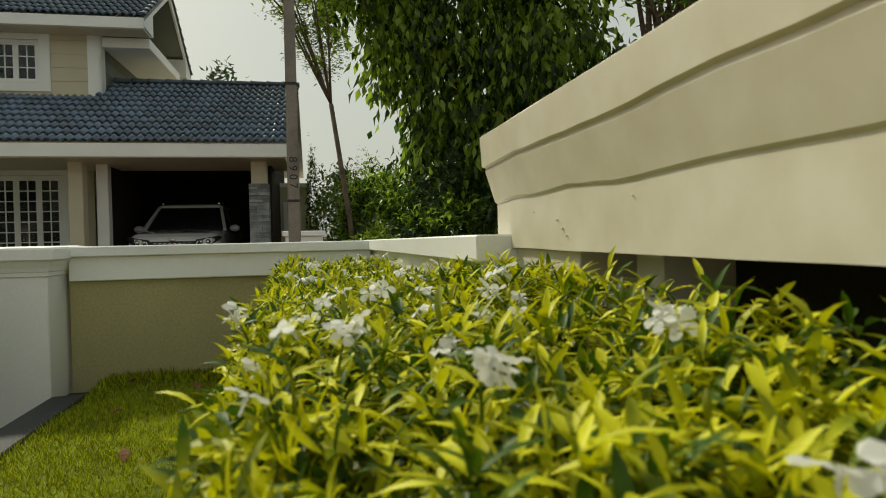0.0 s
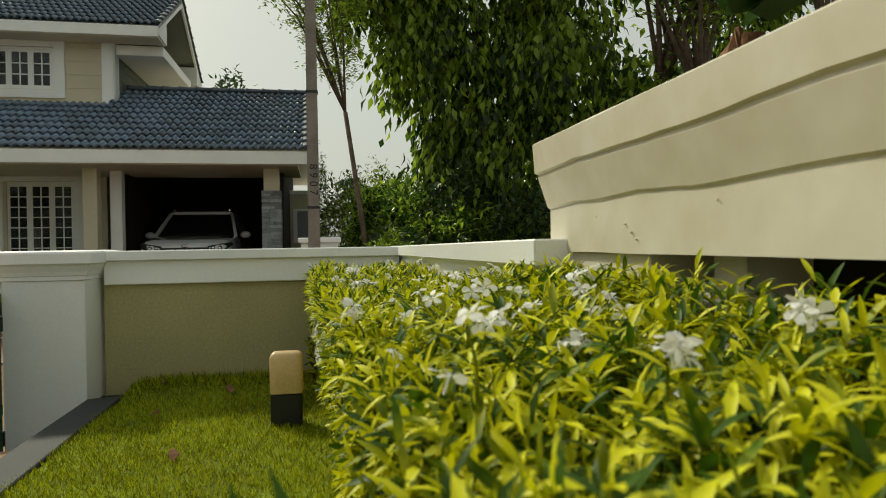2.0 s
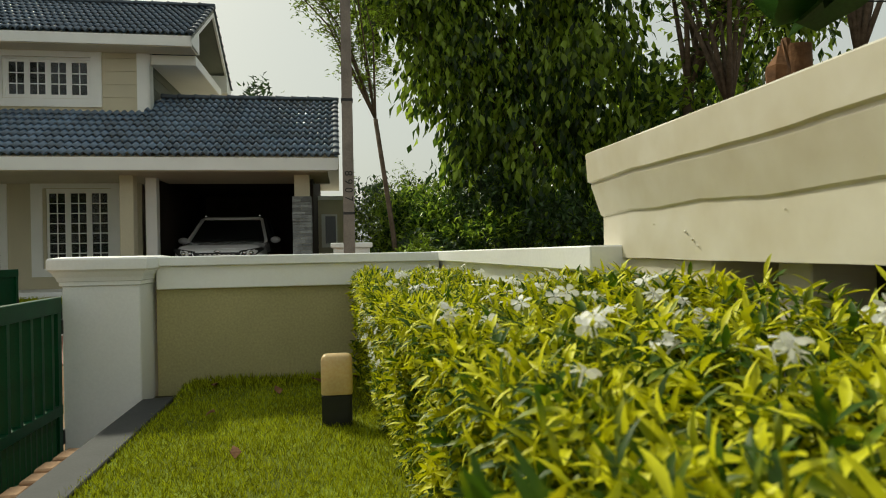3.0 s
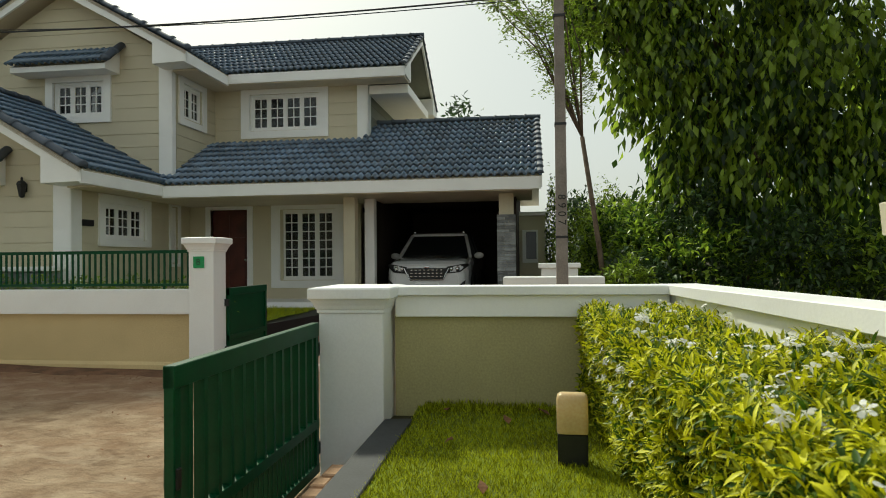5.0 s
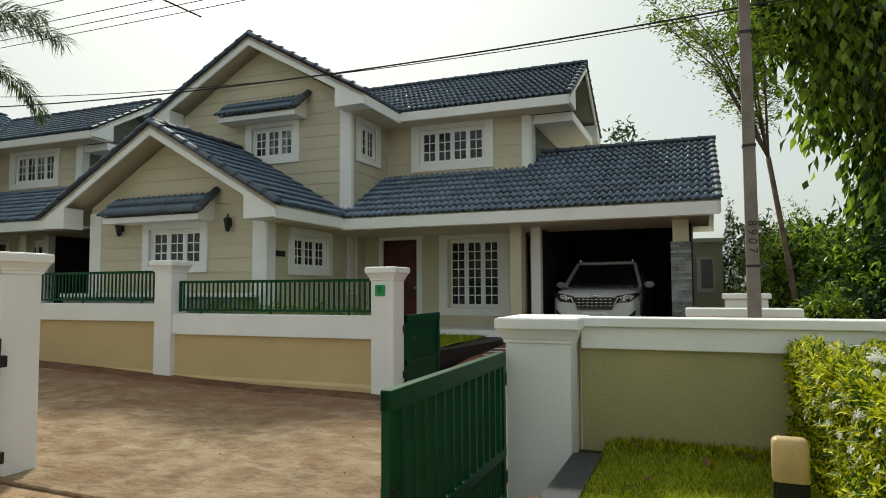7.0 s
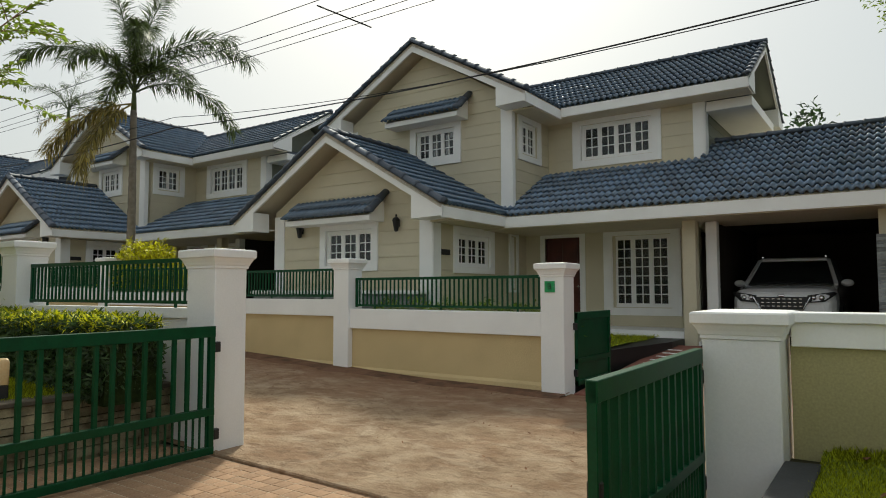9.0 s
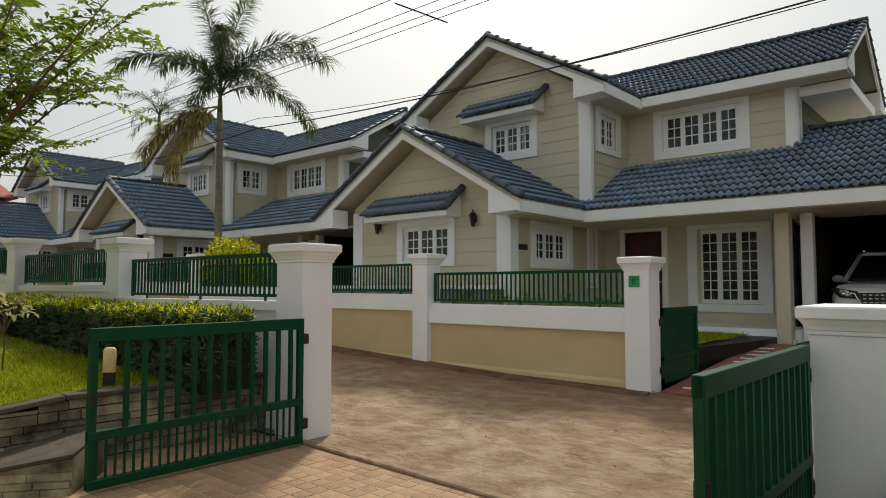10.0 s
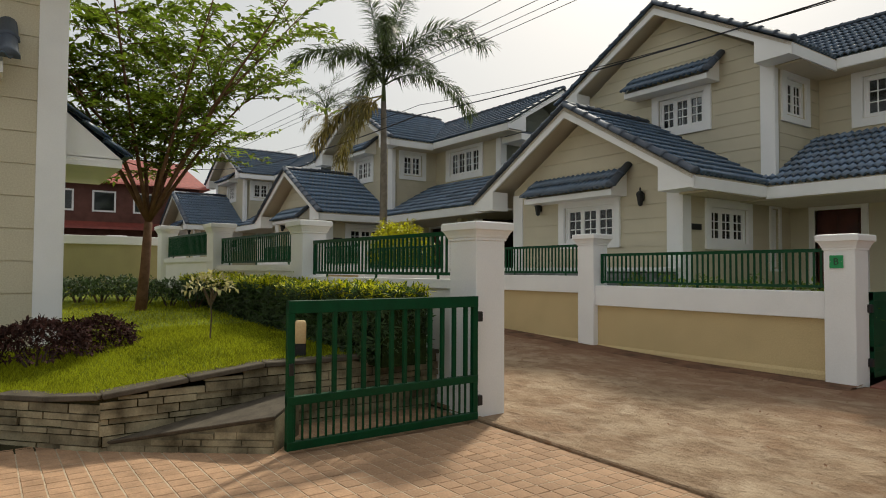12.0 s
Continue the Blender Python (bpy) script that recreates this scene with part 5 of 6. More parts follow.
for k, (x, y, tall, bud) in enumerate(((0.26, -0.10, 0.10, False), (0.44, -0.20, 0.06, False), (0.60, -0.38, 0.06, True), (0.30, 0.1, 0.06, False), (0.70, -0.1, 0.08, False),
                                       (0.78, 0.2, 0.09, True), (0.55, 0.25, 0.05, False), (0.66, 0.5, 0.07, False), (0.82, 0.55, 0.10, True), (0.40, 0.6, 0.05, True), (0.75, 0.9, 0.06, False), (0.60, 1.3, 0.05, False), (0.25, -0.48, 0.05, True), (0.16, 0.4, 0.05, False))):
    sprig(x, y, 1.125, tall, 100 + k, bud)


# ---- villa forecourt ----
bm = bmesh.new()
loft(bm, [[(-4.55, 7.45, -0.3), (-0.75, 7.45, -0.3), (-0.75, 12.0, -0.3), (-4.55, 12.0, -0.3)], [(-4.55, 7.45, 0.02), (-0.75, 7.45, 0.02), (-0.75, 12.0, 0.38), (-4.55, 12.0, 0.38)]])
drive = solo("driveway", bm, REDPAVE, (-2.6, 9.7, 0.2), "red cement driveway with pale inlaid strips at the villa", "driveway", "", "structure")
bm = bmesh.new()
box(bm, -0.13, 0.13, -0.025, 0.025, -0.01, 0.006)
inlay = mesh_of("inlay_strip", bm, TRIM)
for x in (-4.25, -3.3, -2.35):
    for k in range(11):
        y = 7.8 + 0.36 * k
        piece("inlay_strip", inlay, Matrix.Translation((x, y, 0.02 + (y - 7.45) * 0.0791 + 0.002)) @ Matrix.Rotation(0.079, 4, "X"), drive)
bm = bmesh.new()
prof = [(-8.7, 7.6), (-4.75, 7.6), (-4.72, 9.3), (-4.5, 10.6), (-4.35, 11.6), (-4.35, 12.55), (-8.7, 12.55)]
loft(bm, [[(x, y, -0.2) for x, y in prof], [(x, y, 0.47) for x, y in prof]])
solo("planting_bed", bm, BLACK, (-6.5, 10, 0), "raised bed with a black stone edge at the villa", "planting bed", "", "structure")
vill_h = lambda x, y: 0.49 + 0.02 * noise.noise((x, y, 3))
lawn("lawn_2", [(-8.65, -4.85, 7.7, 12.5)], vill_h, "small green lawn in front of the villa", [9000], 0.06, BLADE)
# stone-faced planter below the front window
pl = thing("stone_planter", (-11.0, 9.2, 0.4), "grey stone-clad planter with white rim below the villa window", "planter")
part("body", block(-13.5, -8.62, 9.12, 9.5, 0.2, 1.38, 0), STONE_GREY, pl)
part("rim", block(-13.55, -8.55, 9.05, 9.55, 1.38, 1.46, 0.01), TRIM, pl, "white planter rim")
rnd = random.Random(8)
z = 0.5
while z < 1.36:
    hh, x = rnd.uniform(0.06, 0.10), -13.5
    while x < -8.65:
        ln = rnd.uniform(0.18, 0.42)
        part("cladding_stone", block(x, min(-8.62, x + ln - 0.01), 9.09 + rnd.uniform(0, 0.02), 9.14, z, min(1.38, z + hh - 0.008), 0), STONE_GREY, pl)
        x += ln
    z += hh


def shrub(name, c, r, n, leaf, mat, label, flat=0.0, hang=0.0, kind="", cat="shrub", core=True):
    """A bushy plant: short stems, a dark heart and a coat of leaves with an uneven outline."""
    c, r = np.array(c, float), np.array(r, float)
    s = thing(name, (c[0], c[1], c[2] - r[2]), label, cat)
    for k in range(5):
        a = k * 1.26
        bm = bmesh.new()
        tube(bm, [(c[0], c[1], c[2] - r[2] - 0.05), (c[0] + 0.4 * r[0] * math.cos(a), c[1] + 0.4 * r[1] * math.sin(a), c[2])], [0.02, 0.008], 5)
        part("stem", bm, BARK, s)
    d = unit(n)
    d[:, 2] = np.abs(d[:, 2]) * 1.2 - 0.25
    rad = (1 + 0.35 * lumpy(d, 2.2, c[0]) + 0.25 * lumpy(d, 5, c[1])) * RNG.uniform(0.55, 1.0, n) ** 0.4
    p = c + d * r * rad[:, None]
    leaf_cloud("leaves", p, d * 0.6 + unit(n) * 0.8 - np.array([0, 0, hang]), np.array([0, 0, 1.0]) + 0.4 * unit(n), leaf, leaf * 0.42, mat, s)
    return s


for x in (-8.3, -7.6, -6.9, -6.2, -5.6, -5.1):
    shrub("low_shrub", (x, 7.86, 0.92 + 0.05 * math.sin(x * 9)), (0.46, 0.2, 0.36), 520, 0.07, LEAF_LIGHT, "low leafy green shrub behind the railing")

# ---- car ----
def build_car(cx, y0, z):
    """A white sport utility vehicle, nose towards -y."""
    car = thing("car", (cx, y0 + 2.3, z), "white sport utility vehicle parked in the dark car port", "car")
    def ring(y, w_low, w_mid, w_top, zl, zm, zt):
        pts = [(-w_low, zl), (-w_mid, zl + 0.18), (-w_mid, zm), (-w_top, zt - 0.04), (-w_top * 0.82, zt), (w_top * 0.82, zt), (w_top, zt - 0.04), (w_mid, zm), (w_mid, zl + 0.18), (w_low, zl)]
        return [(cx + x, y0 + y, z + q) for x, q in pts]
    bm = bmesh.new()
    loft(bm, [ring(0.0, 0.60, 0.72, 0.66, 0.30, 0.70, 0.92), ring(0.05, 0.70, 0.82, 0.76, 0.27, 0.78, 1.00), ring(0.22, 0.80, 0.91, 0.84, 0.25, 0.86, 1.08),
              ring(0.6, 0.86, 0.94, 0.88, 0.25, 0.92, 1.13), ring(1.35, 0.88, 0.945, 0.90, 0.25, 0.98, 1.19), ring(2.6, 0.88, 0.945, 0.90, 0.25, 1.0, 1.18),
              ring(4.2, 0.88, 0.93, 0.88, 0.28, 1.0, 1.18), ring(4.55, 0.80, 0.86, 0.80, 0.35, 0.95, 1.12)])
    body = part("body", bevel(bm, 0.025, 3), CARPAINT, car)
    bm = bmesh.new()
    low = [(cx - 0.84, y0 + 1.25, z + 1.16), (cx + 0.84, y0 + 1.25, z + 1.16), (cx + 0.86, y0 + 4.45, z + 1.16), (cx - 0.86, y0 + 4.45, z + 1.16)]
    top = [(cx - 0.66, y0 + 2.0, z + 1.70), (cx + 0.66, y0 + 2.0, z + 1.70), (cx + 0.66, y0 + 4.1, z + 1.72), (cx - 0.66, y0 + 4.1, z + 1.72)]
    loft(bm, [low, top])
    part("glasshouse", bm, CARGLASS, car, "dark tinted windscreen and windows")
    bm = bmesh.new()
    rt = [[(cx + s * (0.66 - e), y0 + (2.02 - 0.03 + e if f else 4.12 - e), z + zz) for s, f in ((-1, 1), (1, 1), (1, 0), (-1, 0))] for e, zz in ((-0.02, 1.69), (-0.01, 1.745), (0.10, 1.775))]
    loft(bm, rt)
    part("roof", bevel(bm, 0.012), CARPAINT, car)
    for s in (-1, 1):
        bm = bmesh.new()
        strip(bm, (cx + s * 0.85, y0 + 1.22, z + 1.17), (cx + s * 0.67, y0 + 2.0, z + 1.71), 0.07, 0.05)
        part("windscreen_pillar", bm, CARPAINT, car)
        for ya, yb in ((2.55, 2.6), (3.5, 3.6)):
            bm = bmesh.new()
            strip(bm, (cx + s * 0.865, y0 + ya, z + 1.17), (cx + s * 0.675, y0 + yb, z + 1.71), 0.09, 0.03, up=(s, 0, 0.3))
            part("door_pillar", bm, BLACK, car)
        bm = bmesh.new()
        tube(bm, [(cx + s * 0.62, y0 + 2.05, z + 1.79), (cx + s * 0.62, y0 + 3.9, z + 1.80)], [0.018, 0.018], 6)
        part("roof_rail", bm, CHROME, car)
        # mirror
        bm = bmesh.new()
        bmesh.ops.create_uvsphere(bm, u_segments=12, v_segments=8, radius=1, matrix=Matrix.Translation((cx + s * 1.03, y0 + 1.55, z + 1.20)) @ Matrix.Diagonal((0.12, 0.07, 0.08, 1)))
        part("side_mirror", bm, CARPAINT, car, "", True)
        # headlamp
        bm = bmesh.new()
        loft(bm, [[(cx + s * a, y0 + b, z + q) for a, b, q in ((0.42, -0.035, 0.80), (0.74, -0.025, 0.83), (0.93, 0.16, 0.98), (0.88, 0.12, 1.02), (0.45, -0.03, 0.95))],
                  [(cx + s * a, y0 + b + 0.16, z + q) for a, b, q in ((0.42, -0.03, 0.80), (0.74, -0.02, 0.83), (0.93, 0.16, 0.98), (0.88, 0.12, 1.02), (0.45, -0.03, 0.95))]])
        hl = part("headlamp", bm, BLACK, car, "dark glossy headlamp")
        for dx, rr in ((0.55, 0.05), (0.68, 0.055)):
            bm = bmesh.new()
            bmesh.ops.create_uvsphere(bm, u_segments=10, v_segments=6, radius=rr, matrix=Matrix.Translation((cx + s * dx, y0 - 0.0 + (dx - 0.5) * 0.1, z + 0.90)))
            part("lens", bm, CHROME, hl, "bright projector lens", True)
        bm = bmesh.new()
        loft(bm, [[(cx + s * a, y0 + b, z + q) for a, b, q in ((0.60, -0.03, 0.40), (0.80, 0.0, 0.43), (0.86, 0.04, 0.66), (0.72, -0.03, 0.55))],
                  [(cx + s * a, y0 + b + 0.2, z + q) for a, b, q in ((0.60, 0.0, 0.42), (0.80, 0.09, 0.45), (0.82, 0.12, 0.62), (0.70, 0.02, 0.55))]])
        part("fog_lamp", bm, BLACK, car)
        for yy in (0.85, 3.6):
            bm = bmesh.new()
            bmesh.ops.create_cone(bm, cap_ends=True, segments=24, radius1=0.37, radius2=0.37, depth=0.24, matrix=Matrix.Translation((cx + s * 0.83, y0 + yy, z + 0.37)) @ Matrix.Rotation(math.pi / 2, 4, "Y"))
            wh = part("wheel", bevel(bm, 0.03, 2), RUBBER, car, "black tyre", True)
            bm = bmesh.new()
            bmesh.ops.create_cone(bm, cap_ends=True, segments=20, radius1=0.25, radius2=0.22, depth=0.03, matrix=Matrix.Translation((cx + s * 0.955, y0 + yy, z + 0.37)) @ Matrix.Rotation(s * math.pi / 2, 4, "Y"))
            part("rim", bm, CHROME, wh)
            bm = bmesh.new()
            arc = [(cx + s * 0.945, y0 + yy + 0.44 * math.cos(a), z + 0.37 + 0.44 * math.sin(a)) for a in [math.pi * k / 10 for k in range(11)]]
            tube(bm, arc, [0.045] * 11, 6)
            part("wheel_arch", bm, RUBBER, car, "", True)
    # grille with bright teeth, chrome bar, intake, plate
    bm = bmesh.new()
    loft(bm, [[(cx + a, y0 - 0.05 + 0.03 * abs(a), z + q) for a, q in ((-0.36, 0.68), (0.36, 0.68), (0.46, 0.92), (-0.46, 0.92))], [(cx + a, y0 + 0.1, z + q) for a, q in ((-0.36, 0.68), (0.36, 0.68), (0.46, 0.92), (-0.46, 0.92))]])
    gr = part("grille", bm, BLACK, car, "black grille with chrome teeth")
    for k in range(8):
        for zz in (0.74, 0.81, 0.88):
            x = -0.33 + 0.66 * k / 7
            part("tooth", block(cx + x - 0.028, cx + x + 0.028, y0 - 0.062, y0 - 0.03, z + zz - 0.010, z + zz + 0.010, 0.003), CHROME, gr)
    bm = bmesh.new()
    tube(bm, [(cx - 0.5, y0 - 0.04, z + 0.92), (cx - 0.37, y0 - 0.055, z + 0.665), (cx + 0.37, y0 - 0.055, z + 0.665), (cx + 0.5, y0 - 0.04, z + 0.92)], [0.014] * 4, 6)
    part("chrome_trim", bm, CHROME, car)
    bm = bmesh.new()
    bmesh.ops.create_uvsphere(bm, u_segments=12, v_segments=6, radius=1, matrix=Matrix.Translation((cx, y0 - 0.03, z + 0.945)) @ Matrix.Diagonal((0.07, 0.015, 0.03, 1)))
    part("emblem", bm, CHROME, car)
    part("air_intake", block(cx - 0.44, cx + 0.44, y0 - 0.03, y0 + 0.1, z + 0.30, z + 0.44, 0.01), BLACK, car)
    pt = part("number_plate", block(cx - 0.26, cx + 0.26, y0 - 0.045, y0 - 0.002, z + 0.48, z + 0.60, 0.003), TRIM, car, "white registration plate")
    lettering("KL 07 CP 2017", 0.075, pose(cx, y0 - 0.047, z + 0.54, 90, 0, 0), INK, pt, "lettering")
    bm = bmesh.new()
    for s in (-0.3, 0.3):
        strip(bm, (cx + s - 0.28, y0 + 1.27, z + 1.195), (cx + s + 0.25, y0 + 1.33, z + 1.24), 0.02, 0.015)
    part("wiper", bm, RUBBER, car)
    return car


build_car(-2.66, 13.15, 0.40)

# ---- pole and cables ----
PX0, PY0 = 0.0, 6.9
pole = thing("utility_pole", (PX0, PY0, 0), "weathered grey concrete utility pole with painted numbers", "pole")
bm = bmesh.new()
loft(bm, square_rings(PX0, PY0, 0.062, 0.055, [(0.012, -0.3), (0.0, 3.5), (-0.012, 7.1)]))
part("shaft", bevel(bm, 0.010), CONCRETE, pole)
for k, digit in enumerate("8907"):
    lettering(digit, 0.13, pose(PX0, PY0 - 0.064, 2.24 - 0.10 * k, 90, 90, 0), INK, pole, "painted_digit")
bm = bmesh.new()
strip(bm, (PX0, PY0 - 0.15, 6.52), (PX0, PY0 + 1.35, 6.52), 0.06, 0.06)
part("cross_arm", bm, CONCRETE, pole)
for zz in (1.75, 3.1, 4.4):
    bm = bmesh.new()
    loft(bm, square_rings(PX0, PY0, 0.066, 0.059, [(0.004, zz), (0.004, zz + 0.03)]))
    part("band", bm, BLACK, pole, "thin dark strap round the pole")


def cable(name, a, b, sag, r, label, n=24):
    a, b = Vector(a), Vector(b)
    pts = [a.lerp(b, k / n) - Vector((0, 0, sag * 4 * (k / n) * (1 - k / n))) for k in range(n + 1)]
    bm = bmesh.new()
    tube(bm, pts, [r] * (n + 1), 5)
    return solo(name, bm, WIRE, a, label, "cable", "overhead cables")


cable("cable", (-16.0, 8.5, 5.68), (-36.0, 7.6, 6.6), 0.5, 0.016, "thick black cable running on along the villas")
cable("cable", (2.0, 8.5, 5.45), (-16.0, 8.5, 5.68), 0.30, 0.014, "thick black sagging cable along the road")
cable("cable", (2.0, 8.52, 5.42), (-16.0, 8.5, 5.95), 0.42, 0.008, "thin black cable beside the thick one")
cable("cable", (-16.0, 8.5, 5.95), (-36.0, 7.6, 6.9), 0.4, 0.008, "thin black cable running on along the villas")
cable("cable", (2.0, 8.5, 5.45), (16.0, 8.5, 5.9), 0.4, 0.015, "black cable running on past the pole")
for y in (6.92, 7.48, 7.80, 8.07):
    cable("cable", (8.0, y, 6.62), (-42.0, y - 0.6, 6.75), 0.14, 0.007, "thin bare power line high over the road")
bm = bmesh.new()
strip(bm, (-9.1, 6.86, 6.54), (-9.0, 8.2, 6.57), 0.02, 0.02)
solo("line_spacer", bm, WIRE, (-9.05, 7.5, 6.55), "dark spacer rod between the power lines", "spacer")

# ---- left lawn, stone retaining wall and step ----
def left_h(x, y):
    edge = 0.26 + 0.20 * min(1, max(0, (y + 0.9) / 1.6))
    return edge + 0.045 * max(0, -7.3 - x) + 0.015 * noise.noise((x * 1.2, y * 1.2, 5)) + 0.02 * max(0, min(1, y))


lawn("lawn_3", [(-10.2, -7.2, -0.45, 2.4), (-14.0, -10.2, -3.0, 2.4), (-19.4, -14.0, -3.0, 2.4), (-10.2, -7.98, -3.0, -1.08), *[(-10.2, -7.2 - 0.78 * (k + 1) / 6, -0.45 - 0.63 * (k + 1) / 6, -0.45 - 0.63 * k / 6) for k in range(6)]], left_h, "sunlit green lawn bank behind the stone wall", [52000, 26000, 9000, 12000, *[2200] * 6], 0.038, BLADE)
WALLRUN = [(-7.12, 3.0), (-7.12, -0.42), (-7.9, -1.12), (-7.95, -4.0)]
rw = thing("retaining_wall", (-7.1, 0.8, -0.12), "low retaining wall of split brown stones with flat coping", "wall", "", "structure")
rnd = random.Random(21)
for (xa, ya), (xb, yb) in zip(WALLRUN, WALLRUN[1:]):
    a, b = Vector((xa, ya, 0)), Vector((xb, yb, 0))
    d, L = (b - a).normalized(), (b - a).length
    nrm = Vector((-d.y, d.x, 0))
    ztop = lambda p: left_h(p.x - 0.15, p.y) - 0.02
    bm = bmesh.new()
    hexa(bm, [(a - nrm * 0.25) + Vector((0, 0, -0.3)), (b - nrm * 0.25) + Vector((0, 0, -0.3)), b - nrm * 0.02 + Vector((0, 0, -0.3)), a - nrm * 0.02 + Vector((0, 0, -0.3)),
              (a - nrm * 0.25) + Vector((0, 0, ztop(a))), (b - nrm * 0.25) + Vector((0, 0, ztop(b))), b - nrm * 0.02 + Vector((0, 0, ztop(b))), a - nrm * 0.02 + Vector((0, 0, ztop(a)))])
    part("core", bm, EARTH_AND_SHADE, rw)
    # coping
    n = int(L / 0.7) + 1
    for k in range(n):
        p, q = a.lerp(b, k / n), a.lerp(b, (k + 1) / n - 0.004)
        bm = bmesh.new()
        strip(bm, p - nrm * 0.08 + Vector((0, 0, ztop(p) + 0.02)), q - nrm * 0.08 + Vector((0, 0, ztop(q) + 0.02)), 0.24, 0.045)
        part("coping_stone", bevel(bm, 0.008), CAPSTONE, rw)
    z = -0.14
    while z < 0.46:
        hh, s = rnd.uniform(0.05, 0.09), rnd.uniform(-0.2, 0)
        while s < L:
            ln = rnd.uniform(0.16, 0.55)
            s0, s1 = max(0, s), min(L, s + ln - 0.01)
            p, q = a + d * s0, a + d * s1
            zt = min(z + hh - 0.01, ztop(p) - 0.004, ztop(q) - 0.004)
            if s1 - s0 > 0.04 and zt - z > 0.02:
                o = rnd.uniform(-0.012, 0.022)
                bm = bmesh.new()
                hexa(bm, [p - nrm * 0.03 + Vector((0, 0, z)), q - nrm * 0.03 + Vector((0, 0, z)), q + nrm * o + Vector((0, 0, z + rnd.uniform(-0.004, 0.004))), p + nrm * o + Vector((0, 0, z + rnd.uniform(-0.004, 0.004))),
                          p - nrm * 0.03 + Vector((0, 0, zt)), q - nrm * 0.03 + Vector((0, 0, zt)), q + nrm * (o - 0.004) + Vector((0, 0, zt)), p + nrm * (o - 0.004) + Vector((0, 0, zt))])
                part("stone", bm, STONE, rw)
            s += ln
        z += hh
st = thing("stone_step", (-6.6, 0.5, -0.12), "wedge-shaped stone ramp with a flat brown top", "step", "", "structure")
bm = bmesh.new()
foot = [(-7.12, -0.36), (-6.28, 0.74), (-6.75, 1.15), (-7.12, 1.15)]
tops_z = [-0.07, 0.15, 0.20, 0.18]
loft(bm, [[(x, y, -0.3) for x, y in foot], [(x, y, t) for (x, y), t in zip(foot, tops_z)]])
part("body", bm, STONE, st)
bm = bmesh.new()
loft(bm, [[(x, y, t + 0.001) for (x, y), t in zip(foot, tops_z)], [(x + 0.015, y - 0.01, t + 0.035) for (x, y), t in zip(foot, tops_z)]])
part("top_slab", bevel(bm, 0.006), CAPSTONE, st)
a, b = Vector((-7.12, -0.36, 0)), Vector((-6.28, 0.74, 0))
d, L = (b - a).normalized(), (b - a).length
nrm = Vector((d.y, -d.x, 0))
z = -0.14
while z < 0.14:
    hh, s = rnd.uniform(0.055, 0.08), 0.0
    while s < L:
        ln = rnd.uniform(0.14, 0.34)
        s1 = min(L, s + ln - 0.01)
        lim = -0.075 + 0.22 * s / L
        if z + hh * 0.6 < lim and s1 - s > 0.04:
            zt = min(z + hh - 0.01, lim)
            p, q = a + d * s, a + d * s1
            o = rnd.uniform(0.004, 0.018)
            bm = bmesh.new()
            hexa(bm, [p + Vector((0, 0, z)), q + Vector((0, 0, z)), q + nrm * o + Vector((0, 0, z)), p + nrm * o + Vector((0, 0, z)), p + Vector((0, 0, zt)), q + Vector((0, 0, zt)), q + nrm * o + Vector((0, 0, zt)), p + nrm * o + Vector((0, 0, zt))])
            part("stone", bm, STONE, st)
        s += ln
    z += hh

# side_mat is darker: the hedge's shadow side is put into its leaf colour
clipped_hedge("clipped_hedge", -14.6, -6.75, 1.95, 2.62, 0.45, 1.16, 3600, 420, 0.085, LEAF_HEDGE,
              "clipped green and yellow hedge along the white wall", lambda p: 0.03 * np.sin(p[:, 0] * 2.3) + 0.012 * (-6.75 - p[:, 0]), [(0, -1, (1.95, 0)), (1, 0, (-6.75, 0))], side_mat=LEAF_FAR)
shrub("purple_shrub", (-9.1, -0.75, 0.56), (0.62, 0.55, 0.28), 2600, 0.065, LEAF_PURPLE, "low purple-leaved shrub beside the house corner")
shrub("purple_shrub", (-9.75, -0.1, 0.56), (0.5, 0.42, 0.26), 2000, 0.065, LEAF_PURPLE, "low dark purple-leaved shrub on the lawn")
for k in range(9):
    x, y = -12.7 - 0.45 * k, 1.75 - 0.30 * k
    shrub("low_shrub", (x, y, left_h(x, y) + 0.20), (0.55, 0.42, 0.26), 900, 0.07, LEAF_FAR, "low dark green border shrub at the lawn's edge")
shrub("white_leaf_sapling", (-8.9, 0.95, left_h(-8.9, 0.95) + 0.62), (0.26, 0.26, 0.16), 110, 0.09, LEAF_CREAM, "slender sapling with cream variegated leaves", cat="sapling")
bm = bmesh.new()
z0 = left_h(-8.9, 0.95)
tube(bm, [(-8.9, 0.95, z0 - 0.03), (-8.88, 0.96, z0 + 0.25), (-8.92, 0.95, z0 + 0.6)], [0.010, 0.008, 0.005], 5)
solo("sapling_stake", bm, BARK, (-8.9, 0.95, z0), "thin brown sapling stem in the lawn", "stem")


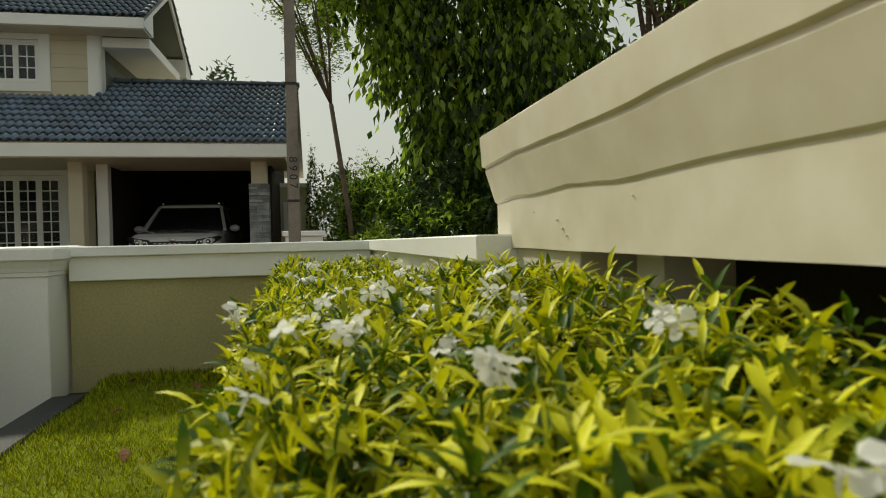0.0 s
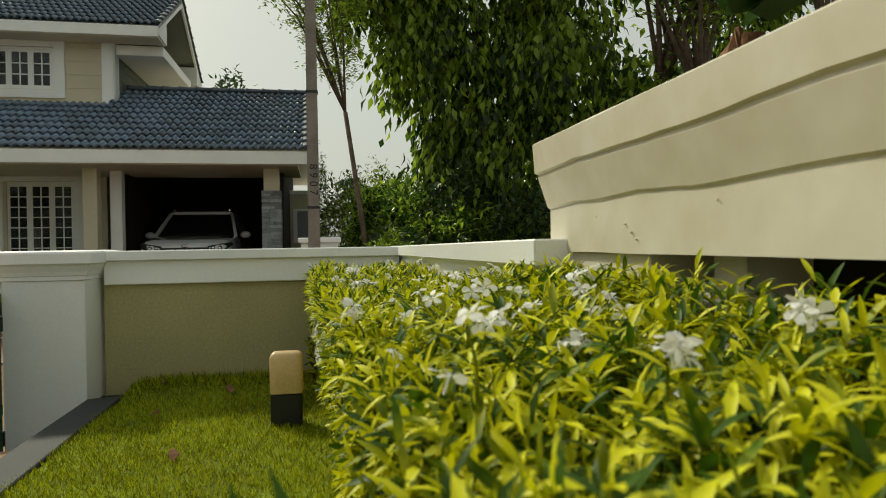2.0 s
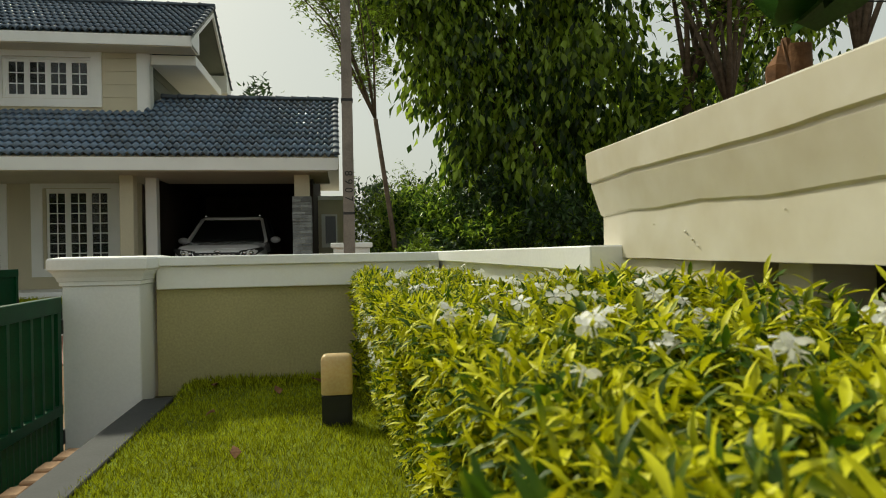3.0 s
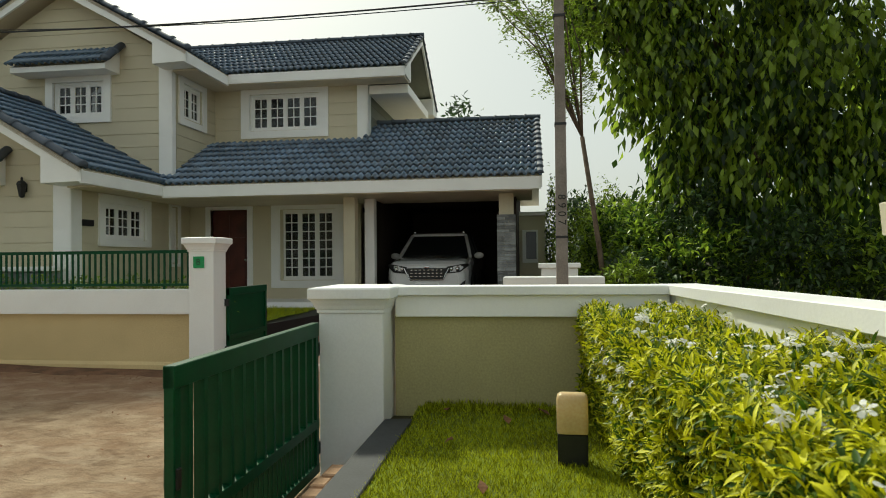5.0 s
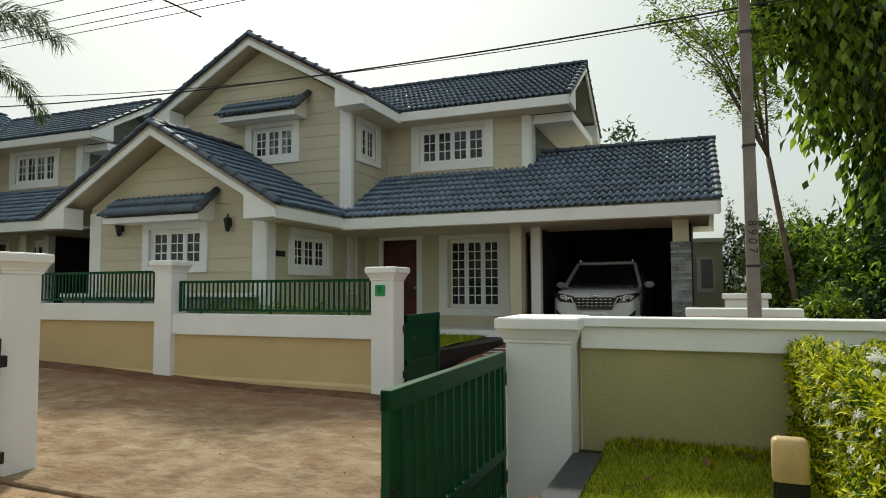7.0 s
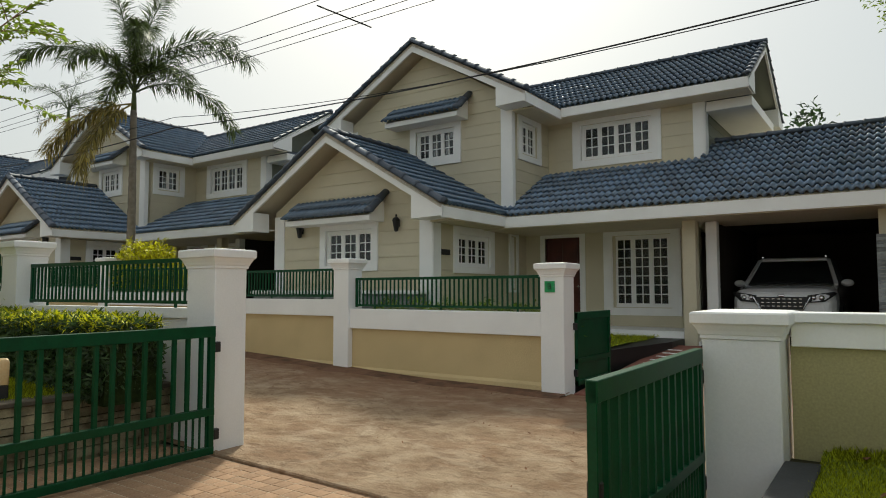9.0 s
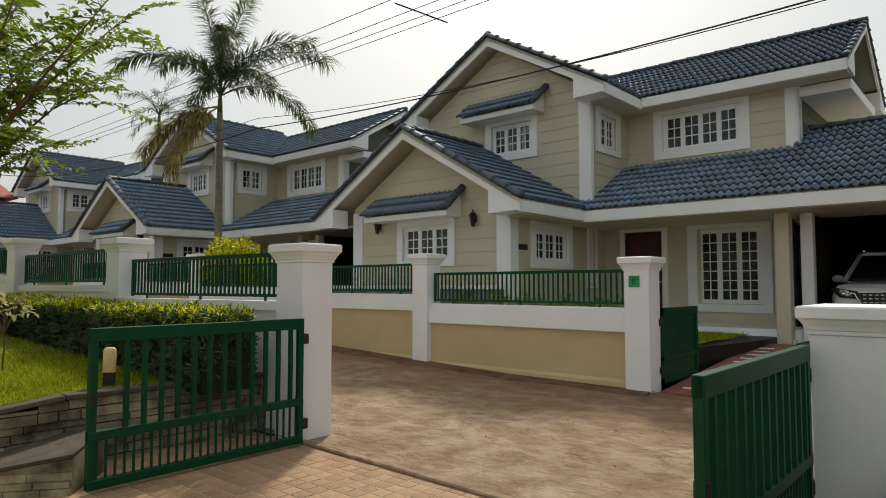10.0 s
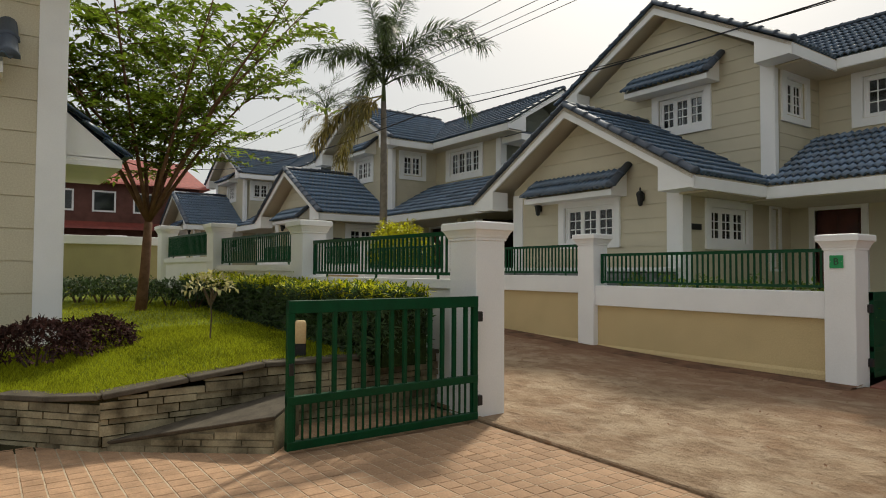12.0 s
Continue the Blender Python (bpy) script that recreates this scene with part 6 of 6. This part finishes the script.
def palm(name, base, height, fronds, flen, label, seed=1, trunk_r=0.11, leaflets=80):
    rd = random.Random(seed)
    t = thing(name, base, label, "palm tree")
    B = Vector(base)
    bm = bmesh.new()
    n = 40
    rings = []
    for k in range(n + 1):
        f = k / n
        r = trunk_r * (1.25 - 0.5 * f) * (1.04 if k % 2 else 0.97)
        c = B + Vector((0.05 * math.sin(f * 3), 0, height * f))
        rings.append([c + Vector((r * math.cos(a), r * math.sin(a), 0)) for a in [2 * math.pi * j / 10 for j in range(10)]])
    loft(bm, rings)
    part("trunk", bm, PALMTRUNK, t, "", True)
    top = B + Vector((0.05 * math.sin(3), 0, height))
    bm = bmesh.new()
    tube(bm, [top - Vector((0, 0, 0.1)), top + Vector((0, 0, 0.35)), top + Vector((0, 0, 0.8))], [trunk_r * 0.75, trunk_r * 0.6, trunk_r * 0.2], 8)
    part("crown_shaft", bm, LEAF_PALM, t, "", True)
    for k in range(fronds):
        a = 2 * math.pi * (k + rd.uniform(-0.2, 0.2)) / fronds
        start = (82, 58, 74, 40, 66, 78, 50, 70, -5, 62, -35)[k % 11]
        bend = (70, 95, 85, 100, 95, 60, 105, 90, 60, 110, 40)[k % 11] * rd.uniform(0.9, 1.1)
        tone = LEAF_PALM_OLD if start < 10 else LEAF_PALM
        L = flen * rd.uniform(0.88, 1.08) * (0.75 if start < 10 else 1)
        out = Vector((math.cos(a), math.sin(a), 0))
        pts = [top + Vector((0, 0, 0.5 if start > 10 else 0.2))]
        for j in range(8):
            up = radians(max(-80, start - bend * ((j + 0.5) / 8) ** 1.1))
            pts.append(pts[-1] + (out * math.cos(up) + Vector((0, 0, math.sin(up)))) * (L / 8))
        bm = bmesh.new()
        tube(bm, pts, [0.028 * (1 - 0.8 * j / 8) for j in range(9)], 5)
        fr = part("frond", bm, tone, t)
        P, D = [], []
        for j in range(leaflets * 5):
            f = 0.12 + 0.87 * j / (leaflets * 5)
            i = min(7, int(f * 8))
            c = pts[i].lerp(pts[i + 1], f * 8 - i)
            dr = (pts[i + 1] - pts[i]).normalized()
            sd = dr.cross(Vector((0, 0, 1))).normalized()
            th = rd.uniform(0, 2 * math.pi)
            sdir = sd * math.cos(th) * 1.2 + dr.cross(sd) * math.sin(th) * 0.8
            P.append(tuple(c)), D.append(tuple(dr * 0.85 + sdir - Vector((0, 0, 0.2))))
        leaf_cloud("frond_foliage", np.array(P), np.array(D), np.tile([0, 0, 1.0], (len(P), 1)) + 0.3 * unit(len(P)), 0.31 * flen / 2.3, 0.021 * flen / 2.3, tone, fr, droop=0.5)
    return t



# ---- trees ----
def branchy_tree(name, base, height, spread, stems, twigs, leaf, mat, bark, label, crown_from=0.3, leaves_per=34, pinnate=True, lean=(0, 0), flat=1.0, seed=1, trunk_r=0.09, fork=0.22):
    """Stems that fork from a short trunk, long twigs, and leaves set along the twigs."""
    rd = random.Random(seed)
    t = thing(name, base, label, "tree")
    B = Vector(base)
    wood = bmesh.new()
    fk = B + Vector((lean[0] * fork, lean[1] * fork, height * fork))
    tube(wood, [B - Vector((0, 0, 0.1)), B.lerp(fk, 0.5) + Vector((0.02, 0.01, 0)), fk], [trunk_r * 1.25, trunk_r, trunk_r * 0.85], 9)
    part("trunk", wood, bark, t, "", True)
    limbs = bmesh.new()
    P, D = [], []
    for s in range(stems):
        a = 2 * math.pi * (s + rd.uniform(-0.3, 0.3)) / stems
        reach = spread * rd.uniform(0.45, 0.9)
        top = fk + Vector((math.cos(a) * reach * flat + lean[0], math.sin(a) * reach + lean[1], height * (1 - fork) * rd.uniform(0.55, 0.98)))
        mid = fk.lerp(top, 0.45) + Vector((rd.uniform(-0.1, 0.1), rd.uniform(-0.1, 0.1), height * 0.06))
        curve = [fk, fk.lerp(mid, 0.5), mid, mid.lerp(top, 0.5), top]
        tube(limbs, curve, [trunk_r * 0.5, trunk_r * 0.42, trunk_r * 0.3, trunk_r * 0.2, trunk_r * 0.08], 6)
        for w in range(twigs):
            f = rd.uniform(crown_from, 1.0)
            k = min(3, int(f * 4))
            o = curve[k].lerp(curve[k + 1], f * 4 - k)
            b = rd.uniform(0, 2 * math.pi)
            ln = spread * rd.uniform(0.25, 0.6)
            e = o + Vector((math.cos(b) * ln, math.sin(b) * ln, ln * rd.uniform(-0.15, 1.0)))
            m = o.lerp(e, 0.5) + Vector((0, 0, ln * 0.12))
            tube(limbs, [o, m, e], [trunk_r * 0.11, trunk_r * 0.07, trunk_r * 0.03], 4)
            for q in range(leaves_per):
                g = 0.15 + 0.85 * q / leaves_per
                c = (o.lerp(m, g * 2) if g < 0.5 else m.lerp(e, g * 2 - 1))
                dr = (e - o).normalized()
                sd = dr.cross(Vector((0, 0, 1))).normalized() * (1 if q % 2 else -1)
                P.append(c + Vector((rd.uniform(-1, 1), rd.uniform(-1, 1), rd.uniform(-1, 1))) * leaf * (0.15 if pinnate else 1.4))
                D.append(dr * 0.5 + sd * 0.9 + Vector((0, 0, rd.uniform(-0.3, 0.35))) + Vector((rd.uniform(-0.3, 0.3), rd.uniform(-0.3, 0.3), 0)))
    part("branchwork", limbs, bark, t, "", True)
    P, D = np.array([tuple(p) for p in P]), np.array([tuple(d) for d in D])
    leaf_cloud("leaves", P, D, np.array([0, 0, 1.0]) + 0.35 * unit(len(P)), leaf, leaf * 0.42, mat, t)
    return t


branchy_tree("young_tree", (-12.5, 0.86, left_h(-12.5, 0.86)), 5.1, 2.8, 11, 23, 0.165, LEAF_LIGHT, BARK_RED, "young multi-stemmed tree with feathery fresh green leaves", 0.22, 38, True, (0.2, 0.3), seed=5, trunk_r=0.075, fork=0.28)


def mass_tree(name, base, blobs, n, leaf, mat, label, hang=0.9, trunk_r=0.22, seed=1, width=0.4):
    """A big leafy tree: trunk, limbs to each bough, and boughs of many hanging leaves in clumps."""
    rd = random.Random(seed)
    t = thing(name, base, label, "tree")
    B = Vector(base)
    bm = bmesh.new()
    top = Vector(blobs[0][0])
    tube(bm, [B - Vector((0, 0, 0.2)), B.lerp(top, 0.35) + Vector((0.1, 0, 0)), B.lerp(top, 0.7), top], [trunk_r * 1.2, trunk_r, trunk_r * 0.7, trunk_r * 0.3], 9)
    part("trunk", bm, BARK, t, "", True)
    bm = bmesh.new()
    Ps, Ds = [], []
    tot = sum(r[0] * r[2] for _, r in blobs)
    for c, r in blobs:
        c, r = np.array(c, float), np.array(r, float)
        m = int(n * r[0] * r[2] / tot)
        o = B.lerp(top, rd.uniform(0.3, 0.8))
        tube(bm, [o, o.lerp(Vector(c), 0.5) + Vector((0, 0, 0.3)), Vector(c)], [trunk_r * 0.45, trunk_r * 0.3, trunk_r * 0.12], 6)
        clumps = max(6, m // 42)
        d = unit(clumps)
        cc = c + d * r * (RNG.uniform(0.35, 1.0, (clumps, 1)) ** 0.5) * (1 + 0.3 * lumpy(d, 2.0, c[0]))[:, None]
        idx = RNG.integers(0, clumps, m)
        Ps.append(cc[idx] + RNG.normal(size=(m, 3)) * np.array([0.75, 0.75, 1.5]) * leaf)
        Ds.append((cc[idx] - c) / r * 0.5 + unit(m) * 0.7 - np.array([0, 0, hang]))
    part("branchwork", bm, BARK, t, "", True)
    P, D = np.concatenate(Ps), np.concatenate(Ds)
    leaf_cloud("leaves", P, D, unit(len(P)) + np.array([0, -0.6, 0.4]), leaf, leaf * width, mat, t, droop=0.2)
    return t


mass_tree("hanging_leaf_tree", (4.0, 13.2, -0.1), [((3.4, 12.8, 6.6), (1.9, 1.0, 1.8)), ((1.9, 12.6, 7.0), (1.3, 0.9, 1.5)), ((1.2, 12.5, 8.7), (1.1, 0.9, 1.3)), ((3.0, 12.4, 9.1), (1.8, 1.0, 1.8)),
                                                    ((4.9, 12.2, 8.8), (1.8, 1.0, 2.0)), ((5.3, 12.2, 5.2), (1.5, 1.0, 2.1)), ((2.9, 12.6, 4.4), (1.0, 0.9, 1.5)), ((2.9, 12.4, 2.7), (0.8, 0.8, 1.2)), ((4.2, 12.2, 3.0), (1.0, 0.8, 1.5)), ((5.4, 12.2, 2.4), (1.2, 0.8, 1.4)),
                                                    ((2.1, 12.6, 5.5), (0.9, 0.8, 1.2)), ((0.9, 12.5, 6.7), (0.7, 0.7, 1.1))],
          26000, 0.25, LEAF_TREE, "tall dense tree with long hanging dark green leaves", hang=1.7, seed=2, width=0.46)
mass_tree("hanging_leaf_tree", (8.0, 11.6, -0.1), [((7.4, 11.4, 3.4), (1.5, 0.9, 1.8)), ((8.6, 11.0, 6.6), (1.6, 0.9, 1.4)), ((6.6, 11.4, 8.6), (1.5, 0.9, 1.3))],
          6500, 0.24, LEAF_TREE, "open dark-leaved tree beside the road", seed=3, trunk_r=0.16)
branchy_tree("slender_tree", (1.0, 10.4, -0.1), 7.4, 1.2, 8, 14, 0.085, LEAF_LIGHT, BARK, "slender leaning tree with sparse light foliage", 0.12, 44, False, (-0.95, 0), seed=9, trunk_r=0.045, fork=0.5)
for k, (x, y, h, lx) in enumerate(((6.3, 11.0, 9.0, 0.9), (7.3, 10.2, 8.0, -0.4), (9.0, 9.6, 9.5, 0.6))):
    branchy_tree("dark_trunk_tree", (x, y, -0.1), h, 1.8, 7, 8, 0.2, LEAF_TREE, BARK, "slim dark-trunked tree with thin foliage above the wall", 0.3, 12, False, (lx, 0), seed=40 + k, trunk_r=0.12, fork=0.5)
palm("palm_tree", (8.6, 12.6, -0.1), 2.6, 9, 2.6, "small wild palm among the roadside trees", 12, 0.12, 24)
for k, (x, y, z, rx, rz) in enumerate(((1.4, 10.6, 0.7, 0.9, 0.85), (2.6, 10.9, 0.9, 1.2, 1.1), (4.1, 10.6, 1.0, 1.3, 1.2), (5.8, 10.2, 1.0, 1.4, 1.3), (7.6, 9.6, 1.0, 1.5, 1.3), (1.9, 13.6, 1.3, 1.1, 1.6), (0.9, 17.0, 1.5, 1.0, 1.8), (1.7, 11.9, 1.1, 0.7, 1.3), (2.7, 11.6, 1.3, 0.8, 1.5), (1.3, 13.0, 1.2, 0.6, 1.3))):
    shrub("broad_shrub", (x, y, z), (rx, 0.8, rz), 1500, 0.17, LEAF_TREE if k % 2 else LEAF_FAR, "broad-leaved dark green undergrowth beside the road")
for k, (x, y, z, rx, rz) in enumerate(((0.7, 14.2, 1.3, 0.6, 1.4), (1.5, 15.2, 1.6, 0.8, 1.7), (2.4, 14.6, 1.2, 0.8, 1.4), (1.2, 9.9, 0.75, 0.5, 0.75), (1.9, 19.0, 1.4, 1.6, 1.6), (4.0, 19.5, 1.6, 1.8, 1.8))):
    shrub("sunlit_shrub", (x, y, z), (rx, 0.6, rz), 1700, 0.10, LEAF_LIGHT, "bright yellow-green leafy bush catching the sun beside the road")
shrub("vine_column", (0.13, 15.0, 1.75), (0.14, 0.14, 1.75), 900, 0.09, LEAF_TREE, "slim post overgrown with dark green vine", cat="vine")
w = thing("garden_wall_17", (0.2, 9.1, 0.5), "low white plastered wall end beyond the utility pole", "garden wall", "", "structure")
part("panel", block(-0.22, 0.33, 9.0, 9.14, -0.2, 1.36, 0.01), WHITE, w)
part("coping", block(-0.26, 0.37, 8.96, 9.18, 1.36, 1.44, 0.012), TRIM, w)


def far_wood(name, x0, x1, y, z1, n, label, depth=3.0, leaf=0.5):
    p = np.stack([RNG.uniform(x0, x1, n), y + RNG.uniform(0, depth, n), RNG.uniform(0, 1, n)], 1)
    top = z1 * (0.75 + 0.35 * np.array([noise.noise((q[0] * 0.25, y, 1)) + 0.5 * noise.noise((q[0] * 0.9, y, 4)) for q in p]))
    p[:, 2] = p[:, 2] ** 0.8 * top
    return leaf_cloud(name, p, unit(n), unit(n) + np.array([0, -0.5, 0.6]), leaf, leaf * 0.55, LEAF_FAR, None, (x0, y, 0), label=label, category="trees")


far_wood("far_trees", 1.0, 40, 21, 4.2, 9000, "low far line of green trees beyond the road")
far_wood("far_trees", 5.5, 30, 17.5, 7.5, 9000, "dark tall woodland behind the roadside trees", 3.5, 0.42)
far_wood("far_trees", -75, -38, 30, 9.0, 5000, "distant green trees behind the villas", 5, 0.8)
far_wood("far_trees", -62, -48, -12, 9.5, 5000, "distant green trees beyond the garden", 18, 0.8)
mass_tree("far_tree", (-2.9, 24, 0.0), [((-2.9, 24, 5.9), (0.7, 0.8, 1.6)), ((-2.7, 24, 4.2), (0.6, 0.8, 1.2))], 1100, 0.25, LEAF_FAR, "distant tree rising behind the villa roof", 0.2, 0.12)


palm("palm_tree", (-18.15, 8.6, 0.5), 6.0, 13, 3.6, "tall foxtail palm with a ringed grey trunk", 4)
palm("palm_tree", (-38.0, 16.0, 0.9), 10.0, 11, 2.8, "distant coconut palm behind the villas", 6, 0.14, 24)
shrub("golden_shrub", (-16.6, 8.15, 1.75), (1.35, 0.7, 0.95), 3000, 0.14, LEAF_YELLOW, "rounded golden-yellow leafy shrub behind the railing")

# banana plant above the raised wall
ban = thing("banana_plant", (1.95, 1.6, 1.3), "banana plant with torn green leaves and a dry brown leaf", "plant")
bm = bmesh.new()
tube(bm, [(1.95, 1.75, -0.1), (1.93, 1.72, 1.4), (1.9, 1.65, 2.2)], [0.11, 0.10, 0.07], 10)
part("stem", bm, DRY, ban, "brown sheathed stem", True)
for (ax, ay, az), (bx, by, bz), w in (((1.9, 1.65, 2.35), (1.2, 0.4, 2.25), 0.24), ((1.9, 1.65, 2.3), (2.1, 0.0, 2.5), 0.3), ((1.9, 1.65, 2.3), (2.9, 1.2, 2.6), 0.3)):
    a, b = Vector((ax, ay, az)), Vector((bx, by, bz))
    d = (b - a).normalized()
    s = d.cross(Vector((0, 0, 1))).normalized()
    bm = bmesh.new()
    prev = None
    for k in range(13):
        f = k / 12
        c = a.lerp(b, f) + Vector((0, 0, 0.28 * math.sin(f * math.pi) - 0.05 * f))
        ww = w * math.sin(math.pi * min(1, 0.08 + 0.92 * f) ** 0.8) * (1 + 0.08 * (k % 2))
        row = [bm.verts.new(c + s * ww * q - Vector((0, 0, 0.25 * ww * abs(q)))) for q in (-1, -0.5, 0, 0.5, 1)]
        if prev:
            for i in range(4):
                bm.faces.new((prev[i], prev[i + 1], row[i + 1], row[i]))
        prev = row
    bmesh.ops.solidify(bm, geom=list(bm.faces), thickness=0.004)
    part("leaf", bm, LEAF_BANANA, ban, "", True)
bm = bmesh.new()
tube(bm, [(1.82, 1.6, 2.2), (1.72, 1.52, 2.05), (1.70, 1.50, 1.72)], [0.02, 0.05, 0.03], 7)
part("dry_leaf", bm, DRY, ban, "hanging dry brown leaf")

# ---- house on the near plot ----
hx, hy = -10.4, -0.45
nh = thing("near_house", (-12.5, -3.5, 0.5), "cream sided house corner with white corner boards", "house")
f = Frame2((hx, hy - 6, 0), (0, 1))
house_wall(nh, f, 6.0, 0.3, 5.6, [], board=0.39)
f2 = Frame2((hx, hy, 0), (-1, 0))
house_wall(nh, f2, 5.0, 0.3, 5.6, [], board=0.39)
for fr, a0, a1 in ((f, 5.72, 6.02), (f2, -0.02, 0.28)):
    o = bmesh.new()
    fr.bar(o, a0, a1, 0.3, 5.6, -0.02, 0.035)
    part("corner_board", o, TRIM, nh)
awning(nh, f2, 0.5, 2.6, 2.75, 3.55, 0.75)
awning(nh, f, 3.4, 5.36, 3.6, 4.25, 0.42)
o = bmesh.new()
f.bar(o, -0.2, 6.5, 5.1, 5.3, 0.0, 0.6)
part("eave", o, TRIM, nh)
slab(nh, "roof", [(hx + 0.7, hy + 0.7, 5.5), (hx + 0.7, hy - 6, 5.5), (hx - 4, hy - 6, 7.6), (hx - 4, hy + 0.7, 7.6)], 0.12, SLATE)
part("rear_wall", block(hx - 5, hx - 4.8, hy - 6, hy, 0.3, 5.6, 0), CREAM, nh)

# ---- far red-roofed house ----
rh = thing("red_house", (-44, 4.0, 0.9), "distant maroon house with red tiled roofs", "house")
part("wall", block(-50, -42, 0.5, 9.5, 0.5, 6.2, 0), MAROON, rh)
for z, x, d in ((3.6, -41.2, 1.2), (6.2, -41.4, 4.5)):
    bm = bmesh.new()
    loft(bm, [[(x, 0.0, z), (x, 10.0, z), (x - d - 0.5, 10.0, z + 0.05), (x - d - 0.5, 0, z + 0.05)], [(x - 0.1, 0.1, z + 0.1), (x - 0.1, 9.9, z + 0.1), (x - d, 9.2, z + 0.1 + d * 0.45), (x - d, 0.8, z + 0.1 + d * 0.45)]])
    part("roof", bm, REDTILE, rh, "red tiled roof")
for k in range(4):
    y = 1.6 + 2.1 * k
    for z in (1.6, 4.6):
        wd = part("window", block(-42.06, -41.94, y, y + 1.2, z, z + 1.2, 0), TRIM, rh)
        part("pane", block(-41.95, -41.92, y + 0.1, y + 1.1, z + 0.1, z + 1.1, 0), CARGLASS, wd)
part("terrace_wall", block(-40.5, -40.2, -1, 10, 0.6, 2.2, 0), BLUEPAINT, rh, "blue painted terrace wall")
for k in range(3):
    gate_pier(-30.5, 0.8 + 2.4 * k, 0.3, 0.3, 0.5, 2.75, "white gate pier before the distant house", "far gate piers")
    if k < 2:
        railing((-30.5, 1.15 + 2.4 * k), (-30.5, 2.85 + 2.4 * k), 1.5, 2.4, 14, "green metal gate panel before the distant house")


# ---- soil and litter along the road ----
rnd = random.Random(31)
bm = bmesh.new()
prev = None
for k in range(61):
    x = -4.6 - 0.2 * k
    g = ground_height(x, 7.2)
    w = 0.38 + 0.18 * noise.noise((x * 1.3, 0, 0)) + 0.1 * noise.noise((x * 4, 1, 0))
    row = [bm.verts.new((x, y, z)) for y, z in ((7.42, g + 0.035), (7.34, g + 0.03 + 0.012 * noise.noise((x * 5, 2, 0))), (7.30 - w * 0.5, g + 0.022), (7.30 - w, g - 0.012))]
    if prev:
        for i in range(3):
            bm.faces.new((prev[i], prev[i + 1], row[i + 1], row[i]))
    prev = row
solo("soil_strip", bm, SOIL, (-9, 7.2, 0), "reddish loose soil washed against the wall foot", "soil", "", "structure", True)
v, f = [], []
for k in range(420):
    x, y = rnd.uniform(-11.5, -1.9), 2.9 + 4.4 * rnd.random() ** 0.8
    if rnd.random() < 0.4:
        y = rnd.uniform(6.6, 7.3)
    g, s, a = ground_height(x, y) + 0.014, rnd.uniform(0.008, 0.03), rnd.uniform(0, 6.28)
    n = len(v)
    for q, (r, dz) in enumerate(((1, 0.0), (0.45, 0.006), (1, 0.012), (0.45, 0.004))):
        v.append((x + s * r * math.cos(a + q * 1.571), y + s * r * math.sin(a + q * 1.571), g + dz))
    f.append((n, n + 1, n + 2, n + 3))
cloud("road_litter", v, f, DRY, None, (-6, 5, 0), "stuff", "scattered dry leaf litter on the road", "litter")
